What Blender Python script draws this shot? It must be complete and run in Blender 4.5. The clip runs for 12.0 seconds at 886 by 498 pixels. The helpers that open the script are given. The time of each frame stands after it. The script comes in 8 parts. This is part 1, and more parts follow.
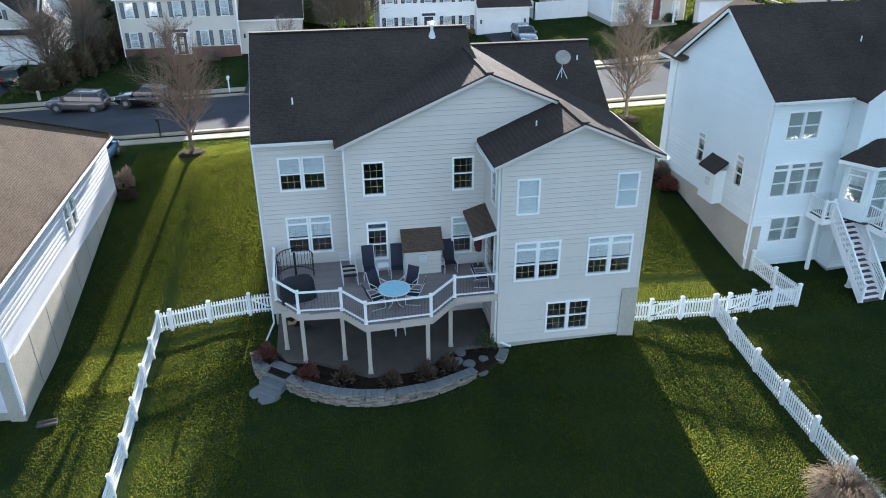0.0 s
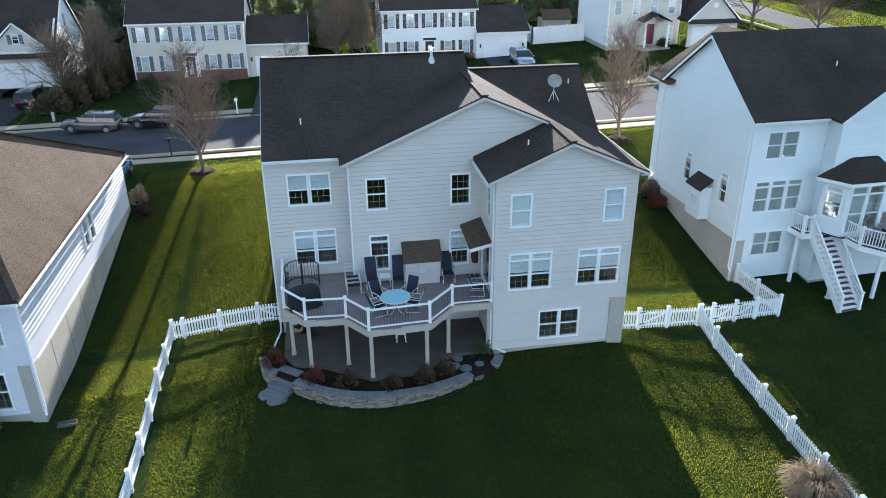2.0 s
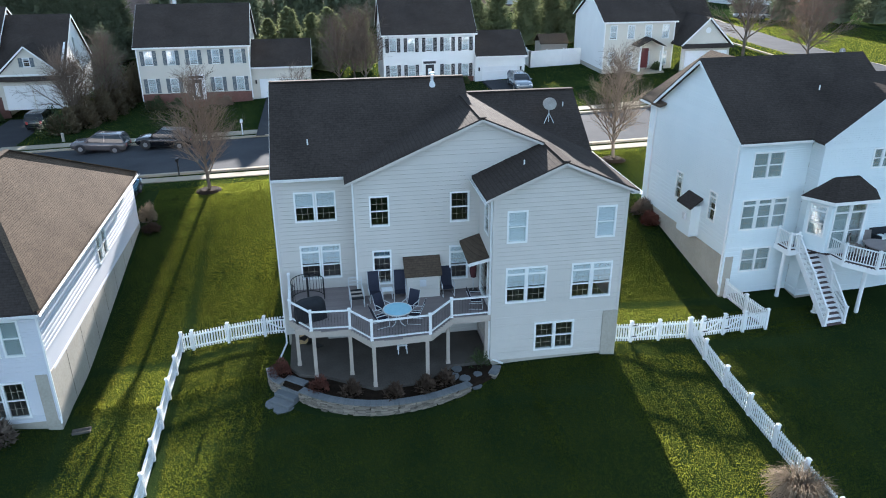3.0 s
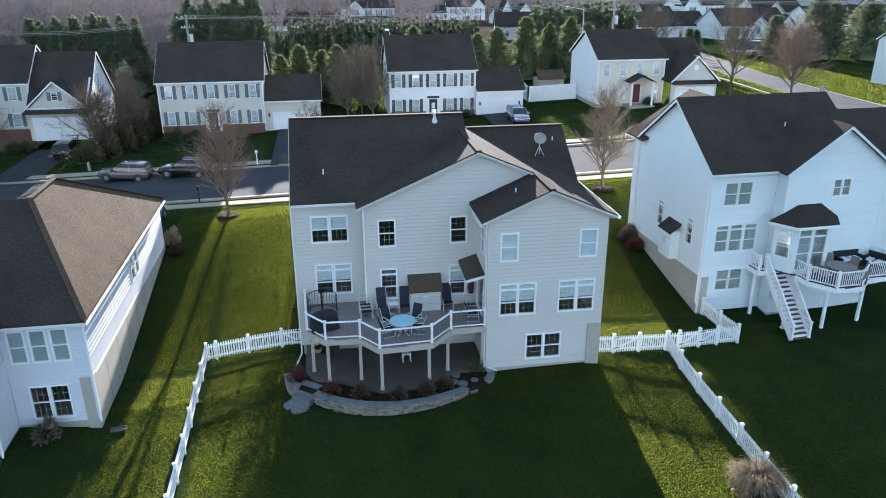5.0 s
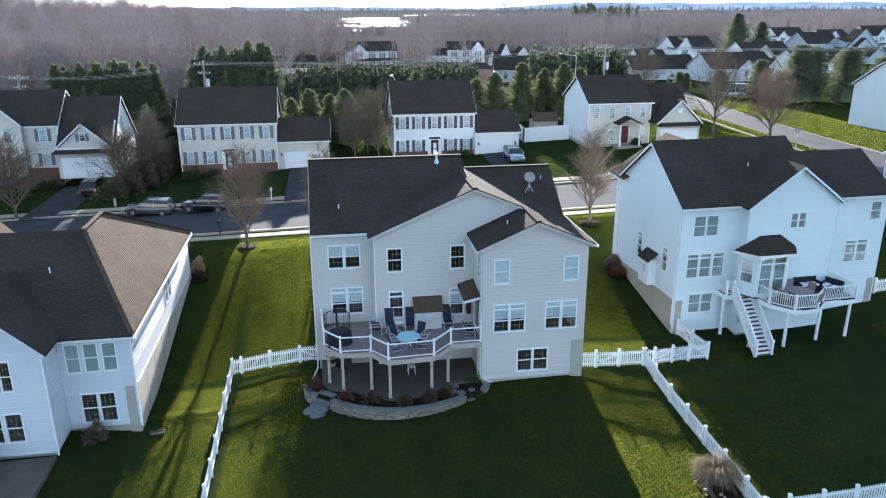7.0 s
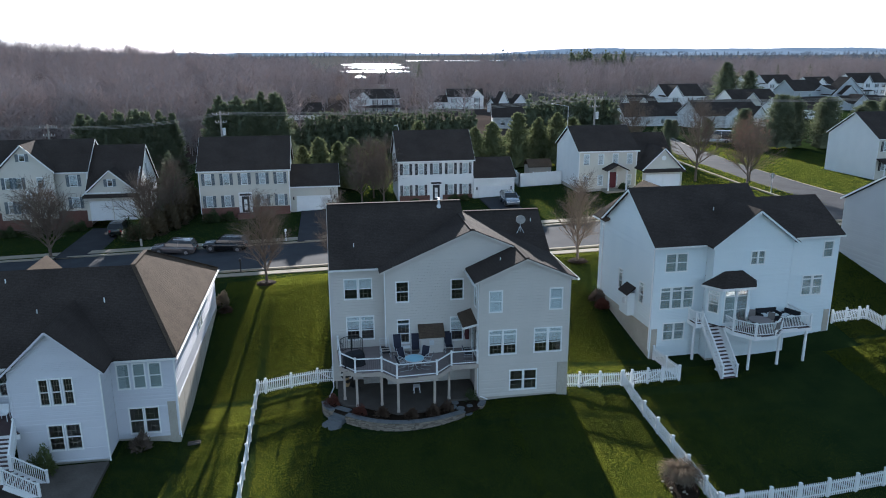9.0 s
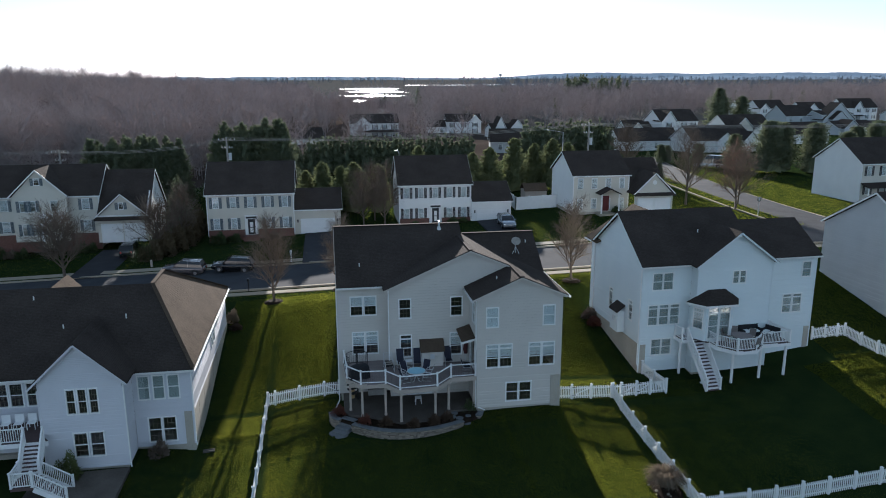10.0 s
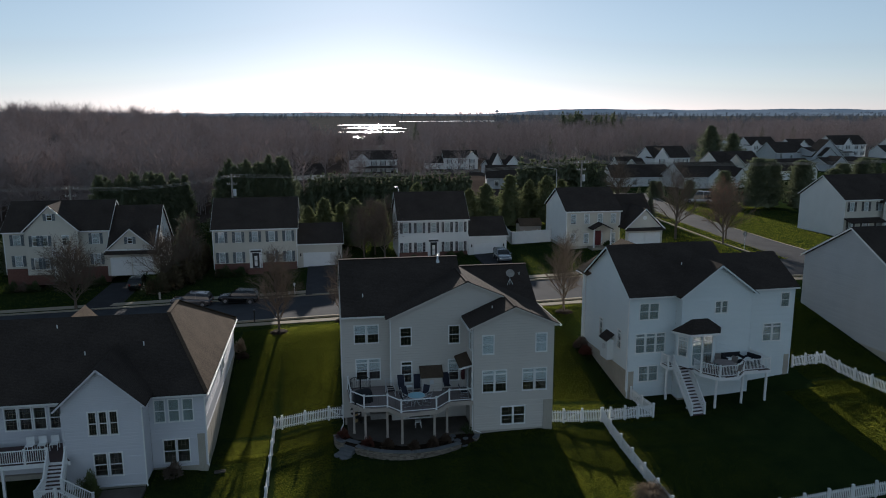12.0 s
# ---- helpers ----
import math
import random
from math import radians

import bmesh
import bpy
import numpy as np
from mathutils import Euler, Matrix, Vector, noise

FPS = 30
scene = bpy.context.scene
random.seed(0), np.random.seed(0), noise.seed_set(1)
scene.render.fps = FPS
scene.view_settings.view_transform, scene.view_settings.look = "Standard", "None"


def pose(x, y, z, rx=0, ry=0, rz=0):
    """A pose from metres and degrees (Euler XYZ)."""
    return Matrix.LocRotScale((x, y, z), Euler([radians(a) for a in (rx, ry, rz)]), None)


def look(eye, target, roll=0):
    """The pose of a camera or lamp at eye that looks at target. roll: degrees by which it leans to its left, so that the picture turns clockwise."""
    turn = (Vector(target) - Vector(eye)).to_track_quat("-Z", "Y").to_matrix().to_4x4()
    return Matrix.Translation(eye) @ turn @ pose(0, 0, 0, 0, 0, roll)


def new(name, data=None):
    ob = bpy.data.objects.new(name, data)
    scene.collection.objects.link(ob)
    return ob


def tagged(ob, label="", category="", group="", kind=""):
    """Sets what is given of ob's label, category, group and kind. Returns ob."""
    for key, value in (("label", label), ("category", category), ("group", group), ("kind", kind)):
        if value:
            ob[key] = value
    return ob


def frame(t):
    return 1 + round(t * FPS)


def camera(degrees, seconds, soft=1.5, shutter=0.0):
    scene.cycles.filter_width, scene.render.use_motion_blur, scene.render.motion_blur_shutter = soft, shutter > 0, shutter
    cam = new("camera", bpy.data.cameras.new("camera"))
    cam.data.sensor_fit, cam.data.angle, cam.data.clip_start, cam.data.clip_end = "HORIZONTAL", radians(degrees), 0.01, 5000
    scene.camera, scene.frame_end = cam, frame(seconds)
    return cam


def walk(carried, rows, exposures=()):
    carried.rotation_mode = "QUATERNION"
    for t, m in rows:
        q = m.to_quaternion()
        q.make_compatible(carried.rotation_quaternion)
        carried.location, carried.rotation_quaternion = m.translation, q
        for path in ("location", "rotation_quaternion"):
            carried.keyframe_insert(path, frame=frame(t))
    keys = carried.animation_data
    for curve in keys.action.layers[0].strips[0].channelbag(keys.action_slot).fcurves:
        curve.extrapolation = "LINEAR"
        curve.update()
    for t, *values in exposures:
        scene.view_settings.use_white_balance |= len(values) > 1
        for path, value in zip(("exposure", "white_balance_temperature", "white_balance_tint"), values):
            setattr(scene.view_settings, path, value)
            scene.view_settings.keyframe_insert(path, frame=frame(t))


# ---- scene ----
cam = camera(62.2, 12.0, soft=1.0)
PATH = [
    (0, (-6.299, -24.814, 17.364), (-6.013, -23.052, 16.464), -0.4),
    (0.5, (-6.304, -25.156, 17.443), (-6.017, -23.39, 16.549), -0.4),
    (1, (-6.322, -25.557, 17.552), (-6.035, -23.786, 16.667), -0.4),
    (1.5, (-6.378, -26.08, 17.671), (-6.091, -24.302, 16.802), -0.4),
    (2, (-6.46, -26.674, 17.824), (-6.174, -24.886, 16.975), -0.4),
    (2.5, (-6.582, -27.34, 17.999), (-6.293, -25.54, 17.176), -0.3),
    (3, (-6.714, -28.071, 18.196), (-6.422, -26.26, 17.398), -0.3),
    (5, (-7.181, -31.847, 19.246), (-6.893, -30.005, 18.522), -0.2),
    (5.5, (-7.342, -32.973, 19.498), (-7.052, -31.123, 18.797), -0.2),
    (6, (-7.515, -34.183, 19.814), (-7.227, -32.325, 19.134), -0.2),
    (6.5, (-7.723, -35.454, 20.159), (-7.433, -33.587, 19.502), -0.2),
    (7, (-7.953, -36.785, 20.469), (-7.662, -34.91, 19.839), -0.2),
    (9, (-8.975, -42.775, 21.909), (-8.679, -40.867, 21.387), -0.2),
    (9.5, (-9.322, -44.34, 22.218), (-9.021, -42.425, 21.725), -0.15),
    (10, (-9.616, -45.927, 22.536), (-9.312, -44.005, 22.074), -0.15),
    (10.5, (-9.847, -47.321, 22.777), (-9.541, -45.392, 22.344), -0.1),
    (11, (-10.085, -48.326, 22.939), (-9.774, -46.392, 22.534), -0.1),
    (11.5, (-10.225, -48.908, 23.052), (-9.91, -46.97, 22.667), -0.1),
    (12, (-10.256, -49.265, 23.107), (-9.941, -47.325, 22.737), -0.1),
]
walk(cam, [(t, look(eye, target, roll)) for t, eye, target, roll in PATH],
     exposures=[(0, 2.74, 5350, 14), (7.2, 2.74, 5300, 14), (8.8, 1.95, 5250, 14), (9.5, 1.76, 5300, 14), (10.5, 1.27, 5450, 14), (12, 0.62, 5600, 14)])

# ---- world and sun ----
SUN_AZ, SUN_EL = radians(4.0), radians(11.8)      # azimuth from +y towards +x
world = bpy.data.worlds.new("sky")
scene.world = world
world.use_nodes = True
wn = world.node_tree.nodes
wl = world.node_tree.links
sky = wn.new("ShaderNodeTexSky")
sky.sky_type = "NISHITA"
sky.sun_disc = False
sky.sun_elevation = SUN_EL
sky.sun_rotation = SUN_AZ
sky.air_density, sky.dust_density, sky.ozone_density = 0.8, 0.1, 1.6
pale = wn.new("ShaderNodeHueSaturation")            # thin high haze takes colour out of the sky
pale.inputs["Saturation"].default_value = 0.58
pale.inputs["Hue"].default_value = 0.475
wl.new(sky.outputs[0], pale.inputs["Color"])
veil = wn.new("ShaderNodeMix")                      # even bright veil of thin cloud
veil.data_type = "RGBA"
veil.inputs["Factor"].default_value = 0.13
veil.inputs["B"].default_value = (5.7, 7.1, 7.4, 1)
wl.new(pale.outputs[0], veil.inputs["A"])
wl.new(veil.outputs["Result"], wn["Background"].inputs[0])
wn["Background"].inputs[1].default_value = 0.052
sun_data = bpy.data.lights.new("sun", "SUN")
sun_data.energy, sun_data.angle, sun_data.color = 5.0, radians(0.6), (1.0, 0.86, 0.66)
sun = new("sun", sun_data)
sun_from = Vector((math.sin(SUN_AZ) * math.cos(SUN_EL), math.cos(SUN_AZ) * math.cos(SUN_EL), math.sin(SUN_EL)))
sun.matrix_world = look(sun_from * 300, (0, 0, 0))


# ---- materials ----
def mat(name, color, rough=0.7, metal=0.0, spec=0.5):
    m = bpy.data.materials.new(name)
    m.use_nodes = True
    b = m.node_tree.nodes["Principled BSDF"]
    b.inputs["Base Color"].default_value = (*color, 1)
    b.inputs["Roughness"].default_value = rough
    b.inputs["Metallic"].default_value = metal
    b.inputs["Specular IOR Level"].default_value = spec
    return m


def mottled(name, c1, c2, scale=3.0, fine=40.0, rough=0.8, bump=0.3, dist=0.01, spec=0.3, random_part=0.0, stretch=(1, 1, 1)):
    """Two colours mixed by coarse and fine noise, with a fine relief."""
    m = mat(name, c1, rough, 0, spec)
    n, l = m.node_tree.nodes, m.node_tree.links
    b = n["Principled BSDF"]
    co = n.new("ShaderNodeTexCoord")
    mp = n.new("ShaderNodeMapping")
    mp.inputs["Scale"].default_value = stretch
    l.new(co.outputs["Object"], mp.inputs[0])
    na, nb = n.new("ShaderNodeTexNoise"), n.new("ShaderNodeTexNoise")
    na.inputs["Scale"].default_value, nb.inputs["Scale"].default_value = scale, fine
    na.inputs["Detail"].default_value = 4
    for t in (na, nb):
        l.new(mp.outputs[0], t.inputs["Vector"])
    add = n.new("ShaderNodeMath")
    add.operation = "ADD"
    l.new(na.outputs[0], add.inputs[0])
    l.new(nb.outputs[0], add.inputs[1])
    last = add.outputs[0]
    if random_part:
        oi = n.new("ShaderNodeObjectInfo")
        mul = n.new("ShaderNodeMath")
        mul.operation = "MULTIPLY_ADD"
        l.new(oi.outputs["Random"], mul.inputs[0])
        mul.inputs[1].default_value = random_part
        l.new(last, mul.inputs[2])
        last = mul.outputs[0]
    ramp = n.new("ShaderNodeMapRange")
    ramp.inputs["From Min"].default_value, ramp.inputs["From Max"].default_value = 0.7, 1.3 + random_part
    l.new(last, ramp.inputs[0])
    mix = n.new("ShaderNodeMix")
    mix.data_type = "RGBA"
    mix.inputs["A"].default_value, mix.inputs["B"].default_value = (*c1, 1), (*c2, 1)
    l.new(ramp.outputs[0], mix.inputs["Factor"])
    l.new(mix.outputs["Result"], b.inputs["Base Color"])
    bp = n.new("ShaderNodeBump")
    bp.inputs["Strength"].default_value, bp.inputs["Distance"].default_value = bump, dist
    l.new(nb.outputs[0], bp.inputs["Height"])
    l.new(bp.outputs[0], b.inputs["Normal"])
    return m


def shingle(name, c1, c2, along="xy"):
    """Asphalt shingles: courses by height, tabs staggered along the slope."""
    m = mottled(name, c1, c2, 0.45, 9.0, 0.95, 0.15, 0.01, 0.03)
    n, l = m.node_tree.nodes, m.node_tree.links
    b = n["Principled BSDF"]
    co = n.new("ShaderNodeTexCoord")
    sep, com = n.new("ShaderNodeSeparateXYZ"), n.new("ShaderNodeCombineXYZ")
    l.new(co.outputs["Object"], sep.inputs[0])
    l.new(sep.outputs[0 if along == "x" else 1], com.inputs[0])
    l.new(sep.outputs[2], com.inputs[1])
    br = n.new("ShaderNodeTexBrick")
    br.inputs["Scale"].default_value = 1.0
    br.inputs["Brick Width"].default_value, br.inputs["Row Height"].default_value = 0.24, 0.075
    br.inputs["Mortar Size"].default_value, br.inputs["Mortar Smooth"].default_value = 0.008, 0.5
    br.inputs["Color1"].default_value, br.inputs["Color2"].default_value = (0.93, 0.93, 0.93, 1), (1.07, 1.06, 1.05, 1)
    br.inputs["Mortar"].default_value = (0.75, 0.75, 0.75, 1)
    l.new(com.outputs[0], br.inputs["Vector"])
    mul = n.new("ShaderNodeMix")
    mul.data_type, mul.blend_type = "RGBA", "MULTIPLY"
    mul.inputs["Factor"].default_value = 1.0
    old = b.inputs["Base Color"].links[0].from_socket
    l.new(old, mul.inputs["A"])
    l.new(br.outputs[0], mul.inputs["B"])
    l.new(mul.outputs["Result"], b.inputs["Base Color"])
    bp = n.new("ShaderNodeBump")
    bp.inputs["Strength"].default_value, bp.inputs["Distance"].default_value = 0.6, 0.02
    l.new(br.outputs["Fac"], bp.inputs["Height"])
    bp.invert = True
    l.new(bp.outputs[0], b.inputs["Normal"])
    return m


def lapped(name, c1, c2, course=0.115):
    """Painted lap siding of houses far off: shadow line of each course as relief."""
    m = mottled(name, c1, c2, 0.6, 14.0, 0.55, 0.05, 0.004, 0.4)
    n, l = m.node_tree.nodes, m.node_tree.links
    b = n["Principled BSDF"]
    co = n.new("ShaderNodeTexCoord")
    sep = n.new("ShaderNodeSeparateXYZ")
    l.new(co.outputs["Object"], sep.inputs[0])
    dv, fr = n.new("ShaderNodeMath"), n.new("ShaderNodeMath")
    dv.operation, fr.operation = "DIVIDE", "FRACT"
    dv.inputs[1].default_value = course
    l.new(sep.outputs[2], dv.inputs[0])
    l.new(dv.outputs[0], fr.inputs[0])
    bp = n.new("ShaderNodeBump")
    bp.inputs["Strength"].default_value, bp.inputs["Distance"].default_value = 0.5, 0.03
    bp.invert = True
    l.new(fr.outputs[0], bp.inputs["Height"])
    l.new(bp.outputs[0], b.inputs["Normal"])
    return m


M = {}
M["grass"] = mottled("grass", (0.012, 0.023, 0.009), (0.027, 0.040, 0.012), 0.5, 14.0, 0.95, 0.9, 0.05, 0.0)
M["siding"] = mottled("beige_vinyl_siding", (0.56, 0.53, 0.485), (0.62, 0.58, 0.53), 0.5, 25, 0.65, 0.04, 0.003, 0.22)
M["siding_grey"] = mottled("grey_vinyl_siding", (0.43, 0.435, 0.44), (0.49, 0.495, 0.50), 0.5, 25, 0.5, 0.04, 0.003, 0.35)
M["siding_pale"] = mottled("pale_grey_vinyl_siding", (0.61, 0.61, 0.645), (0.67, 0.67, 0.70), 0.5, 25, 0.65, 0.04, 0.003, 0.22)
M["siding_white"] = mottled("white_vinyl_siding", (0.68, 0.735, 0.745), (0.735, 0.78, 0.785), 0.5, 25, 0.65, 0.04, 0.003, 0.22)
M["far_white"] = lapped("white_lap_siding", (0.74, 0.74, 0.72), (0.8, 0.8, 0.78))
M["far_cream"] = lapped("cream_lap_siding", (0.58, 0.55, 0.47), (0.64, 0.6, 0.52))
M["far_grey"] = lapped("grey_lap_siding", (0.46, 0.48, 0.5), (0.52, 0.54, 0.55))
M["trim"] = mottled("white_trim", (0.78, 0.78, 0.76), (0.84, 0.84, 0.82), 2, 30, 0.45, 0.03, 0.002)
for k, a in (("", "x"), ("_side", "y")):
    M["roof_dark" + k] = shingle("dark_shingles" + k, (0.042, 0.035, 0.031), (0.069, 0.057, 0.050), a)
    # brown shingles; also painted on dark roofs where slopes catch the sun
    M["roof_brown_or_sunlit" + k] = shingle("brown_or_sunlit_shingles" + k, (0.078, 0.058, 0.043), (0.118, 0.09, 0.066), a)
M["concrete"] = mottled("poured_concrete", (0.36, 0.33, 0.275), (0.45, 0.415, 0.35), 0.8, 12, 0.85, 0.3, 0.01)
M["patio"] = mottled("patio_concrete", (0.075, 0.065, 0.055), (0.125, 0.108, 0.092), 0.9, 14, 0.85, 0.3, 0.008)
M["asphalt"] = mottled("asphalt", (0.042, 0.045, 0.051), (0.066, 0.069, 0.076), 0.4, 20, 0.95, 0.4, 0.01, 0.04)
M["drive"] = mottled("driveway_asphalt", (0.035, 0.036, 0.04), (0.06, 0.06, 0.065), 0.4, 20, 0.95, 0.4, 0.01, 0.06)
M["walk"] = mottled("sidewalk_concrete", (0.29, 0.255, 0.20), (0.36, 0.32, 0.25), 0.6, 16, 0.95, 0.3, 0.01, 0.05)
M["mulch"] = mottled("dark_mulch", (0.020, 0.015, 0.011), (0.042, 0.030, 0.022), 3, 45, 0.95, 1.0, 0.05, 0.02)
M["glass"] = None
M["vinyl"] = mottled("white_vinyl_fence", (0.80, 0.80, 0.79), (0.86, 0.86, 0.85), 1.5, 20, 0.4, 0.03, 0.002)
M["blind"] = mat("window_blind", (0.8, 0.82, 0.82), 0.8)
M["shade"] = mat("grey_roller_shade", (0.42, 0.46, 0.44), 0.8)
M["muntin"] = mat("tan_muntin", (0.42, 0.36, 0.27), 0.6)
M["room"] = mottled("room_plaster", (0.19, 0.165, 0.15), (0.24, 0.21, 0.19), 1, 8, 0.9)
M["black"] = mat("black_metal", (0.012, 0.012, 0.013), 0.45)
M["dark_cloth"] = mottled("black_cover", (0.012, 0.013, 0.016), (0.022, 0.023, 0.027), 4, 60, 0.7, 0.4, 0.01)
M["navy"] = mottled("navy_sling", (0.018, 0.02, 0.034), (0.03, 0.031, 0.05), 4, 120, 0.75, 0.3, 0.003)
M["alu"] = mat("white_aluminium", (0.6, 0.61, 0.62), 0.55, 0.0, 0.3)
M["deck"] = mottled("grey_deck_board", (0.20, 0.17, 0.165), (0.27, 0.23, 0.22), 2, 30, 0.7, 0.2, 0.004, 0.3, 0.5, (0.3, 6, 1))
M["tan"] = mottled("tan_wrap", (0.42, 0.36, 0.31), (0.47, 0.41, 0.35), 2, 20, 0.6, 0.05, 0.003)
M["shutter_black"] = mat("black_shutter", (0.02, 0.02, 0.024), 0.5)
M["shutter_grey"] = mat("slate_shutter", (0.11, 0.14, 0.16), 0.55)
M["brick"] = mottled("red_brick", (0.13, 0.065, 0.05), (0.19, 0.10, 0.08), 6, 30, 0.9, 0.5, 0.01)
M["twig_dark"] = mottled("dark_twigs", (0.065, 0.045, 0.033), (0.12, 0.085, 0.062), 3, 30, 0.9, 0.2, 0.01, 0.0)
M["bark"] = mottled("bark", (0.10, 0.078, 0.06), (0.16, 0.125, 0.10), 6, 40, 0.9, 0.6, 0.02)
M["twig"] = mottled("twigs", (0.125, 0.098, 0.076), (0.19, 0.15, 0.118), 3, 30, 0.9, 0.2, 0.01, 0.05)
M["wood_far"] = mottled("bare_woods", (0.26, 0.215, 0.205), (0.38, 0.325, 0.315), 0.03, 0.6, 0.95, 0.1, 0.01, 0.0)
M["conifer"] = mottled("conifer_needles", (0.12, 0.14, 0.09), (0.19, 0.21, 0.13), 0.6, 12, 0.9, 0.2, 0.02, 0.0)
M["pine"] = mottled("pine_needles", (0.125, 0.145, 0.075), (0.20, 0.215, 0.105), 0.6, 12, 0.9, 0.2, 0.02, 0.0)
# distance haze is painted in: bare twigs tinted blue-grey
M["wood_haze"] = mottled("haze_blue_woods", (0.16, 0.175, 0.20), (0.23, 0.245, 0.275), 0.01, 0.3, 0.95, 0.1, 0.01, 0.0)
M["ridge"] = mottled("haze_glow_ridge", (0.14, 0.17, 0.20), (0.18, 0.21, 0.24), 0.004, 0.05, 0.95, 0.1, 0.01, 0.0)
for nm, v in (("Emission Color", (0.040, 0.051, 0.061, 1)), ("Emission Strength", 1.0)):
    M["ridge"].node_tree.nodes["Principled BSDF"].inputs[nm].default_value = v    # emission paints the bright haze before the farthest land
M["water"] = mat("pond_water", (0.02, 0.03, 0.035), 0.18)
M["field"] = mottled("far_field", (0.075, 0.073, 0.07), (0.115, 0.11, 0.102), 0.01, 0.3, 0.95, 0.1, 0.01, 0.0)


def thin_leaf(m, share):
    """Lets light through thin blades and needles."""
    n, l = m.node_tree.nodes, m.node_tree.links
    b = n["Principled BSDF"]
    tr, mix = n.new("ShaderNodeBsdfTranslucent"), n.new("ShaderNodeMixShader")
    mix.inputs[0].default_value = share
    l.new(b.inputs["Base Color"].links[0].from_socket, tr.inputs[0])
    l.new(b.outputs[0], mix.inputs[1])
    l.new(tr.outputs[0], mix.inputs[2])
    l.new(mix.outputs[0], n["Material Output"].inputs[0])
    return m


M["blade"] = thin_leaf(mottled("grass_blades", (0.100, 0.120, 0.014), (0.165, 0.172, 0.020), 0.5, 3.0, 0.9, 0.1, 0.01, 0.0), 0.85)
thin_leaf(M["pine"], 0.3)
thin_leaf(M["conifer"], 0.3)


def glass_material():
    m = bpy.data.materials.new("window_glass")
    m.use_nodes = True
    n, l = m.node_tree.nodes, m.node_tree.links
    n.remove(n["Principled BSDF"])
    tr, gl, mix, fr, pw, ad = (n.new(k) for k in ("ShaderNodeBsdfTransparent", "ShaderNodeBsdfGlossy", "ShaderNodeMixShader", "ShaderNodeLayerWeight", "ShaderNodeMath", "ShaderNodeMath"))
    tr.inputs[0].default_value = (0.93, 0.96, 0.97, 1)
    gl.inputs["Roughness"].default_value = 0.02
    fr.inputs[0].default_value = 0.5
    pw.operation, ad.operation = "POWER", "MULTIPLY_ADD"
    pw.inputs[1].default_value, ad.inputs[1].default_value, ad.inputs[2].default_value = 3.5, 0.6, 0.11
    l.new(fr.outputs["Facing"], pw.inputs[0])
    l.new(pw.outputs[0], ad.inputs[0])
    l.new(ad.outputs[0], mix.inputs[0])
    l.new(tr.outputs[0], mix.inputs[1])
    l.new(gl.outputs[0], mix.inputs[2])
    l.new(mix.outputs[0], n["Material Output"].inputs[0])
    return m


M["glass"] = glass_material()


# ---- mesh helpers ----
def box(bm, x0, x1, y0, y1, z0, z1, m=None):
    vs = [bm.verts.new(p) for p in ((x0, y0, z0), (x1, y0, z0), (x1, y1, z0), (x0, y1, z0), (x0, y0, z1), (x1, y0, z1), (x1, y1, z1), (x0, y1, z1))]
    if m is not None:
        for v in vs:
            v.co = m @ v.co
    for f in ((0, 3, 2, 1), (4, 5, 6, 7), (0, 1, 5, 4), (1, 2, 6, 5), (2, 3, 7, 6), (3, 0, 4, 7)):
        bm.faces.new([vs[i] for i in f])


def beam(bm, a, b, w, h, up=(0, 0, 1)):
    """A bar of section w x h from a to b."""
    a, b = Vector(a), Vector(b)
    d = (b - a)
    ln = d.length
    d.normalize()
    s = d.cross(Vector(up))
    if s.length < 1e-4:
        s = d.cross(Vector((0, 1, 0)))
    s.normalize()
    u = s.cross(d)
    m = Matrix((s, d, u)).transposed().to_4x4()
    m.translation = a
    box(bm, -w / 2, w / 2, 0, ln, -h / 2, h / 2, m)


def tube(bm, a, b, ra, rb, n=8, caps=True):
    a, b = Vector(a), Vector(b)
    d = (b - a).normalized()
    s = d.cross(Vector((0, 0, 1)))
    if s.length < 1e-3:
        s = Vector((1, 0, 0))
    s.normalize()
    u = s.cross(d)
    r0, r1 = [], []
    for i in range(n):
        c = math.cos(2 * math.pi * i / n) * s + math.sin(2 * math.pi * i / n) * u
        r0.append(bm.verts.new(a + c * ra))
        r1.append(bm.verts.new(b + c * rb))
    for i in range(n):
        j = (i + 1) % n
        bm.faces.new((r0[i], r0[j], r1[j], r1[i]))
    if caps:
        bm.faces.new(r0[::-1])
        bm.faces.new(r1)


def slab(bm, pts, t):
    """A plate with the polygon pts as its top and thickness t downwards."""
    top = [bm.verts.new(p) for p in pts]
    bot = [bm.verts.new((p[0], p[1], p[2] - t)) for p in pts]
    n = len(pts)
    bm.faces.new(top)
    bm.faces.new(bot[::-1])
    for i in range(n):
        j = (i + 1) % n
        bm.faces.new((top[i], bot[i], bot[j], top[j]))


def finish(bm, name, material, smooth=False, normals=True):
    if normals:
        bmesh.ops.recalc_face_normals(bm, faces=bm.faces[:])
    me = bpy.data.meshes.new(name)
    bm.to_mesh(me)
    bm.free()
    me.materials.append(material)
    if smooth:
        me.polygons.foreach_set("use_smooth", [True] * len(me.polygons))
    return me


def put(name, me, parent=None, m=None, label=""):
    ob = new(name, me)
    if parent is not None:
        ob.parent = parent
    if m is not None:
        ob.matrix_basis = m
    if label:
        ob["label"] = label
    return ob


def part(name, bm, material, parent=None, label="", m=None, smooth=False):
    return put(name, finish(bm, name, material, smooth), parent, m, label)


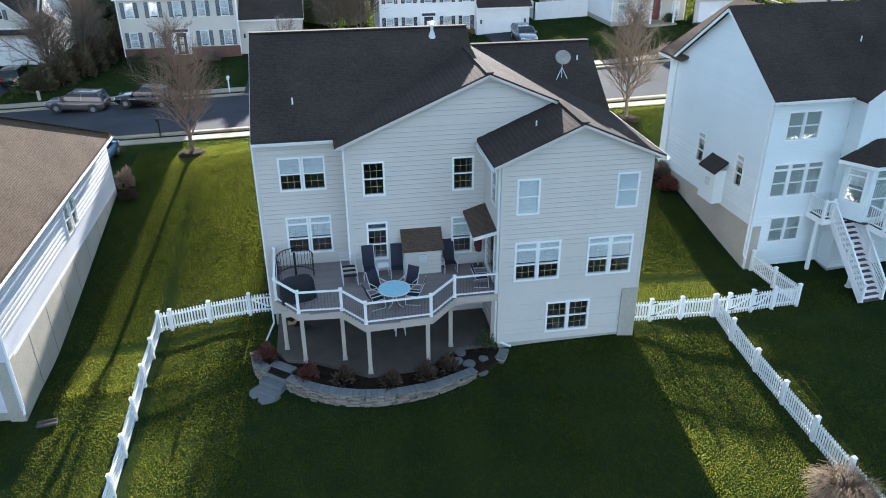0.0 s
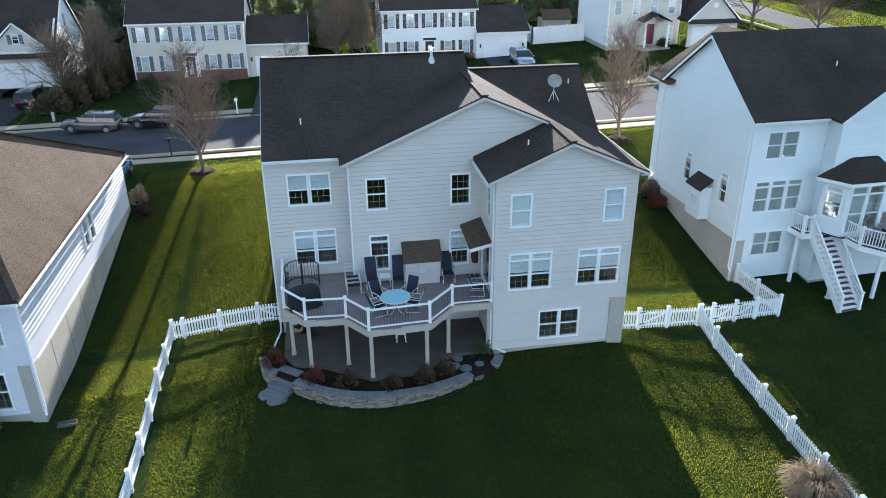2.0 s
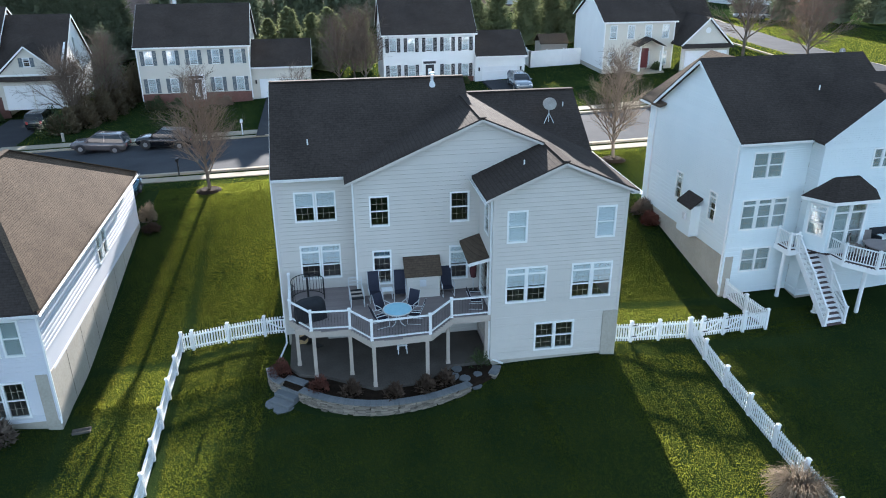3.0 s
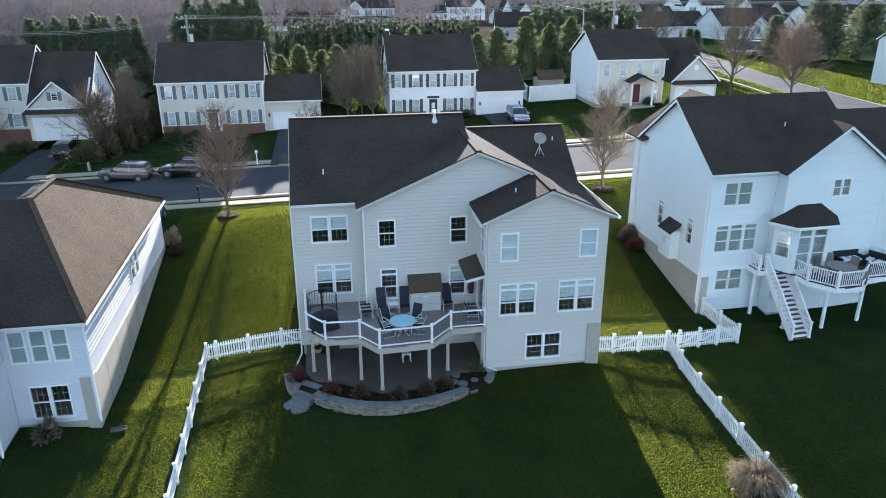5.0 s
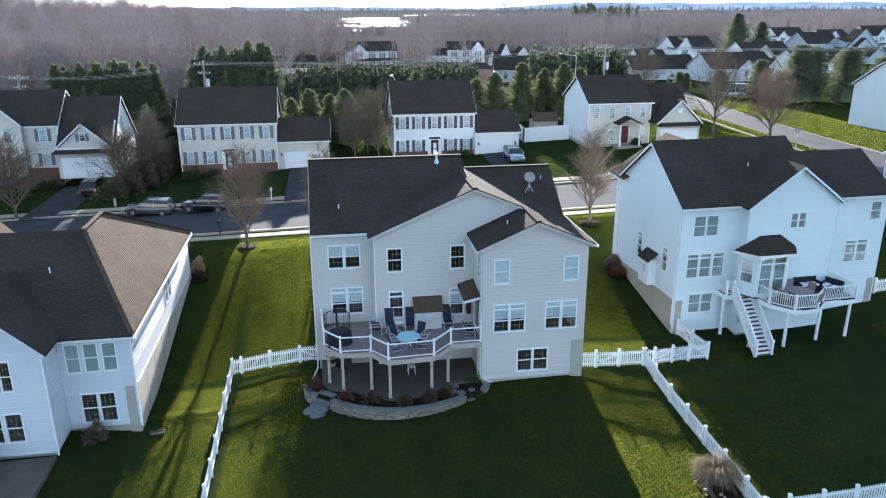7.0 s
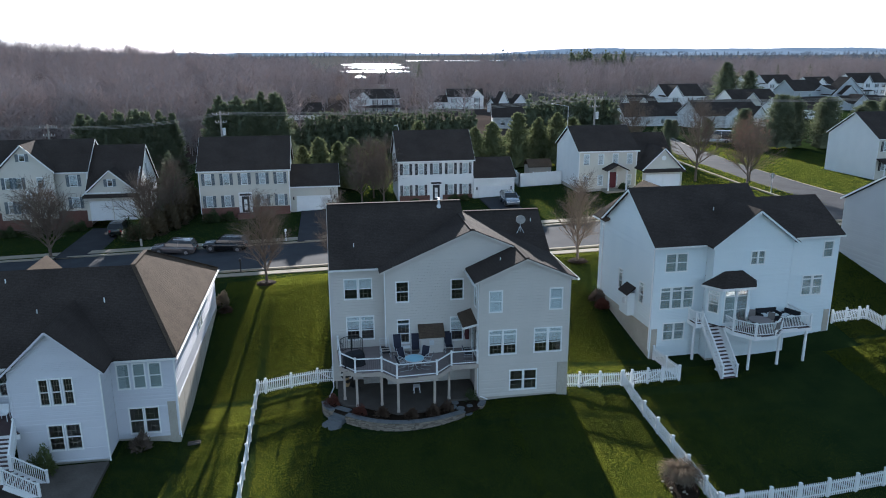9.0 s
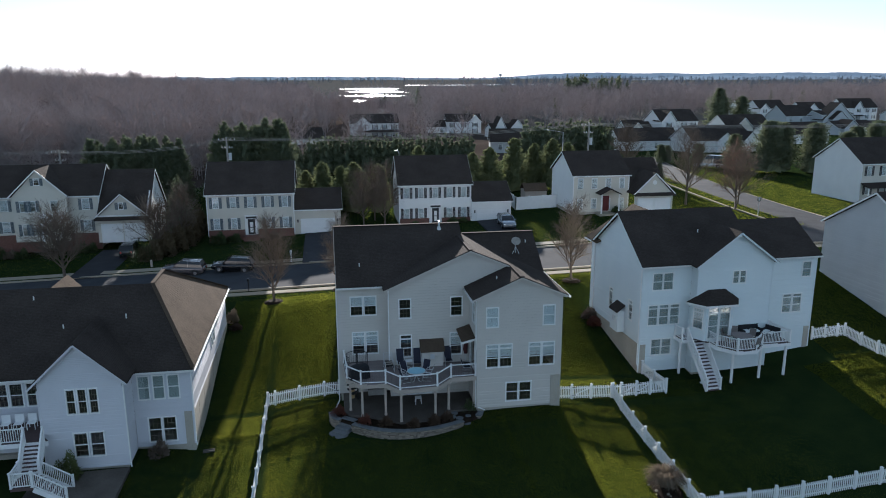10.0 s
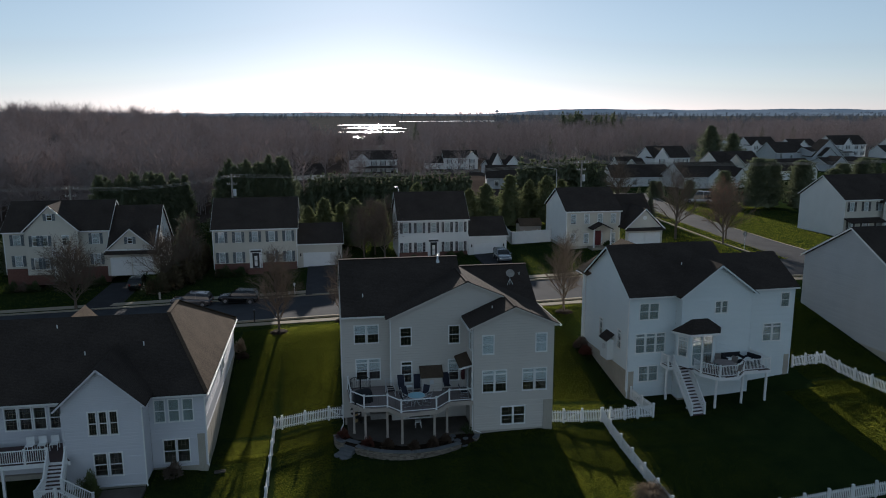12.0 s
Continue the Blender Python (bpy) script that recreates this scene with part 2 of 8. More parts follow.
def thing(name, m, label, category, group="", kind=""):
    ob = new(name)
    ob.empty_display_size = 0.2
    ob.matrix_basis = m
    return tagged(ob, label, category, group, kind)


def raw(name, verts, faces, material, parent=None, label=""):
    me = bpy.data.meshes.new(name)
    me.from_pydata(verts, [], faces)
    me.materials.append(material)
    return put(name, me, parent, None, label)


def lerp_table(x, table):
    if x <= table[0][0]:
        return table[0][1]
    for (a, va), (b, vb) in zip(table, table[1:]):
        if x <= b:
            return va + (vb - va) * (x - a) / (b - a)
    return table[-1][1]


REAR = [(-60, -1.5), (-30, -1.25), (-22.5, -1.2), (-18.8, -1.5), (-14.5, -1.35), (-12, -0.8), (-10.5, -0.6), (-6, -0.35), (-1, -0.2), (1.5, -0.05), (5.5, 0.0), (8, -0.2), (11, -0.35), (14.6, -0.5), (18, -0.5), (25, -0.2), (31, 0.35), (60, 1.0)]
BANK = [(-22, 0.0), (-18, 0.2), (-14.5, 0.2), (-10.5, 0.12), (-8, 0.0), (5.0, 0.0), (8, 0.35), (10.4, 0.45), (14, 0.4), (20, 0.25), (31, 0.25), (40, 0.0)]
FALL = [(-24, 0.02), (-20, 0.04), (-14, 0.042), (-8, 0.055), (5, 0.055), (10, 0.052), (60, 0.052)]


def ground_z(x, y):
    f = 2.2 + 0.052 * max(-70, min(40, x)) - 0.034 * max(0, min(75, x) - 40)
    s = max(0.0, min(1.0, (y - 2.0) / 20.0))
    s = 0.25 * s * s * (3 - 2 * s) + 0.75 * max(0.0, min(1.0, (y - 4.5) / 17.5))
    z = lerp_table(x, REAR) * (1 - s) + f * s
    far = max(0.0, min(1.0, (y - 75) / 120))
    z = z * (1 - far) + 1.5 * far
    if y < 1.5:
        d = 1.5 - y
        z -= lerp_table(x, BANK) * (1 - math.exp(-d / 1.2)) + lerp_table(x, FALL) * min(30, d) * min(1.0, max(0.45, d / 4))
    return z


# ---- ground and road ----
def ground():
    xs = sorted(set([-4000, -1500, -700, -350, -200, -130, -95] + list(range(-75, 81, 1)) + [95, 130, 200, 350, 700, 1500, 4000]))
    ys = sorted(set([-600, -250, -120, -80] + list(range(-60, -16, 4)) + list(range(-16, 10, 1)) + list(range(10, 78, 2)) + [85, 95, 110, 130, 160, 200, 280, 420, 700, 1200, 2200, 4600]))
    verts = [(x, y, ground_z(x, y)) for y in ys for x in xs]
    w = len(xs)
    faces = [(j * w + i, j * w + i + 1, (j + 1) * w + i + 1, (j + 1) * w + i) for j in range(len(ys) - 1) for i in range(w - 1)]
    ob = raw("ground", verts, faces, M["grass"])
    ob.data.polygons.foreach_set("use_smooth", [True] * len(faces))
    return tagged(ob, "mown green winter lawn sloping down from the street", "lawn", kind="structure")


ground()


def ribbon(name, material, line, half, lift, label, category, thick=0.15, step=2.0, parent=None):
    """A strip that follows the ground along a polyline of (x, y)."""
    pts = []
    for (ax, ay), (bx, by) in zip(line, line[1:]):
        n = max(1, int(math.hypot(bx - ax, by - ay) / step))
        pts += [(ax + (bx - ax) * i / n, ay + (by - ay) * i / n) for i in range(n)]
    pts.append(line[-1])
    verts, faces = [], []
    for i, (x, y) in enumerate(pts):
        a, b = pts[max(0, i - 1)], pts[min(len(pts) - 1, i + 1)]
        dx, dy = b[0] - a[0], b[1] - a[1]
        q = math.hypot(dx, dy)
        nx, ny = -dy / q * half, dx / q * half
        for px, py in ((x + nx, y + ny), (x - nx, y - ny)):
            z = ground_z(x, y) + lift
            verts += [(px, py, z), (px, py, z - thick)]
    for i in range(len(pts) - 1):
        k = i * 4
        faces += [(k, k + 2, k + 6, k + 4), (k, k + 4, k + 5, k + 1), (k + 2, k + 3, k + 7, k + 6)]
    ob = raw(name, verts, faces, material, parent)
    return tagged(ob, label, category, kind="structure")


ROAD = [(-90, 39.8), (-60, 36.9), (-30, 33.8), (-14, 32.2), (4, 30.4), (18, 29.2), (32, 29.5), (45, 31.3), (56, 33), (75, 37), (110, 46)]
ribbon("road", M["asphalt"], ROAD, 4.6, 0.06, "grey asphalt residential street along the front lawns", "road", 0.3)
ribbon("road", M["asphalt"], [(51, 33), (51.3, 50), (52.6, 70), (57, 92), (66, 125)], 4.5, 0.055, "grey asphalt side street leading away between houses", "road", 0.3)
for off, nm in ((-4.85, "kerb"), (4.85, "kerb")):
    line = [(x, y + off) for x, y in ROAD] if off < 0 else [(x, y + off) for x, y in ROAD if x < 44]
    ribbon(nm, M["walk"], line, 0.17, 0.16, "pale concrete kerb beside the street", "kerb", 0.4)
for off, half in ((-6.05, 0.5), (6.7, 0.65)):
    line = [(x, y + off) for x, y in ROAD] if off < 0 else [(x, y + off) for x, y in ROAD if x < 44]
    ribbon("pavement", M["walk"], line, half, 0.06, "pale concrete sidewalk with grass verge", "sidewalk", 0.3)
ribbon("kerb", M["walk"], [(56.0, 38), (56.0, 50), (57.2, 70), (61.5, 92), (70, 125)], 0.17, 0.16, "pale concrete kerb beside the side street", "kerb", 0.4)
ribbon("kerb", M["walk"], [(46.5, 38.5), (46.6, 50), (48, 70), (52.4, 92), (61.5, 125)], 0.17, 0.16, "pale concrete kerb beside the side street", "kerb", 0.4)
for x0, x1, ya, yb, nm in ((-24.6, -18.8, 18.4, 28.3, 1), (-38.8, -33.4, 39.0, 53, 2), (-12.8, -8.2, 36.6, 53, 2), (10.6, 15.4, 34.3, 51.5, 2), (31.5, 37, 34.4, 47.5, 2)):
    ribbon("driveway", M["drive"], [((x0 + x1) / 2, ya), ((x0 + x1) / 2, yb)], (x1 - x0) / 2, 0.08, "dark asphalt driveway running from garage to street", "driveway", 0.25)


# ---- walls, windows and roofs of houses ----
class Wall:
    """A wall in house coordinates: it starts at (x, y), runs along an angle, and faces to the right-hand side of that way."""

    def __init__(self, house, x, y, angle, length, z0, z1, mat_name, course=None, gable=None, thick=0.18):
        self.house, self.o, self.length, self.z0, self.z1 = house, Vector((x, y, 0)), length, z0, z1
        a = radians(angle)
        self.d, self.n = Vector((math.cos(a), math.sin(a), 0)), Vector((math.sin(a), -math.cos(a), 0))
        course = course or (0.115 if mat_name in ("siding_white", "siding_pale") else 0.2)
        self.angle, self.mat_name, self.course, self.gable, self.thick, self.holes = angle, mat_name, course, gable, thick, []

    def at(self, u, out, z):
        return self.o + self.d * u + self.n * out + Vector((0, 0, z))

    def span(self, z):
        """The wall's ends at a height: straight below the eave, drawn in along the slopes of a gable (peak u, peak z) above it."""
        if self.gable is None or z <= self.z1:
            return 0.0, self.length
        pu, pz, l0, l1 = self.gable
        k = min(1.0, (z - self.z1) / (pz - self.z1))
        return l0 + (pu - l0) * k, l1 + (pu - l1) * k

    def window(self, u, z_top, w, h, kind="hung", blind=0.0, grid=(3, 2), shutter=None, label=""):
        self.holes.append((u, u + w, z_top - h, z_top))
        add_window(self, u, z_top, w, h, kind, blind, grid, shutter, label)

    def build(self, label="", simple=False):
        top = self.gable[1] if self.gable else self.z1
        zs = {self.z0, top, self.z1}
        for h in self.holes:
            zs |= {h[2], h[3]}
        z = self.z0
        while z < top and not simple:
            zs.add(round(z, 4))
            if z + self.course * 0.86 < top:
                zs.add(round(z + self.course * 0.86, 4))
            z += self.course
        if self.gable:
            zs.add(self.gable[1])
        zs = sorted(q for q in zs if self.z0 <= q <= top)
        proud = 0.0 if simple else 0.017
        bm = bmesh.new()
        for za, zb in zip(zs, zs[1:]):
            if zb - za < 1e-4:
                continue
            zm = (za + zb) / 2
            la, ra = self.span(za)
            lb, rb = self.span(zb)
            cuts = sorted((h[0], h[1]) for h in self.holes if h[2] < zm < h[3])
            pieces, left = [], (la, lb)
            for c0, c1 in cuts:
                pieces.append((left, (c0, c0)))
                left = (c1, c1)
            pieces.append((left, (ra, rb)))
            split = sorted({u for h in self.holes for u in h[:2]})
            fine = []
            for (l0, l1), (r0, r1) in pieces:
                a = (l0, l1)
                for u in split:
                    if max(a) + 1e-3 < u < min(r0, r1) - 1e-3:
                        fine.append((a, (u, u)))
                        a = (u, u)
                fine.append((a, (r0, r1)))
            pieces = fine
            fa = ((za - self.z0) / self.course) % 1.0
            fb = ((zb - self.z0) / self.course) % 1.0 if not simple else 0
            fb = 1.0 if fb < fa + 1e-6 else fb
            oa, ob = proud * (1 - 0.6 * fa) + 0.004, proud * (1 - 0.6 * fb) + 0.004
            if not simple and (fa + fb) / 2 > 0.86:
                oa = ob = -0.010
            for (l0, l1), (r0, r1) in pieces:
                if r0 - l0 < 1e-3:
                    continue
                f = [self.at(l0, oa, za), self.at(r0, oa, za), self.at(r1, ob, zb), self.at(l1, ob, zb)]
                k = [self.at(l0, -self.thick, za), self.at(r0, -self.thick, za), self.at(r1, -self.thick, zb), self.at(l1, -self.thick, zb)]
                if r1 - l1 < 1e-3:
                    f, k = f[:3], k[:3]
                fv, kv = [bm.verts.new(p) for p in f], [bm.verts.new(p) for p in k]
                bm.faces.new(fv)
                bm.faces.new(kv[::-1])
                n = len(fv)
                for i in range(n):
                    j = (i + 1) % n
                    bm.faces.new((fv[j], fv[i], kv[i], kv[j]))
        bmesh.ops.remove_doubles(bm, verts=bm.verts[:], dist=0.0005)
        me = bpy.data.meshes.new("wall")
        bm.to_mesh(me)
        bm.free()
        me.materials.append(M[self.mat_name])
        return put("wall", me, self.house, None, label)


WINDOW_MESHES = {}


def ring(bm, o, i, y0, y1):
    """A rectangular frame in the xz plane between the outer box o and the inner box i."""
    rows = []
    for x0, x1, z0, z1 in (o, i):
        for y in (y0, y1):
            rows.append([bm.verts.new(p) for p in ((x0, y, z0), (x1, y, z0), (x1, y, z1), (x0, y, z1))])
    of, ob, nf, nb = rows
    for k in range(4):
        j = (k + 1) % 4
        for a, b in ((of, nf), (nf, nb), (nb, ob), (ob, of)):
            bm.faces.new((a[k], a[j], b[j], b[k]))


def window_meshes(w, h, kind, blind, grid):
    """Meshes in window coordinates: x along the wall, -y outwards, z down from 0 to -h."""
    key = (round(w, 2), round(h, 2), kind, round(blind, 2), grid)
    if key in WINDOW_MESHES:
        return WINDOW_MESHES[key]
    t, s = 0.058, 0.034
    fr = bmesh.new()
    ring(fr, (-0.02, w + 0.02, -h - 0.03, 0.03), (t, w - t, -h + t, -t), -0.045, 0.10)
    ra = bmesh.new()
    panes = []
    if kind == "transom":
        bar = 0.19 * h
        tb = bmesh.new()
        box(tb, t - 0.01, w - t + 0.01, -0.03, 0.06, -bar - 0.045, -bar + 0.045)
        panes.append((t, w - t, -bar + 0.045, -t, 1))
        top = -bar - 0.045
    else:
        top = -t
    if kind in ("hung", "transom"):
        mid = (top - h + t) / 2
        box(ra, t - 0.01, w - t + 0.01, -0.03, 0.06, mid - s / 2 - 0.008, mid + s / 2 + 0.008)
        panes += [(t, w - t, mid + s / 2, top, grid[1]), (t, w - t, -h + t, mid - s / 2, grid[1])]
    elif kind == "fixed":
        panes.append((t, w - t, -h + t, -t, grid[1] * 2))
    gl, mu = bmesh.new(), bmesh.new()
    for x0, x1, z0, z1, rows in panes:
        box(gl, x0 - 0.01, x1 + 0.01, 0.010, 0.016, z0 - 0.01, z1 + 0.01)
        if grid[0] > 1:
            for i in range(1, grid[0]):
                x = x0 + (x1 - x0) * i / grid[0]
                box(mu, x - 0.0065, x + 0.0065, 0.000, 0.009, z0, z1)
            for i in range(1, rows):
                z = z0 + (z1 - z0) * i / rows
                box(mu, x0, x1, -0.001, 0.009, z - 0.0065, z + 0.0065)
    meshes = [finish(fr, "window", M["trim"]), finish(gl, "pane", M["glass"]), None, None, finish(ra, "sash_rail", M["trim"]), None]
    if kind == "transom":
        meshes[5] = finish(tb, "transom_bar", M["trim"])
    if grid[0] > 1:
        meshes[2] = finish(mu, "muntins", M["muntin"])
    if blind:
        bl = bmesh.new()
        z = -0.03
        while z > -h * blind:
            box(bl, 0.03, w - 0.03, 0.05, 0.056, z - 0.046, z)
            z -= 0.05
        meshes[3] = finish(bl, "blind", M["shade" if blind == 1.0 else "blind"])
    WINDOW_MESHES[key] = meshes
    return meshes


def add_window(wall, u, z_top, w, h, kind, blind, grid, shutter, label):
    fr, gl, mu, bl, ra, tb = window_meshes(w, h, kind, blind, grid)
    m = Matrix.Translation(wall.at(u, 0.0, z_top)) @ Matrix.Rotation(radians(wall.angle), 4, "Z")
    ob = put("window", fr, wall.house, m, label)
    pane = put("pane", gl, ob)
    pane.visible_shadow = False
    if mu:
        put("muntins", mu, ob)["kind"] = "stuff"
    if kind != "fixed":
        put("sash_rail", ra, ob)
    if tb:
        put("transom_bar", tb, ob)
    if bl:
        put("blind", bl, ob)["kind"] = "stuff"
    if shutter:
        sm = shutter_mesh(0.36, h, shutter)
        for x in (-0.40, w + 0.04):
            put("shutter", sm, ob, Matrix.Translation((x, -0.03, -h)))


SHUTTERS = {}


def shutter_mesh(w, h, name):
    key = (w, round(h, 2), name)
    if key not in SHUTTERS:
        bm = bmesh.new()
        for b in ((0, 0.05, 0, h), (w - 0.05, w, 0, h), (0.05, w - 0.05, 0, 0.07), (0.05, w - 0.05, h - 0.07, h), (0.05, w - 0.05, h / 2 - 0.03, h / 2 + 0.03)):
            box(bm, b[0], b[1], -0.03, 0.02, b[2], b[3])
        z = 0.08
        while z < h - 0.09:
            box(bm, 0.05, w - 0.05, -0.012, 0.01, z, z + 0.04)
            z += 0.055
        SHUTTERS[key] = finish(bm, "shutter", M[name])
    return SHUTTERS[key]


def board(house, a, b, w=0.2, t=0.03, name="trim_board", m="trim", label=""):
    bm = bmesh.new()
    beam(bm, a, b, t, w)
    return part(name, bm, M[m], house, label)


def roof(house, polys, material, t=0.14, label=""):
    for p in polys:
        bm = bmesh.new()
        slab(bm, p, t)
        a, b, c = (Vector(q) for q in p[:3])
        n = (b - a).cross(c - a)
        part("roof", bm, M[material + ("_side" if abs(n.x) > abs(n.y) else "")], house, label)


def gutter(house, a, b):
    """An open white trough under an eave."""
    a, b = Vector(a), Vector(b)
    d = (b - a).normalized()
    s = d.cross(Vector((0, 0, 1)))
    bm = bmesh.new()
    prof = [(-0.005, 0.0), (-0.005, -0.11), (0.08, -0.11), (0.12, 0.0), (0.11, 0.0), (0.075, -0.1), (0.005, -0.1), (0.005, 0.0)]
    r0 = [bm.verts.new(a + s * x + Vector((0, 0, z))) for x, z in prof]
    r1 = [bm.verts.new(b + s * x + Vector((0, 0, z))) for x, z in prof]
    for i in range(len(prof)):
        j = (i + 1) % len(prof)
        bm.faces.new((r0[i], r0[j], r1[j], r1[i]))
    bm.faces.new(r0)
    bm.faces.new(r1)
    part("gutter", bm, M["trim"], house)


def downspout(house, x, y, z0, z1, kick=(0.0, -0.5)):
    bm = bmesh.new()
    beam(bm, (x, y, z0 + 0.15), (x, y, z1), 0.075, 0.06)
    beam(bm, (x, y, z0 + 0.18), (x + kick[0], y + kick[1], z0 + 0.04), 0.075, 0.06)
    part("downspout", bm, M["trim"], house)


def floors(house, x0, x1, y0, y1, zs):
    for z in zs:
        bm = bmesh.new()
        box(bm, x0, x1, y0, y1, z - 0.25, z)
        part("inner_floor", bm, M["room"], house)


# ---- the house with the deck ----
def main_house():
    h = thing("house", pose(0, 0, 0), "three-storey beige vinyl-sided house with dark shingle roof and raised rear deck", "house")
    s = "siding"
    up, mid, base = 7.33, 4.69, 1.86
    w = Wall(h, 0, 0, 0, 5.85, 0.1, 8.03, s, gable=(2.925, 9.3, 0, 5.85))
    w.window(0.58, up, 0.87, 1.43, "hung", 0.97, (1, 1))
    w.window(4.52, up, 0.87, 1.43, "hung", 0.97, (1, 1))
    for u in (0.59, 1.52, 3.57, 4.52):
        w.window(u, mid, 0.90, 1.69, "transom", 0.55)
    for u in (2.0, 2.93):
        w.window(u, base, 0.90, 1.40, "hung", 0.0)
    w.build()
    w = Wall(h, 0, 2.9, -90, 2.9, 0.1, 8.03, s)
    w.window(1.2, up, 0.8, 1.43, "hung", 0.3)
    w.window(0.35, 4.69, 1.6, 2.15, "fixed", 0.0, (2, 3), label="glazed patio door beside the deck")
    w.build()
    w = Wall(h, 5.85, 0, 90, 12.3, 0.1, 8.03, s)
    w.build()
    w = Wall(h, -5.66, 2.9, 0, 5.66, 0.1, 8.03, s, gable=(5.66, 10.58, 0, 11.4))
    w.window(0.62, up, 0.87, 1.43, "hung", 0.0)
    w.window(4.28, up, 0.87, 1.43, "hung", 0.0)
    w.window(0.67, mid, 0.84, 1.69, "transom", 0.0)
    w.window(4.24, mid, 0.86, 1.69, "transom", 0.55)
    w.window(1.2, 2.15, 1.7, 2.0, "fixed", 0.0, (2, 3), label="glazed basement door under the deck")
    w.build()
    w = Wall(h, -5.66, 4.0, -90, 1.1, 0.1, 8.1, s)
    w.build()
    w = Wall(h, -9.25, 4.0, 0, 3.59, 0.1, 8.1, s)
    for u in (0.87, 1.83):
        w.window(u, up, 0.90, 1.43, "hung", 0.5)
        w.window(u + 0.08, mid, 0.90, 1.69, "transom", 0.55)
    w.build()
    w = Wall(h, -9.25, 13.2, -90, 9.2, 0.1, 8.1, s, gable=(4.6, 11.2, 0, 9.2))
    w.build()
    w = Wall(h, 0.4, 13.2, 180, 9.65, 0.1, 8.1, s)
    w.build(simple=True)
    w = Wall(h, 5.85, 12.3, 180, 5.45, 0.1, 8.03, s)
    w.build(simple=True)
    w = Wall(h, 0.4, 12.3, 90, 0.9, 0.1, 8.1, s)
    w.build(simple=True)
    w = Wall(h, 0.2, 4.4, 90, 8.4, 8.1, 8.11, s, gable=(4.2, 11.25, 0, 8.4))
    w.build()
    floors(h, -9.0, 5.6, 4.2, 12.0, (2.45, 5.2))
    floors(h, 0.3, 5.6, 0.3, 4.2, (2.45, 5.2, 8.0))
    floors(h, -9.0, 5.6, 4.2, 12.0, (8.0,))
    floors(h, -5.5, 0.2, 3.1, 4.2, (8.0,))
    # roof planes
    A, C = 0.68, 0.4295
    dark = "roof_dark"
    roof(h, [
        [(-9.3, 3.65, 8.2), (0.25, 3.65, 8.2), (0.25, 8.6, 11.47), (-9.3, 8.6, 11.47)],
        [(0.25, 13.55, 8.2), (-9.3, 13.55, 8.2), (-9.3, 8.6, 11.47), (0.25, 8.6, 11.47)],
        [(0.4, 5.55, 8.1), (6.2, 5.55, 8.1), (6.2, 9.1, 10.52), (0.4, 9.1, 10.52)],
        [(6.2, 12.65, 8.1), (0.4, 12.65, 8.1), (0.4, 9.1, 10.52), (6.2, 9.1, 10.52)],
        [(0, 2.55, 10.74), (0, 7.5, 10.74), (-6.1, 3.64, 8.12), (-6.1, 2.55, 8.12)],
        [(0, 2.55, 10.74), (6.2, 2.55, 8.077), (6.2, 5.6, 8.077), (0.53, 9.1, 10.513), (0, 8.6, 10.74)],
        [(2.92, -0.35, 9.486), (6.2, -0.35, 8.077), (6.2, 2.546, 8.077), (2.92, 2.546, 9.486)],
        [(2.92, -0.35, 9.486), (2.92, 2.95, 9.486), (-0.4, 2.95, 8.06), (-0.4, -0.35, 8.06)],
    ], dark)
    for a, b in (((-9.3, 8.6, 11.48), (0.25, 8.6, 11.48)), ((0.56, 9.1, 10.53), (6.2, 9.1, 10.53)), ((0, 2.5, 10.75), (0, 7.4, 10.75)), ((2.92, -0.38, 9.5), (2.92, 2.5, 9.5))):
        bm = bmesh.new()
        beam(bm, a, b, 0.3, 0.05)
        part("ridge_vent", bm, M["roof_dark"], h)
    # fascia and rake boards
    for a, b in (((-0.4, -0.34, 7.93), (2.92, -0.34, 9.36)), ((2.92, -0.34, 9.36), (6.2, -0.34, 7.95)),
                 ((-6.1, 2.56, 8.0), (0, 2.56, 10.61)), ((0, 2.56, 10.61), (2.95, 2.56, 9.35)),
                 ((-9.32, 3.66, 8.02), (-9.32, 8.6, 11.3)), ((-9.32, 13.5, 8.02), (-9.32, 8.6, 11.3)), ((6.2, 5.6, 7.9), (6.2, 9.1, 10.33))):
        board(h, a, b, 0.10, 0.03, "rake_board", "siding")
    for a, b in (((-9.3, 3.62, 8.09), (-6.1, 3.62, 8.09)), ((6.24, 12.6, 7.98), (6.24, -0.35, 7.98))):
        gutter(h, b if a[0] > 0 else a, a if a[0] > 0 else b)
    gutter(h, (-0.43, 2.85, 7.95), (-0.43, -0.35, 7.95))
    bm = bmesh.new()
    box(bm, -9.28, -5.7, 3.67, 4.0, 8.0, 8.04)
    part("soffit", bm, M["trim"], h)
    bm = bmesh.new()
    box(bm, 5.88, 6.2, -0.3, 12.5, 7.9, 7.93)
    part("soffit", bm, M["trim"], h)
    for x, y, z1, n in ((0, 0, 8.0, 1), (5.85, 0, 8.0, 1), (-5.66, 2.9, 8.05, 1), (-9.25, 4.0, 8.05, 1)):
        bm = bmesh.new()
        box(bm, x - 0.05, x + 0.05, y - 0.045, y + 0.05, 0.1, z1)
        part("corner_trim", bm, M["siding"], h)
    downspout(h, -0.09, 0.12, 0.0, 8.0, (0.6, -0.35))
    downspout(h, -9.33, 4.05, -0.6, 8.0, (-0.3, -1.2))
    downspout(h, -5.76, 2.85, 2.5, 8.0, (0, -0.1))
    bm = bmesh.new()
    box(bm, 5.2, 5.9, -0.06, 0.5, -0.5, 2.22)
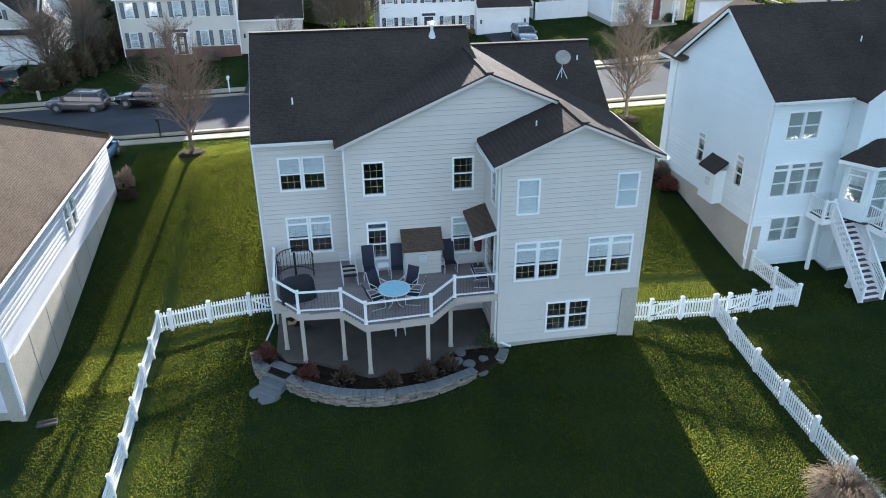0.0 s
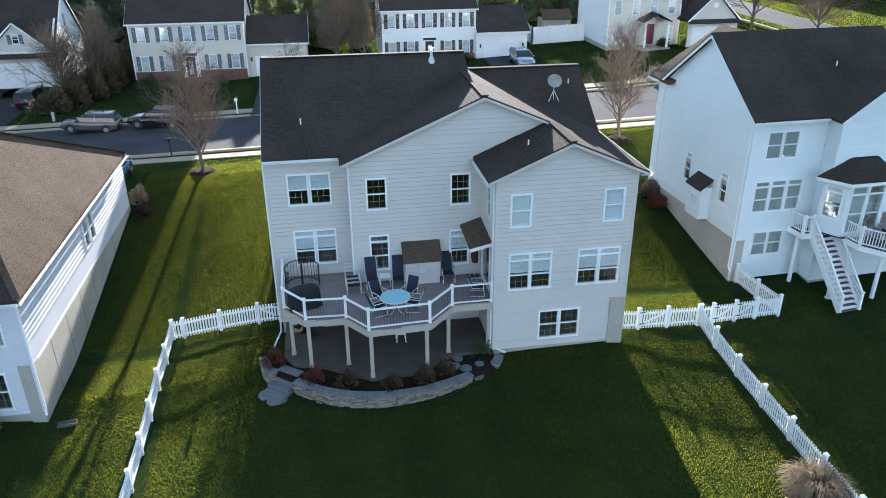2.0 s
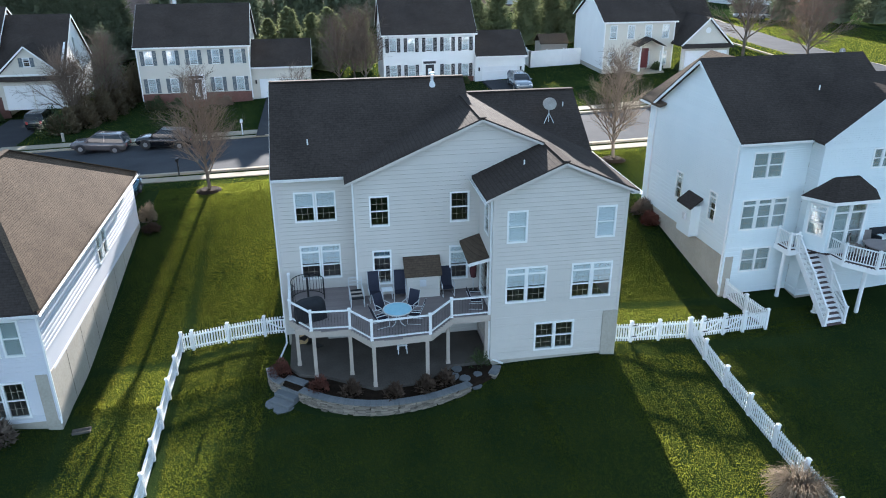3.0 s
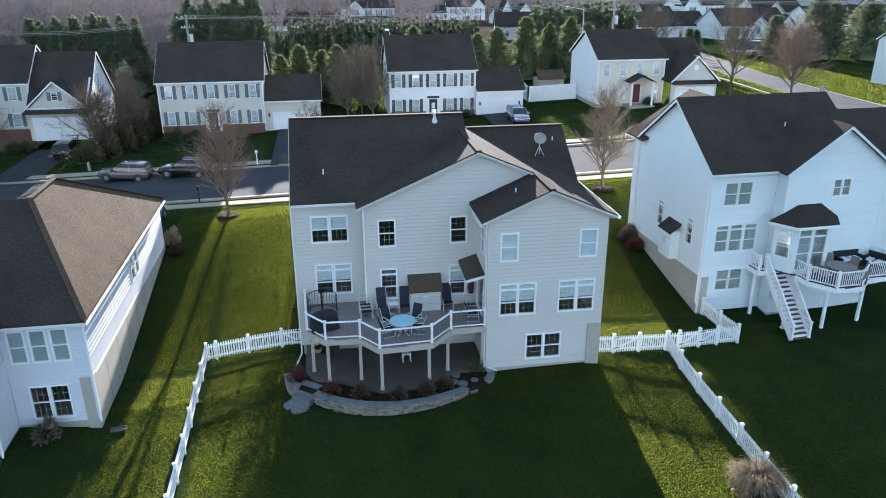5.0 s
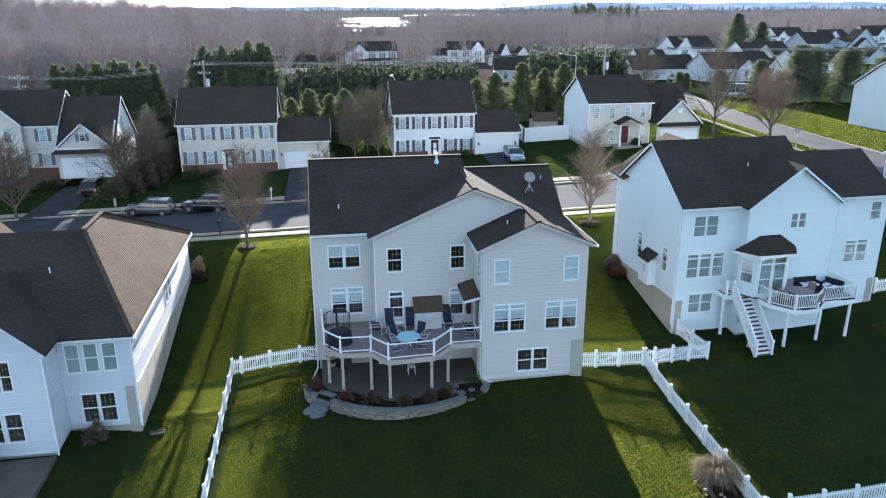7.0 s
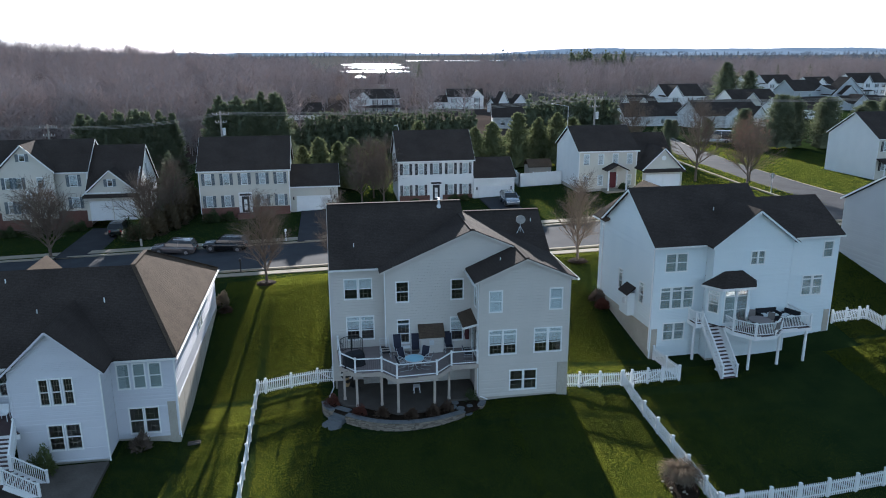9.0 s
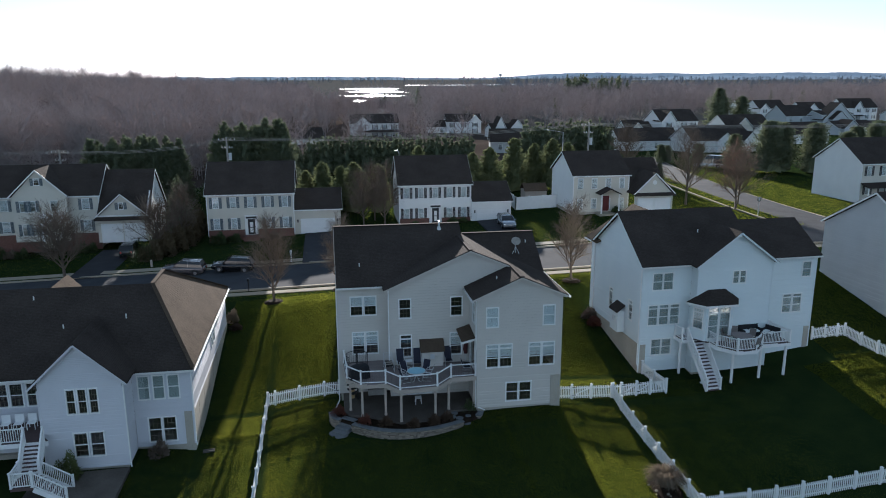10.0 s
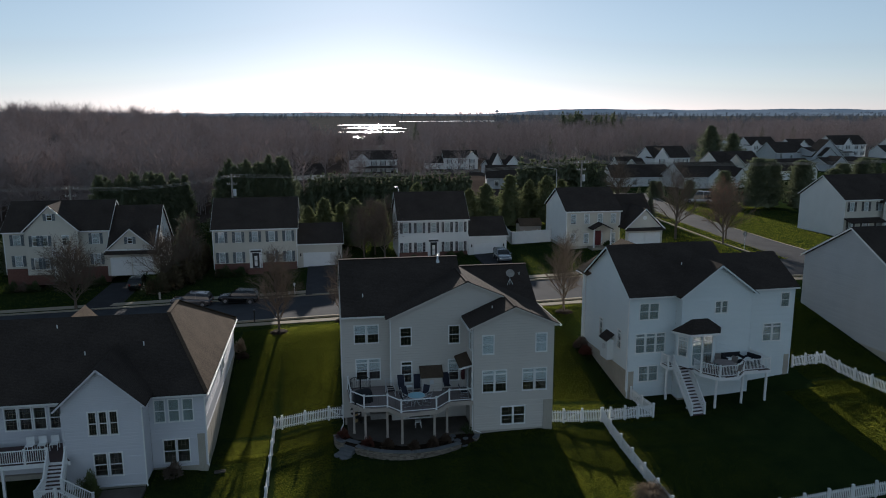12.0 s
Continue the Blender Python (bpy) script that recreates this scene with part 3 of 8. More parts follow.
    part("foundation", bm, M["concrete"], h, "grey-green stained concrete foundation corner")
    bm = bmesh.new()
    box(bm, 0.03, 5.2, 0.03, 12.2, -1.2, 0.1)
    box(bm, -9.2, 0.03, 4.03, 13.1, -1.2, 0.1)
    box(bm, -5.6, 0.03, 2.93, 4.03, -1.2, 0.1)
    part("foundation", bm, M["concrete"], h)
    # vent box with its own little roof
    bm = bmesh.new()
    z = 2.47
    while z < 3.62:
        y0 = 2.22
        box(bm, -3.52, -1.99, y0 - 0.012, 2.9, z, min(z + 0.19, 3.66))
        z += 0.2
    part("vent_box", bm, M["siding"], h, "beige sided fireplace vent box")
    bm = bmesh.new()
    slab(bm, [(-3.62, 2.1, 3.66), (-1.89, 2.1, 3.66), (-1.89, 2.9, 4.3), (-3.62, 2.9, 4.3)], 0.1)
    part("vent_box_roof", bm, M["roof_brown_or_sunlit"], h)
    bm = bmesh.new()
    box(bm, -2.93, -2.63, 2.1, 2.2, 3.08, 3.4)
    box(bm, -2.88, -2.68, 2.04, 2.1, 3.13, 3.35)
    part("flue_vent", bm, M["alu"], h)
    # small roof over the side door
    bm = bmesh.new()
    slab(bm, [(-0.95, 0.62, 4.78), (-0.02, 0.62, 5.0), (-0.02, 2.86, 5.0 + 0.25), (-0.95, 2.86, 4.95)], 0.12)
    part("door_canopy", bm, M["roof_brown_or_sunlit"], h, "brown shingle canopy over the side door")
    bm = bmesh.new()
    beam(bm, (-0.97, 0.6, 4.68), (-0.0, 0.6, 4.9), 0.03, 0.14)
    part("canopy_fascia", bm, M["trim"], h)
    # roof fittings
    for x, y, zz in ((-7.6, 5.2, 9.25), (1.6, 1.4, 8.92), (5.4, 8.1, 9.84)):
        bm = bmesh.new()
        tube(bm, (x, y, zz - 0.15), (x, y, zz + 0.2), 0.032, 0.032, 8)
        tube(bm, (x, y, zz - 0.1), (x, y, zz - 0.02), 0.07, 0.035, 8)
        part("vent_pipe", bm, M["trim"], h)
    bm = bmesh.new()
    tube(bm, (-1.38, 8.15, 11.0), (-1.38, 8.15, 11.66), 0.07, 0.07, 10)
    tube(bm, (-1.38, 8.15, 11.05), (-1.38, 8.15, 11.35), 0.2, 0.08, 10)
    tube(bm, (-1.38, 8.15, 11.7), (-1.38, 8.15, 11.76), 0.11, 0.11, 10)
    part("flue_pipe", bm, M["alu"], h)
    return h


main_house()


# ---- neighbour with the white stair deck ----
def right_house():
    """House coordinates: rear wall along x, facing -y; the whole stands slightly turned."""
    h = thing("house", pose(13.895, 4.99, 0, 0, 0, 2.53) @ Matrix.Diagonal((0.955, 0.955, 1, 1)), "white vinyl-sided house with black roof, rear bay and raised deck", "house")
    s, g = "siding_white", -0.25
    w = Wall(h, 0, 0, 0, 4.25, g, 8.3, s)
    for u in (0.84, 1.76):
        w.window(u, 7.72, 0.9, 1.4, "hung", 1.0)
        w.window(u + 0.17, 2.4, 0.9, 1.36, "hung", 1.0)
    for u in (0.6, 1.55, 2.5):
        w.window(u, 5.18, 0.88, 1.68, "transom", 1.0)
    w.build()
    w = Wall(h, 4.25, 0, -90, 1.0, g, 8.3, s)
    w.build()
    w = Wall(h, 4.25, -1.0, 0, 6.6, g, 8.48, s, gable=(3.3, 10.77, 0, 6.6))
    for u in (3.04, 3.65):
        w.window(u, 7.85, 0.58, 1.05, "hung", 1.0)
    w.build()
    w = Wall(h, 10.85, -1.0, 90, 1.5, g, 8.3, s)
    w.build()
    w = Wall(h, 10.85, 0.5, 0, 5.2, g, 8.3, s)
    for u in (2.3, 3.25):
        w.window(u, 5.2, 0.88, 1.6, "transom", 1.0)
    w.window(3.88, 7.85, 0.88, 1.3, "hung", 1.0)
    w.build()
    w = Wall(h, 16.05, 0.5, 90, 8.9, g, 8.3, s, gable=(3.9, 10.5, 0, 8.9))
    w.build()
    w = Wall(h, 0, 9.4, -90, 9.4, 1.8, 8.49, s, gable=(4.7, 11.63, 0, 9.4))
    w.window(7.15, 5.1, 0.75, 1.65, "transom", 0.4)
    w.window(3.3, 5.1, 0.75, 1.65, "transom", 0.4)
    w.build()
    w = Wall(h, 16.05, 9.4, 180, 16.05, g, 8.3, s)
    w.build(simple=True)
    floors(h, 0.3, 15.9, 0.6, 9.1, (2.7, 5.6, 8.25))
    floors(h, 4.5, 10.6, -0.75, 0.6, (2.7, 5.6, 8.25))
    r = "roof_dark"
    roof(h, [
        [(-0.3, -0.35, 8.42), (10.2, -0.35, 8.42), (10.2, 4.7, 11.8), (-0.3, 4.7, 11.8)],
        [(10.2, 9.75, 8.42), (-0.3, 9.75, 8.42), (-0.3, 4.7, 11.8), (10.2, 4.7, 11.8)],
        [(10.0, 0.2, 8.42), (16.3, 0.2, 8.42), (16.3, 4.2, 10.75), (10.0, 4.2, 10.75)],
        [(16.3, 9.75, 8.42), (10.0, 9.75, 8.42), (10.0, 4.2, 10.75), (16.3, 4.2, 10.75)],
        [(7.55, -1.35, 10.95), (7.55, 3.55, 10.95), (3.9, -0.3, 8.4), (3.9, -1.35, 8.4)],
        [(7.55, -1.35, 10.95), (11.2, -1.35, 8.4), (11.2, 0.3, 8.4), (7.55, 4.3, 10.95)],
    ], r)
    # wing slopes take the brown colour to paint the sun on them
    roof(h, [
        [(-0.35, 11.15, 8.42), (-0.35, 8.6, 8.42), (4.2, 5.4, 11.2), (4.2, 11.15, 11.2)],
        [(8.75, 8.6, 8.42), (8.75, 11.15, 8.42), (4.2, 11.15, 11.2), (4.2, 5.4, 11.2)],
    ], "roof_brown_or_sunlit", 0.14, "street-side wing slope, its sunlight painted as brown shingle")
    w = Wall(h, 0.0, 10.4, -90, 1.0, 0.5, 8.35, s)
    w.build()
    w = Wall(h, 8.4, 10.4, 180, 8.4, 0.5, 8.35, s, gable=(4.2, 11.0, 0, 8.4))
    w.build(simple=True)
    gutter(h, (-0.38, 11.15, 8.34), (-0.38, 9.75, 8.34))
    downspout(h, -0.08, 9.5, 1.2, 8.3, (-0.2, 0.1))
    for a, b in (((-0.32, -0.36, 8.22), (-0.32, 4.7, 11.6)), ((-0.32, 9.76, 8.22), (-0.32, 4.7, 11.6)), ((3.9, -1.37, 8.26), (7.55, -1.37, 10.81)), ((7.55, -1.37, 10.81), (11.2, -1.37, 8.26)), ((16.32, 0.2, 8.22), (16.32, 4.2, 10.55))):
        board(h, a, b, 0.14, 0.03, "rake_board", "siding_white")
    for a, b in (((-0.3, -0.4, 8.32), (4.0, -0.4, 8.32)), ((11.2, 0.15, 8.32), (16.3, 0.15, 8.32))):
        gutter(h, a, b)
    for x, y in ((0.0, 0.0), (16.05, 0.5), (4.25, -1.0), (10.85, -1.0)):
        bm = bmesh.new()
        box(bm, x - 0.05, x + 0.05, y - 0.045, y + 0.05, g, 8.3)
        part("corner_trim", bm, M["siding_white"], h)
    downspout(h, -0.08, 0.1, 0.3, 8.2, (-0.1, -0.4))
    downspout(h, 10.98, 0.4, 3.0, 8.2, (0, -0.1))
    bm = bmesh.new()
    box(bm, -0.03, 0.55, -0.04, 9.4, -0.8, 2.0)
    part("foundation", bm, M["concrete"], h, "pale poured concrete foundation wall")
    bm = bmesh.new()
    box(bm, 0.55, 16.0, 0.55, 9.3, -0.9, 0.3)
    box(bm, 15.5, 16.1, 0.46, 9.3, -0.5, 2.3)
    box(bm, 4.3, 10.8, -0.95, 0.55, -0.9, 0.3)
    part("foundation", bm, M["concrete"], h, "pale poured concrete foundation wall")
    # box on the side wall with its own roof
    bm = bmesh.new()
    box(bm, -0.62, 0.0, 2.95, 4.4, 2.1, 3.9)
    part("vent_box", bm, M["siding_white"], h)
    bm = bmesh.new()
    slab(bm, [(-0.75, 4.5, 3.85), (-0.75, 2.85, 3.85), (0, 2.85, 4.4), (0, 4.5, 4.4)], 0.1)
    part("vent_box_roof", bm, M[r], h)
    bm = bmesh.new()
    box(bm, -0.75, -0.62, 3.4, 3.7, 3.0, 3.4)
    part("flue_vent", bm, M["alu"], h)
    # bay with patio door
    bay = [(3.85, -1.0), (4.5, -2.1), (6.85, -2.1), (7.5, -1.0)]
    for (ax, ay), (bx, by), holes in ((bay[0], bay[1], "w"), (bay[1], bay[2], "d"), (bay[2], bay[3], "w")):
        ln = math.hypot(bx - ax, by - ay)
        w = Wall(h, ax, ay, math.degrees(math.atan2(by - ay, bx - ax)), ln, 2.7, 5.55, s, thick=0.1)
        if holes == "w":
            w.window(0.2, 5.2, ln - 0.4, 1.65, "transom", 0.5)
        else:
            w.window(0.2, 5.35, 0.93, 2.5, "transom", 1.0, (1, 1), label="curtained half of the glazed patio door")
            w.window(1.2, 5.35, 0.93, 2.5, "transom", 0.0, (3, 3), label="glazed patio door leaf with transom")
        w.build()
    bm = bmesh.new()
    slab(bm, [(3.85, -0.95, 5.54), (4.5, -2.05, 5.54), (6.85, -2.05, 5.54), (7.5, -0.95, 5.54)], 0.06)
    part("bay_ceiling", bm, M["room"], h)
    roof(h, [
        [(3.35, -1.0, 5.6), (4.3, -2.45, 5.6), (5.35, -1.35, 6.45), (5.2, -1.0, 6.45)],
        [(4.3, -2.45, 5.6), (7.05, -2.45, 5.6), (6.6, -1.35, 6.45), (5.35, -1.35, 6.45)],
        [(7.05, -2.45, 5.6), (8.0, -1.0, 5.6), (6.7, -1.0, 6.45), (6.6, -1.35, 6.45)],
        [(5.2, -1.0, 6.45), (5.35, -1.35, 6.45), (6.6, -1.35, 6.45), (6.7, -1.0, 6.45)],
    ], r, 0.1)
    bm = bmesh.new()
    for a, b in (((3.35, -1.0, 5.5), (4.3, -2.47, 5.5)), ((4.3, -2.47, 5.5), (7.05, -2.47, 5.5)), ((7.05, -2.47, 5.5), (8.0, -1.0, 5.5))):
        beam(bm, a, b, 0.04, 0.16)
    part("bay_fascia", bm, M["trim"], h)
    bm = bmesh.new()
    tube(bm, (5.9, 2.4, 10.1), (5.9, 2.4, 10.5), 0.035, 0.035, 8)
    part("vent_pipe", bm, M["trim"], h)
    return h


right_house()


# ---- bungalow with the hipped roof, sunlit slopes painted brown ----
def left_house():
    h = thing("house", pose(-18.87, 0.36, 0.06, 0, 0, 0.25), "white vinyl-sided house with hipped roof, sunlit slopes painted brown, stair deck", "house")
    s, g = "siding_pale", -1.15
    w = Wall(h, -3.6, 0, 0, 3.6, g, 4.15, s)
    for u in (0.32, 1.24, 2.16):
        w.window(u, 3.78, 0.74, 1.65, "hung", 1.0, (1, 1))
    for u in (0.75, 1.66):
        w.window(u, 0.88, 0.86, 1.75, "hung", 0.0)
    w.build()
    w = Wall(h, -3.6, -2.2, 90, 2.2, g, 4.15, s)
    w.build()
    w = Wall(h, -8.4, -2.2, 0, 4.8, g, 4.55, s, gable=(2.4, 6.95, 0, 4.8))
    for u in (1.55, 2.2, 2.85):
        w.window(u, 4.1, 0.55, 1.65, "hung", 0.0)
    for u in (1.7, 2.65):
        w.window(u, 1.25, 0.85, 1.65, "hung", 0.0)
    w.build()
    w = Wall(h, -8.4, 0.3, -90, 2.5, g, 4.55, s)
    w.build()
    w = Wall(h, -17, 0.3, 0, 8.6, g, 4.15, s)
    for u in (4.2, 5.1, 6.0, 7.0):
        w.window(u, 3.7, 0.82, 1.6, "hung", 0.0)
    w.build()
    w = Wall(h, 0, 0, 90, 18, 1.0, 4.15, s)
    w.window(9.0, 3.6, 0.8, 1.5, "hung", 0.5)
    w.window(10.0, 3.6, 0.8, 1.5, "hung", 0.5)
    w.build()
    w = Wall(h, 0, 18, 180, 17, 0.0, 4.15, s)
    w.build(simple=True)
    w = Wall(h, -17, 18, -90, 17.7, g, 4.15, s)
    w.build(simple=True)
    floors(h, -16.8, -0.2, 0.4, 17.8, (1.3, 4.1))
    floors(h, -8.2, -3.8, -2.0, 0.4, (1.3, 4.4))
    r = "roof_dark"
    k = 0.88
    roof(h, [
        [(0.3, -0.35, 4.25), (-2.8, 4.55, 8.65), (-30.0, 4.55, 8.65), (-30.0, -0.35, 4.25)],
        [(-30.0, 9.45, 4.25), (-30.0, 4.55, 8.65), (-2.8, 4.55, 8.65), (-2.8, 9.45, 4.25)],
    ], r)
    # slopes and caps towards the sun: sunlight painted as brown instead of dark
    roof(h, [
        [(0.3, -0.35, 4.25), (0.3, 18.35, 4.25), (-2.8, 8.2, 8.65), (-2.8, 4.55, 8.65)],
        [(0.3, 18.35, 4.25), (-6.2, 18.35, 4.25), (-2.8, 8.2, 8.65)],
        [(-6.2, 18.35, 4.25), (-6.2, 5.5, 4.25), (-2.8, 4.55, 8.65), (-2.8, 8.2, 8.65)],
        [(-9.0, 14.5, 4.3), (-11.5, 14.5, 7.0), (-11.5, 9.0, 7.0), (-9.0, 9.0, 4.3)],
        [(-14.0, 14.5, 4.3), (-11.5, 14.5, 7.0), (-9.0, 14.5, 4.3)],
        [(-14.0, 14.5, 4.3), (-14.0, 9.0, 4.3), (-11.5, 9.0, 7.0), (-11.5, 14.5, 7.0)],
    ], "roof_brown_or_sunlit")
    roof(h, [
        [(-6.0, -2.55, 7.1), (-6.0, 3.1, 7.1), (-3.2, -0.2, 4.45), (-3.2, -2.55, 4.45)],
        [(-6.0, -2.55, 7.1), (-8.8, -2.55, 4.45), (-8.8, -0.2, 4.45), (-6.0, 3.1, 7.1)],
    ], r)
    for a, b in (((-3.2, -2.57, 4.32), (-6.0, -2.57, 6.97)), ((-6.0, -2.57, 6.97), (-8.8, -2.57, 4.32))):
        board(h, a, b, 0.11, 0.03, "rake_board", "siding_pale")
    gutter(h, (-3.2, -0.4, 4.15), (0.3, -0.4, 4.15))
    gutter(h, (-17, -0.4, 4.15), (-8.8, -0.4, 4.15))
    gutter(h, (0.34, -0.35, 4.15), (0.34, 18.35, 4.15))
    for a, b in (((0.28, -0.33, 4.3), (-2.8, 4.55, 8.68)), ((0.28, 18.33, 4.3), (-2.8, 8.2, 8.68)), ((-2.8, 4.55, 8.68), (-2.8, 8.2, 8.68))):
        bm = bmesh.new()
        beam(bm, a, b, 0.26, 0.04)
        part("hip_cap", bm, M["roof_brown_or_sunlit"], h)
    downspout(h, -3.5, -2.28, g, 4.4, (0.1, -0.3))
    downspout(h, 0.07, -0.05, g, 4.1, (0.1, -0.3))
    for x, y in ((0.0, 0.0), (-3.6, -2.2), (-8.4, -2.2)):
        bm = bmesh.new()
        box(bm, x - 0.05, x + 0.05, y - 0.045, y + 0.05, g, 4.1)
        part("corner_trim", bm, M["siding_pale"], h)
    bm = bmesh.new()
    box(bm, -0.55, 0.03, -0.03, 0.6, -2.2, 1.15)
    box(bm, -0.3, 0.03, 0.6, 18.0, -2.2, 1.0)
    box(bm, -17, -0.55, 0.05, 17.9, -2.2, -1.0)
    box(bm, -8.35, -3.65, -2.15, 0.05, -1.8, -1.1)
    part("foundation", bm, M["concrete"], h, "tan poured concrete foundation with vertical joints")
    for i in range(1, 8):
        bm = bmesh.new()
        box(bm, 0.02, 0.034, i * 2.2, i * 2.2 + 0.03, -1.5, 1.0)
        part("foundation_joint", bm, M["patio"], h)
    for x, y, zz in ((-4.2, 2.6, 6.9), (-8.0, 2.2, 6.5), (-10.2, 3.9, 8.0)):
        bm = bmesh.new()
        tube(bm, (x, y, zz - 0.2), (x, y, zz + 0.28), 0.04, 0.04, 8)
        part("vent_pipe", bm, M["trim"], h)
    return h


left_house()


# ---- decks, rails and stairs ----
def clip_row(poly, y):
    """The stretches in x that lie inside a polygon at a given y."""
    xs = []
    for (ax, ay), (bx, by) in zip(poly, poly[1:] + poly[:1]):
        if (ay <= y) != (by <= y):
            xs.append(ax + (bx - ax) * (y - ay) / (by - ay))
    xs.sort()
    return list(zip(xs[::2], xs[1::2]))


def deck_boards(parent, poly, z, w, material):
    y = min(p[1] for p in poly) + w / 2
    top = max(p[1] for p in poly)
    while y < top:
        for x0, x1 in clip_row(poly, y):
            if x1 - x0 > 0.15:
                bm = bmesh.new()
                box(bm, x0, x1, y - w / 2 + 0.004, y + w / 2 - 0.004, z - 0.03, z)
                part("deck_board", bm, M[material], parent)
        y += w


def rim(parent, pts, z, depth, material, label=""):
    for a, b in zip(pts, pts[1:]):
        bm = bmesh.new()
        beam(bm, (a[0], a[1], z - depth / 2 - 0.005), (b[0], b[1], z - depth / 2 - 0.005), 0.05, depth)
        part("rim_joist", bm, M[material], parent, label)


POST_ME, BAL_ME = {}, {}


def rail_post_mesh(h, material):
    key = (h, material)
    if key not in POST_ME:
        bm = bmesh.new()
        box(bm, -0.055, 0.055, -0.055, 0.055, 0, h)
        box(bm, -0.075, 0.075, -0.075, 0.075, h, h + 0.03)
        vs = [bm.verts.new(p) for p in ((-0.06, -0.06, h + 0.03), (0.06, -0.06, h + 0.03), (0.06, 0.06, h + 0.03), (-0.06, 0.06, h + 0.03), (0, 0, h + 0.08))]
        for i in range(4):
            bm.faces.new((vs[i], vs[(i + 1) % 4], vs[4]))
        box(bm, -0.07, 0.07, -0.07, 0.07, 0, 0.05)
        POST_ME[key] = finish(bm, "rail_post", M[material])
    return POST_ME[key]


def baluster_mesh(h, r, material, square):
    key = (round(h, 3), r, material)
    if key not in BAL_ME:
        bm = bmesh.new()
        if square:
            box(bm, -r, r, -r, r, 0, h)
        else:
            tube(bm, (0, 0, 0), (0, 0, h), r, r, 5)
        BAL_ME[key] = finish(bm, "baluster", M[material])
    return BAL_ME[key]


def railing(parent, pts, h=0.92, posts=True, bal=("black", 0.006, False), gap=0.12, first=True, last=True):
    """A rail along 3D points: posts at the points, two rails and balusters between them."""
    for i, p in enumerate(pts):
        if posts and (first or i) and (last or i < len(pts) - 1):
            put("rail_post", rail_post_mesh(h + 0.03, "vinyl"), parent, Matrix.Translation(p))
    for a, b in zip(pts, pts[1:]):
        a, b = Vector(a), Vector(b)
        up = Vector((0, 0, 1))
        for name, z, w, t in (("top_rail", h - 0.03, 0.09, 0.05), ("bottom_rail", 0.1, 0.06, 0.05)):
            bm = bmesh.new()
            beam(bm, a + up * z, b + up * z, w, t)
            part(name, bm, M["vinyl"], parent)
        n = int((b - a).length / gap)
        me = baluster_mesh(h - 0.17, bal[1], bal[0], bal[2])
        for i in range(1, n):
            put("baluster", me, parent, Matrix.Translation(a.lerp(b, i / n) + up * 0.12))


def main_deck():
    d = thing("deck", pose(0, 0, 0), "raised grey composite deck with white rails and dark balusters", "deck")
    z = 2.45
    poly = [(-9.0, 3.97), (-8.88, 1.1), (-7.98, -0.1), (-6.3, -0.2), (-5.45, -1.36), (-2.9, -1.22), (-1.78, 0.04), (-0.03, 0.06), (-0.03, 2.87), (-5.68, 2.87), (-5.68, 3.97)]
    deck_boards(d, poly, z, 0.145, "deck")
    edge = poly[:8]
    rim(d, edge, z, 0.3, "tan")
    bm = bmesh.new()
    for y in (0.35, 2.2):
        box(bm, -8.6, -0.1, y - 0.06, y + 0.06, z - 0.36, z - 0.08)
    part("under_beam", bm, M["tan"], d)["kind"] = "stuff"
    rail = [(-8.93, 3.85), (-8.82, 1.12), (-7.93, -0.04), (-6.28, -0.13), (-5.42, -1.29), (-2.93, -1.15), (-1.8, 0.1), (-0.1, 0.12)]
    railing(d, [(x, y, z) for x, y in rail])
    for x, y in ((-8.62, 1.15), (-7.86, 0.1), (-6.3, 0.0), (-5.35, -1.1), (-3.05, -1.0), (-1.95, 0.2), (-0.2, 0.2)):
        bm = bmesh.new()
        box(bm, x - 0.075, x + 0.075, y - 0.075, y + 0.075, 0.05, z - 0.05)
        box(bm, x - 0.095, x + 0.095, y - 0.095, y + 0.095, 0.05, 0.2)
        part("support_post", bm, M["tan"], d)
    return d


main_deck()


def stair(parent, x0, x1, y_top, z_top, y_bot, z_bot, n, tread_mat, m=None):
    """A flight along -y in its own coordinates, turned and placed by m."""
    m = m or Matrix.Identity(4)
    run, rise = (y_top - y_bot) / n, (z_top - z_bot) / n
    tread = bmesh.new()
    box(tread, 0, x1 - x0, -run - 0.02, 0, -0.035, 0)
    riser = bmesh.new()
    box(riser, 0, x1 - x0, -0.015, 0, -rise, -0.036)
    tm, rm = finish(tread, "tread", M[tread_mat]), finish(riser, "riser", M["vinyl"])
    for i in range(n):
        p = Vector((x0, y_top - run * i, z_top - rise * (i + 1)))
        put("tread", tm, parent, m @ Matrix.Translation(p))
        put("riser", rm, parent, m @ Matrix.Translation(p + Vector((0, 0, rise))))
    for x in (x0 - 0.03, x1 + 0.03):
        bm = bmesh.new()
        beam(bm, (x, y_top, z_top - 0.17), (x, y_bot, z_bot - 0.02), 0.05, 0.3)
        put("stringer", finish(bm, "stringer", M["vinyl"]), parent, m)


M["tread_brown"] = mottled("plum_brown_tread", (0.075, 0.05, 0.05), (0.11, 0.075, 0.07), 3, 40, 0.7, 0.2, 0.004)


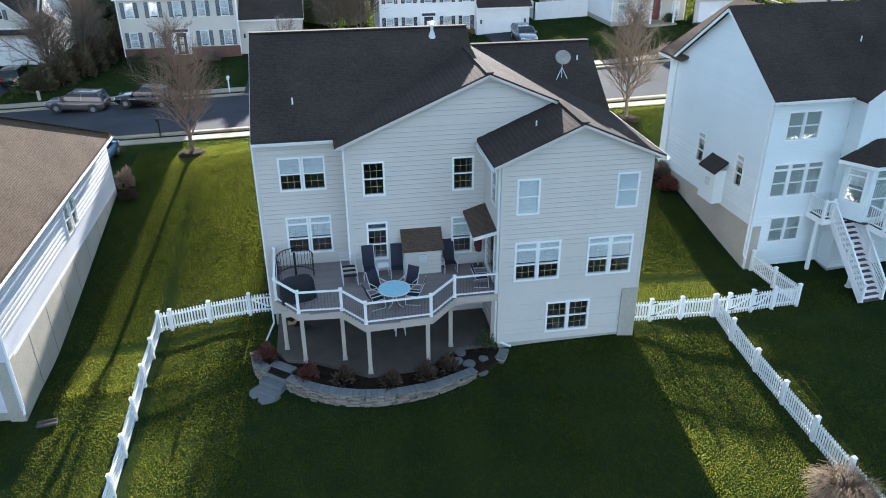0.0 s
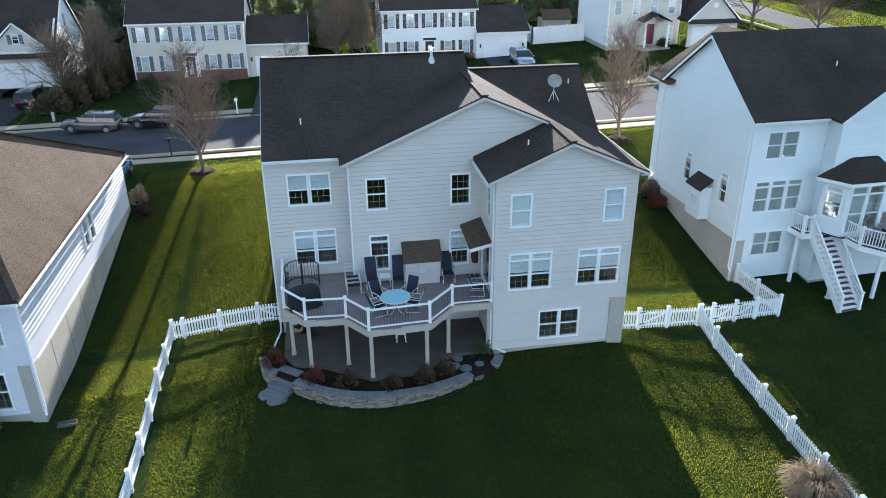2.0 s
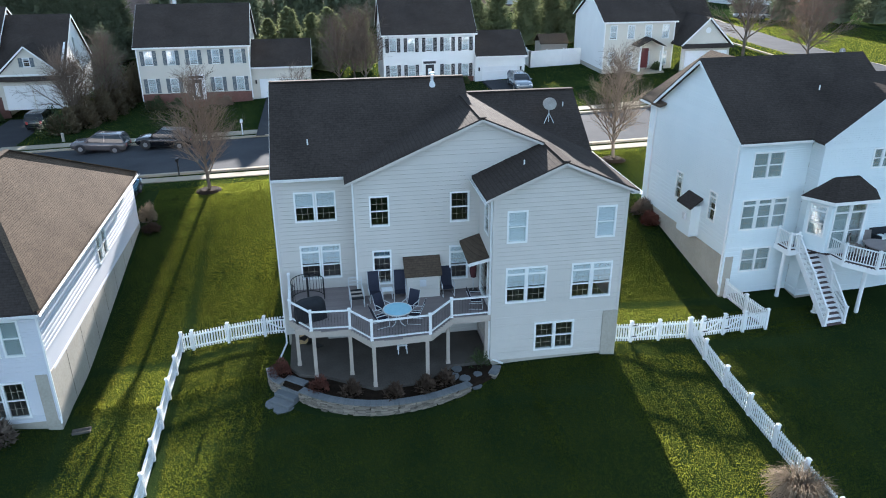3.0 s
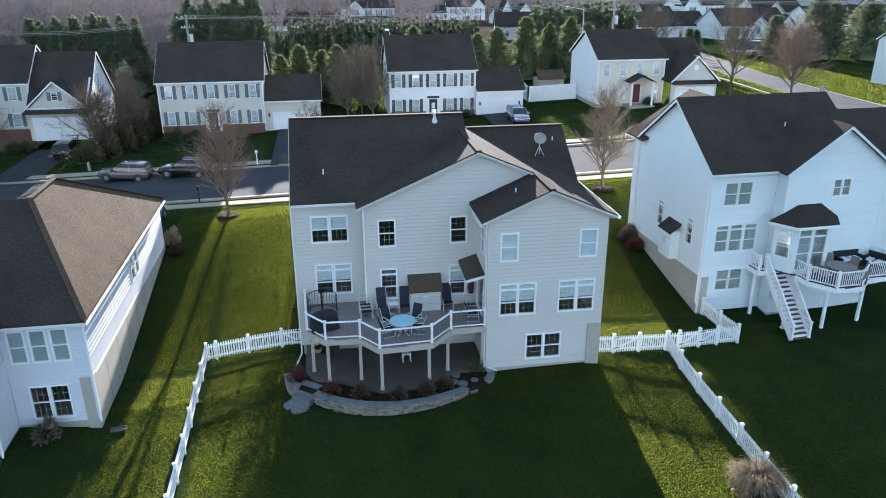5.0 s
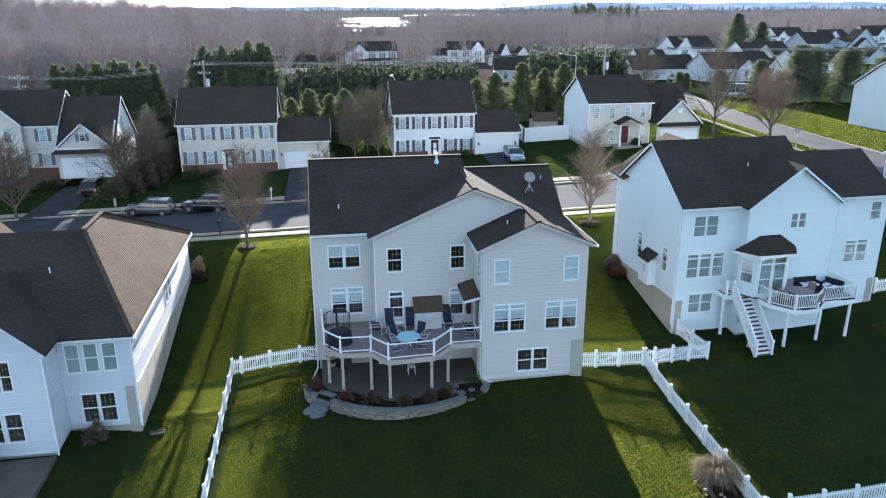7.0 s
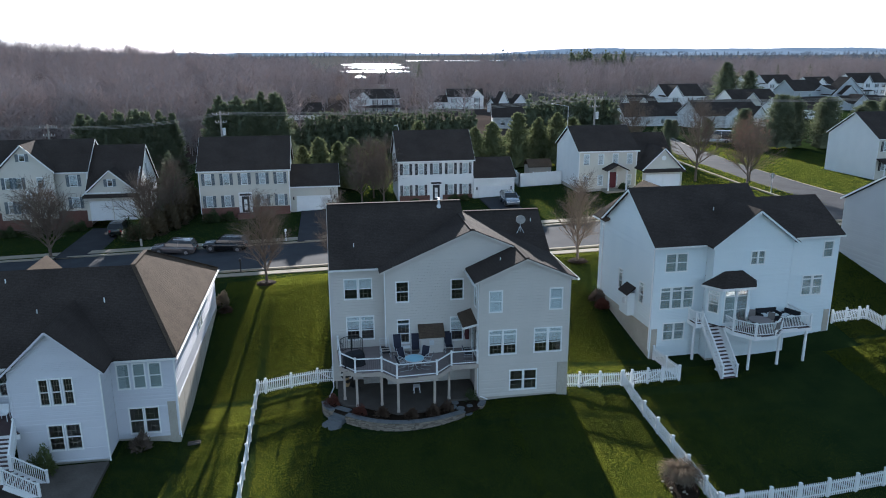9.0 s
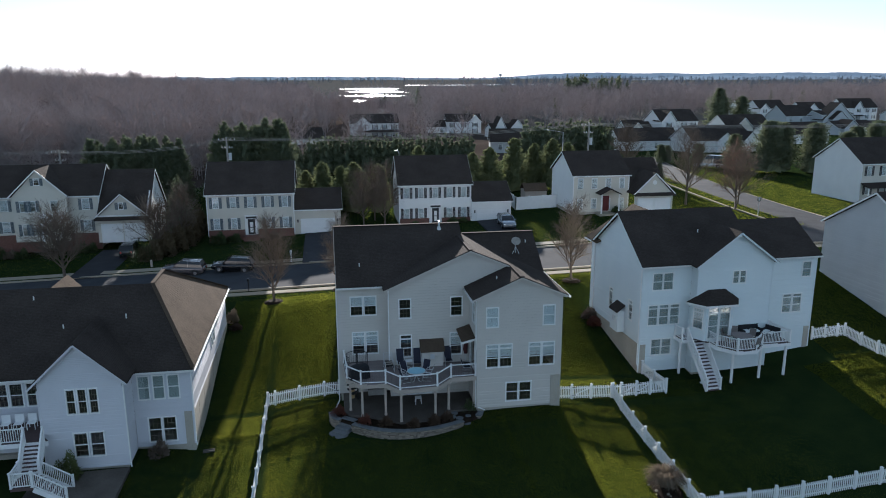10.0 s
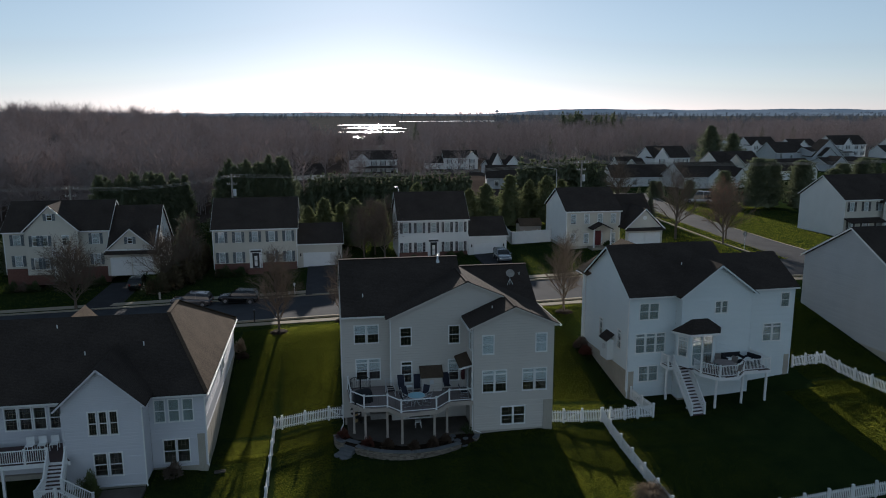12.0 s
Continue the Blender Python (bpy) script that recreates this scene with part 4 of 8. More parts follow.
def right_deck():
    R = pose(13.6, 4.85, 0, 0, 0, 5.5)
    d = thing("deck", R, "white-railed raised deck with brown boards and a straight stair", "deck")
    z = 2.6
    poly = [(3.2, -0.05), (3.2, -1.2), (4.95, -1.2), (4.95, -3.1), (5.8, -4.4), (7.4, -4.5), (8.55, -3.65), (10.95, -3.75), (10.95, -1.06), (8.3, -1.06), (7.1, -2.16), (4.7, -2.16), (4.0, -1.06), (4.0, -0.05)]
    deck_boards(d, poly, z, 0.145, "tread_brown")
    rim(d, poly[:9], z, 0.28, "vinyl")
    white = ("vinyl", 0.016, True)
    railing(d, [(3.25, -0.15, z), (3.25, -1.12, z), (3.7, -1.15, z)], bal=white)
    railing(d, [(4.9, -1.2, z), (4.98, -3.05, z), (5.85, -4.33, z), (7.37, -4.42, z), (8.5, -3.58, z), (10.88, -3.68, z), (10.88, -1.15, z)], bal=white)
    stair(d, 3.75, 4.85, -1.22, z, -4.05, -0.45, 15, "tread_brown")
    for x in (3.73, 4.87):
        railing(d, [(x, -1.25, z - 0.15), (x, -2.7, 1.0), (x, -4.05, -0.45)], bal=white)
    for x, y in ((3.5, -0.6), (6.3, -3.3), (8.8, -3.2), (10.9, -3.35), (4.3, -2.6)):
        bm = bmesh.new()
        zt = z - 0.2 if x != 4.3 else 0.8
        tube(bm, (x, y, -0.95), (x, y, zt), 0.11, 0.10, 14)
        tube(bm, (x, y, -0.95), (x, y, -0.45), 0.17, 0.17, 14)
        tube(bm, (x, y, zt - 0.18), (x, y, zt - 0.02), 0.14, 0.15, 14)
        part("support_post", bm, M["vinyl"], d)
    # seats and table on it
    for x, y, w, rz in ((8.9, -1.3, 1.7, 0), (10.5, -2.2, 1.2, -70)):
        s = thing("outdoor_sofa", R @ pose(x, y, z, 0, 0, rz), "black wicker outdoor sofa with grey cushions on the deck", "sofa")
        bm = bmesh.new()
        box(bm, -w / 2, w / 2, -0.75, 0.05, 0.06, 0.36)
        part("seat_base", bm, M["dark_cloth"], s)
        bm = bmesh.new()
        box(bm, -w / 2, w / 2, -0.08, 0.06, 0.3, 0.8)
        part("backrest", bm, M["dark_cloth"], s)
        for i in (0, 1):
            bm = bmesh.new()
            box(bm, -w / 2 + 0.1 + i * (w / 2 - 0.08), -0.12 + i * (w / 2 - 0.08), -0.7, -0.1, 0.36, 0.46)
            bmesh.ops.bevel(bm, geom=bm.edges[:], offset=0.03, segments=2, affect="EDGES")
            part("cushion", bm, M["blind"], s)
        for x2 in (-w / 2, w / 2 - 0.12):
            bm = bmesh.new()
            box(bm, x2, x2 + 0.12, -0.75, 0.05, 0.36, 0.58)
            part("armrest", bm, M["dark_cloth"], s)
    t = thing("patio_table", R @ pose(7.0, -3.15, z), "round brown mosaic outdoor dining table on the white-railed deck", "table")
    bm = bmesh.new()
    tube(bm, (0, 0, 0.69), (0, 0, 0.73), 0.78, 0.78, 32)
    part("tabletop", bm, M["deck"], t)
    for k in range(4):
        a = 0.785 + k * 1.571
        bm = bmesh.new()
        tube(bm, (0.6 * math.cos(a), 0.6 * math.sin(a), 0), (0.45 * math.cos(a), 0.45 * math.sin(a), 0.69), 0.025, 0.025, 8)
        part("leg", bm, M["black"], t)
    for k, deg in enumerate((20, 75, 130, 185, 290, 340)):
        a = radians(deg)
        c = thing("patio_chair", R @ pose(7.0 + 1.12 * math.cos(a), -3.15 + 1.12 * math.sin(a), z, 0, 0, deg - 90), "dark wicker dining chair drawn up to the round table", "chair", "chairs round the mosaic table")
        bm = bmesh.new()
        slab(bm, [(-0.26, -0.26, 0.44), (0.26, -0.26, 0.44), (0.26, 0.24, 0.42), (-0.26, 0.24, 0.42)], 0.06)
        part("seat", bm, M["tan"], c)
        bm = bmesh.new()
        beam(bm, (0, 0.25, 0.42), (0, 0.36, 0.95), 0.5, 0.045, (0, 1, 0.2))
        part("backrest", bm, M["room"], c)
        for x in (-0.24, 0.24):
            for y in (-0.24, 0.24):
                bm = bmesh.new()
                tube(bm, (x, y, 0), (x, y, 0.4), 0.02, 0.02, 6)
                part("leg", bm, M["black"], c)
    return R, z


right_deck()


def left_deck():
    L = pose(-18.85, 0.2, 0, 0, 0, 2.0)
    d = thing("deck", L, "white-railed raised deck with a stair turning at a landing", "deck")
    z = 1.3
    poly = [(-15.5, 0.25), (-15.5, -2.6), (-7.95, -2.6), (-8.45, -1.9), (-8.45, 0.25)]
    deck_boards(d, poly, z, 0.145, "tread_brown")
    rim(d, [poly[0], poly[1], poly[2]], z, 0.28, "vinyl")
    white = ("vinyl", 0.016, True)
    railing(d, [(-15.4, -2.5, z), (-13.0, -2.5, z), (-10.6, -2.5, z), (-9.3, -2.5, z)], bal=white)
    stair(d, -9.2, -8.2, -2.6, z, -3.9, -0.15, 8, "tread_brown")
    for x in (-9.22, -8.18):
        railing(d, [(x, -2.6, z), (x, -3.9, -0.15)], bal=white)
    bm = bmesh.new()
    box(bm, -9.3, -8.1, -5.3, -3.9, -0.33, -0.15)
    part("landing", bm, M["tread_brown"], d)
    railing(d, [(-9.25, -3.95, -0.15), (-9.25, -5.25, -0.15), (-8.15, -5.25, -0.15)], bal=white)
    m = Matrix.Translation((-8.1, -4.6, 0)) @ Matrix.Rotation(radians(90), 4, "Z")
    stair(d, -0.65, 0.65, 0, -0.15, -1.6, -1.3, 6, "tread_brown", m)
    railing(d, [(-8.1, -5.27, -0.15), (-6.4, -5.27, -1.3)], bal=white)
    railing(d, [(-8.1, -3.93, -0.15), (-6.4, -3.93, -1.3)], bal=white)
    for x, y in ((-15.2, -2.4), (-12, -2.4), (-9.4, -2.4)):
        bm = bmesh.new()
        box(bm, x - 0.08, x + 0.08, y - 0.08, y + 0.08, -1.75, z - 0.2)
        part("support_post", bm, M["vinyl"], d)
    bm = bmesh.new()
    slab(bm, [(-9.0, -6.5, -1.12), (-3.8, -6.5, -1.15), (-3.62, -2.24, -1.12), (-9.0, -2.24, -1.12)], 0.5)
    p = part("patio", bm, M["patio"], None, "", L)
    tagged(p, "grey concrete patio slab beside the stair", "patio", kind="structure")
    for i in range(3):
        c = thing("deck_chair", L @ pose(-9.4 - i * 0.75, -0.4, z), "white plastic deck chair against the white siding", "chair", "chairs on the neighbouring deck")
        for nm, b in (("seat", (-0.25, 0.25, -0.5, 0, 0.4, 0.43)), ("backrest", (-0.25, 0.25, -0.03, 0.0, 0.43, 0.9)), ("leg", (-0.25, -0.21, -0.5, -0.46, 0, 0.4)), ("leg", (0.21, 0.25, -0.5, -0.46, 0, 0.4)), ("leg", (-0.25, -0.21, -0.04, 0, 0, 0.4)), ("leg", (0.21, 0.25, -0.04, 0, 0, 0.4))):
            bm = bmesh.new()
            box(bm, *b)
            part(nm, bm, M["vinyl"], c)
    return L


left_deck()

M["pole"] = mottled("weathered_grey", (0.26, 0.24, 0.22), (0.36, 0.34, 0.31), 3, 20, 0.85)
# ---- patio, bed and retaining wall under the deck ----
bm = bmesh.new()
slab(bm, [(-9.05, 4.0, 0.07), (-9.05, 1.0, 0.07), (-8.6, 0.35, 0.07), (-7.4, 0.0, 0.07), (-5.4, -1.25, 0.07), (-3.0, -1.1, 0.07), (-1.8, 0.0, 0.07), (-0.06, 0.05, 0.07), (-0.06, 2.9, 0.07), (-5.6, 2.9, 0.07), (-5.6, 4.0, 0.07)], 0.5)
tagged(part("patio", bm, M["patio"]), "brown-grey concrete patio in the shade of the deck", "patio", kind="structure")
ARC = [(-9.95, 1.25), (-9.75, 0.4), (-9.3, -0.1)]
ARC2 = [(-8.55, -0.75), (-7.5, -1.55), (-6.1, -2.15), (-4.55, -2.35), (-3.0, -2.15), (-1.6, -1.65), (-1.1, -1.4)]
ARC3 = [(-0.15, -0.95), (0.15, -0.5), (0.22, -0.1)]


def smooth_line(pts, step):
    """Evenly spaced points on a smooth curve through pts."""
    out = []
    q = [pts[0]] + pts + [pts[-1]]
    for i in range(1, len(q) - 2):
        p0, p1, p2, p3 = (Vector(q[i + k]) for k in (-1, 0, 1, 2))
        for k in range(20):
            t = k / 20
            out.append(0.5 * ((2 * p1) + (p2 - p0) * t + (2 * p0 - 5 * p1 + 4 * p2 - p3) * t * t + (3 * p1 - p0 - 3 * p2 + p3) * t ** 3))
    out.append(Vector(pts[-1]))
    line, acc = [out[0]], 0.0
    for a, b in zip(out, out[1:]):
        acc += (b - a).length
        if acc >= step:
            line.append(b)
            acc = 0.0
    return line


M["ledge"] = mottled("tan_ledge_stone", (0.10, 0.085, 0.07), (0.36, 0.31, 0.25), 5, 25, 0.9, 0.6, 0.02, 0.2, 1.2)
M["capstone"] = mottled("bluestone_cap", (0.11, 0.12, 0.13), (0.185, 0.19, 0.192), 3, 22, 0.85, 0.4, 0.01, 0.3, 0.6)
rng = random.Random(4)
wall_thing = thing("retaining_wall", pose(0, 0, 0), "curved tan ledge-stone retaining wall with bluestone caps round the planting bed", "retaining wall")
STONES = []
for k in range(6):
    bm = bmesh.new()
    box(bm, -0.5, 0.5, -0.14, 0.14, -0.5, 0.5)
    for v in bm.verts:
        v.co += Vector((rng.uniform(-0.06, 0.06), rng.uniform(-0.03, 0.02), rng.uniform(-0.1, 0.1)))
    STONES.append(finish(bm, "stone", M["ledge"]))
for arc in (ARC, ARC2, ARC3):
    line = smooth_line(arc, 0.22)
    for a, b in zip(line, line[1:]):
        c, ln = (a + b) / 2, (b - a).length
        ang = math.atan2(b.y - a.y, b.x - a.x)
        g = ground_z(c.x, c.y) - 0.1
        top = 0.0
        bm = bmesh.new()
        box(bm, -ln / 2 + 0.004, ln / 2 - 0.004, -0.2, 0.2, -0.03, 0.035)
        bmesh.ops.bevel(bm, geom=bm.edges[:], offset=0.008, segments=1, affect="EDGES")
        part("cap_stone", bm, M["capstone"], wall_thing, "", Matrix.Translation((c.x, c.y, top)) @ Matrix.Rotation(ang, 4, "Z"))
        z = top - 0.035
        while z > g:
            hh = rng.uniform(0.04, 0.085)
            m = Matrix.Translation((c.x + (b.x - a.x) * rng.uniform(-0.25, 0.25), c.y + (b.y - a.y) * rng.uniform(-0.25, 0.25), z - hh / 2)) @ Matrix.Rotation(ang + rng.uniform(-0.05, 0.05), 4, "Z") @ Matrix.Diagonal((ln * rng.uniform(0.75, 1.3), rng.uniform(0.9, 1.12), hh * 0.93, 1))
            put("stone", rng.choice(STONES), wall_thing, m)
            z -= hh
bed = [(p.x, p.y, -0.08) for p in smooth_line([(-9.9, 1.2)] + ARC[1:] + ARC2 + ARC3, 0.4)]
bm = bmesh.new()
slab(bm, bed + [(0.0, 0.0, -0.08), (-1.8, 0.1, -0.08), (-3.0, -1.0, -0.08), (-5.4, -1.15, -0.08), (-7.4, 0.1, -0.08), (-8.6, 0.45, -0.08), (-9.0, 1.2, -0.08)], 0.9)
tagged(part("planting_bed", bm, M["mulch"]), "dark mulch planting bed between patio and wall", "garden bed", kind="structure")
steps = thing("garden_steps", pose(-8.98, -0.2, 0, 0, 0, -38), "bluestone garden steps through the retaining wall", "steps")
for i, (y0, z1) in enumerate(((0.55, -0.01), (0.2, -0.17), (-0.15, -0.33), (-0.5, -0.5))):
    bm = bmesh.new()
    box(bm, -0.55, 0.55, y0 - 0.4, y0, z1 - 0.6, z1)
    bmesh.ops.bevel(bm, geom=bm.edges[:], offset=0.015, segments=1, affect="EDGES")
    part("step", bm, M["capstone"], steps)
for x, y, r, z in ((-9.35, -1.0, 0.5, None), (-9.75, -0.6, 0.42, None), (-1.9, -0.75, 0.3, -0.06), (-1.4, -1.0, 0.28, -0.06), (-0.95, -1.35, 0.26, None), (-1.6, -0.2, 0.26, -0.06), (-0.75, -0.75, 0.22, -0.06)):
    bm = bmesh.new()
    n = 9
    zz = (ground_z(x, y) if z is None else z) + 0.035
    pts = [(math.cos(6.283 * i / n) * r * rng.uniform(0.8, 1.15), math.sin(6.283 * i / n) * r * rng.uniform(0.7, 1.0), 0) for i in range(n)]
    slab(bm, pts, 0.1)
    tagged(part("stepping_stone", bm, M["capstone"], None, "", Matrix.Translation((x, y, zz))), "irregular flat bluestone stepping stone in the bed", "stepping stone", "stepping stones")


# ---- deck furniture ----
def round_table():
    t = thing("patio_table", pose(-4.2, -0.05, 2.45), "round pale-blue mesh patio table with white frame", "table")
    bm = bmesh.new()
    tube(bm, (0, 0, 0.70), (0, 0, 0.722), 0.60, 0.60, 40)
    part("tabletop", bm, mottled("pale_blue_mesh_top", (0.27, 0.52, 0.64), (0.36, 0.60, 0.70), 6, 60, 0.35, 0.1, 0.003), t)
    bm = bmesh.new()
    for i in range(40):
        a, b = 2 * math.pi * i / 40, 2 * math.pi * (i + 1) / 40
        beam(bm, (0.61 * math.cos(a), 0.61 * math.sin(a), 0.712), (0.61 * math.cos(b), 0.61 * math.sin(b), 0.712), 0.035, 0.04)
    bmesh.ops.remove_doubles(bm, verts=bm.verts[:], dist=0.004)
    part("table_rim", bm, M["alu"], t)
    for i in range(4):
        a = math.pi / 4 + i * math.pi / 2
        bm = bmesh.new()
        p = [(0.06, 0.7), (0.07, 0.3), (0.2, 0.08), (0.42, 0.02)]
        for (r0, z0), (r1, z1) in zip(p, p[1:]):
            tube(bm, (r0 * math.cos(a), r0 * math.sin(a), z0), (r1 * math.cos(a), r1 * math.sin(a), z1), 0.018, 0.018, 6)
        part("leg", bm, M["alu"], t)


def sling_chair(x, y, rz, back=0.62, label="navy sling patio chair with white aluminium frame", group="navy patio chairs"):
    c = thing("patio_chair", pose(x, y, 2.45, 0, 0, rz), label, "chair", group)
    bm = bmesh.new()
    slab(bm, [(-0.25, -0.25, 0.42), (0.25, -0.25, 0.42), (0.25, 0.22, 0.38), (-0.25, 0.22, 0.38)], 0.02)
    part("seat", bm, M["navy"], c)
    bm = bmesh.new()
    vs = [(-0.25, 0.22, 0.38), (0.25, 0.22, 0.38), (0.25, 0.24 + back * 0.35, 0.40 + back), (-0.25, 0.24 + back * 0.35, 0.40 + back)]
    f = [bm.verts.new(v) for v in vs]
    k = [bm.verts.new((v[0], v[1] + 0.02, v[2])) for v in vs]
    bm.faces.new(f)
    bm.faces.new(k[::-1])
    for i in range(4):
        bm.faces.new((f[i], f[(i + 1) % 4], k[(i + 1) % 4], k[i]))
    part("backrest", bm, M["navy"], c)
    for s in (-1, 1):
        bm = bmesh.new()
        pts = [(s * 0.27, 0.26 + back * 0.35, 0.42 + back), (s * 0.27, 0.22, 0.4), (s * 0.27, -0.27, 0.43), (s * 0.27, -0.3, 0.02), (s * 0.27, 0.3, 0.02)]
        for a, b in zip(pts, pts[1:]):
            tube(bm, a, b, 0.014, 0.014, 6)
        part("side_frame", bm, M["alu"], c)
        bm = bmesh.new()
        tube(bm, (s * 0.29, 0.28, 0.62), (s * 0.29, -0.22, 0.63), 0.018, 0.018, 6)
        tube(bm, (s * 0.29, -0.22, 0.63), (s * 0.28, -0.27, 0.43), 0.014, 0.014, 6)
        part("armrest", bm, M["alu"], c)


round_table()
for x, y, rz in ((-4.75, 0.65, 35), (-3.55, 0.75, -35), (-4.95, -0.1, 110), (-3.45, 0.0, -105)):
    sling_chair(x, y, rz)
for x, y, rz in ((-5.0, 2.3, 4), (-3.85, 2.25, -4), (-1.6, 2.35, 2)):
    sling_chair(x, y, rz, 0.85, "high-backed navy reclining sling chair against the siding", "reclining chairs")
sling_chair(-0.55, 0.9, 80, 0.5)
c = thing("lounge_chair", pose(-5.85, 2.25, 2.45, 0, 0, 3), "white metal lounge chair with striped tan cushion", "chair")
bm = bmesh.new()
for z in (0.35, 0.0):
    for x in (-0.3, 0.3):
        beam(bm, (x, -0.5, z + 0.03), (x, 0.5, z + 0.03), 0.03, 0.03)
for x in (-0.3, 0.3):
    for y in (-0.5, 0.5):
        beam(bm, (x, y, 0), (x, y, 0.62), 0.03, 0.03)
    beam(bm, (x, -0.5, 0.6), (x, 0.5, 0.6), 0.04, 0.03)
    beam(bm, (x, 0.5, 0.6), (x, 0.6, 1.0), 0.03, 0.03)
for z in (0.7, 0.85, 1.0):
    beam(bm, (-0.3, 0.5 + (z - 0.6) / 4, z), (0.3, 0.5 + (z - 0.6) / 4, z), 0.03, 0.03)
part("frame", bm, M["alu"], c)
for i in range(5):
    bm = bmesh.new()
    box(bm, -0.27, 0.27, -0.48 + i * 0.19, -0.30 + i * 0.19, 0.38, 0.46)
    bmesh.ops.bevel(bm, geom=bm.edges[:], offset=0.02, segments=2, affect="EDGES")
    part("cushion", bm, M["tan" if i % 2 else "dark_cloth"], c)
t = thing("side_table", pose(-4.42, 2.5, 2.45), "small pale square side table between the chairs", "table")
bm = bmesh.new()
box(bm, -0.25, 0.25, -0.22, 0.22, 0.42, 0.45)
part("tabletop", bm, M["blind"], t)
for x in (-0.22, 0.22):
    for y in (-0.19, 0.19):
        bm = bmesh.new()
        beam(bm, (x, y, 0), (x, y, 0.42), 0.025, 0.025)
        part("leg", bm, M["alu"], t)
s = thing("splash_block", pose(-18.1, 0.05, ground_z(-18.1, 0.05) + 0.01, 0, 0, 8), "grey concrete splash block under a downspout", "splash block")
bm = bmesh.new()
box(bm, -0.3, 0.45, -0.15, 0.15, -0.02, 0.05)
for y in (-0.15, 0.11):
    box(bm, -0.3, 0.45, y, y + 0.04, 0.05, 0.1)
part("trough", bm, M["patio"], s)
# covered grill and curved iron guard of the spiral stair
g = thing("covered_grill", pose(-7.95, 1.05, 2.45, 0, 0, 15) @ Matrix.Scale(0.87, 4), "barbecue grill under a sagging black cover", "grill")
bm = bmesh.new()
rings = []
for z, k in ((0.0, 1.06), (0.3, 1.02), (0.62, 1.0), (0.86, 0.97), (1.0, 0.86), (1.09, 0.66), (1.13, 0.35)):
    row = []
    for i in range(32):
        a = 2 * math.pi * i / 32
        c, d = math.cos(a), math.sin(a)
        fold = 1 + 0.035 * math.sin(a * 9) * (1 - z)
        row.append(bm.verts.new((0.78 * k * fold * math.copysign(abs(c) ** 0.55, c), 0.40 * k * fold * math.copysign(abs(d) ** 0.55, d), z + 0.03 * c * k)))
    rings.append(row)
for p, q in zip(rings, rings[1:]):
    for i in range(32):
        bm.faces.new((p[i], p[(i + 1) % 32], q[(i + 1) % 32], q[i]))
bm.faces.new(rings[-1])
part("cover", bm, M["dark_cloth"], g, "", None, True)
s = thing("spiral_stair", pose(-8.05, 2.85, 2.45), "black iron spiral stair guard with curved balusters", "stair")
bm = bmesh.new()
tube(bm, (0, 0, -2.38), (0, 0, 1.15), 0.05, 0.05, 10)
part("centre_pole", bm, M["black"], s)
for z in (0.12, 1.0):
    bm = bmesh.new()
    for i in range(26):
        a, b = radians(-15 + i * 9), radians(-15 + (i + 1) * 9)
        tube(bm, (0.75 * math.cos(a), 0.75 * math.sin(a), z), (0.75 * math.cos(b), 0.75 * math.sin(b), z), 0.022, 0.022, 5, False)
    bmesh.ops.remove_doubles(bm, verts=bm.verts[:], dist=0.004)
    part("curved_rail", bm, M["black"], s)
me = baluster_mesh(0.9, 0.012, "black", False)
for i in range(20):
    a = radians(-15 + i * 12.3)
    put("baluster", me, s, Matrix.Translation((0.75 * math.cos(a), 0.75 * math.sin(a), 0.1)))
for i in range(10):
    bm = bmesh.new()
    a = radians(i * 33)
    slab(bm, [(0.05, -0.05, 0), (0.75, -0.2, 0), (0.75, 0.2, 0), (0.05, 0.05, 0)], 0.04)
    part("tread", bm, M["black"], s, "", Matrix.Translation((0, 0, -0.2 - i * 0.215)) @ Matrix.Rotation(a, 4, "Z"))
u = thing("umbrella", pose(-0.35, 2.5, 2.45), "closed dark patio umbrella on its stand", "umbrella")
bm = bmesh.new()
tube(bm, (0, 0, 0), (0, 0, 2.2), 0.02, 0.02, 8)
part("pole", bm, M["alu"], u)
bm = bmesh.new()
tube(bm, (0, 0, 0.0), (0, 0, 0.08), 0.24, 0.2, 16)
part("base", bm, M["black"], u)
bm = bmesh.new()
for z0, z1, r0, r1 in ((0.75, 1.1, 0.13, 0.17), (1.1, 1.6, 0.17, 0.12), (1.6, 2.15, 0.12, 0.03)):
    tube(bm, (0, 0, z0), (0, 0, z1), r0, r1, 10, False)
bmesh.ops.remove_doubles(bm, verts=bm.verts[:], dist=0.004)
for v in bm.verts:
    v.co.x += 0.03 * math.sin(v.co.z * 9)
part("canopy", bm, mottled("dark_red_canvas", (0.05, 0.016, 0.018), (0.08, 0.025, 0.027), 5, 60, 0.8), u)
for x, y in ((-3.9, 1.5),):
    c = thing("stool", pose(x, y, 0.07), "white plastic stool on the shaded patio", "stool", "patio stools")
    bm = bmesh.new()
    box(bm, -0.22, 0.22, -0.22, 0.22, 0.42, 0.46)
    part("seat", bm, M["vinyl"], c)
    for sx in (-0.18, 0.18):
        for sy in (-0.18, 0.18):
            bm = bmesh.new()
            beam(bm, (sx * 1.15, sy * 1.15, 0), (sx, sy, 0.42), 0.035, 0.035)
            part("leg", bm, M["vinyl"], c)
b = thing("storage_bench", pose(-6.7, 3.45, 0.07), "pale low storage bench on the shaded patio", "bench")
bm = bmesh.new()
box(bm, -0.6, 0.6, -0.28, 0.28, 0.04, 0.46)
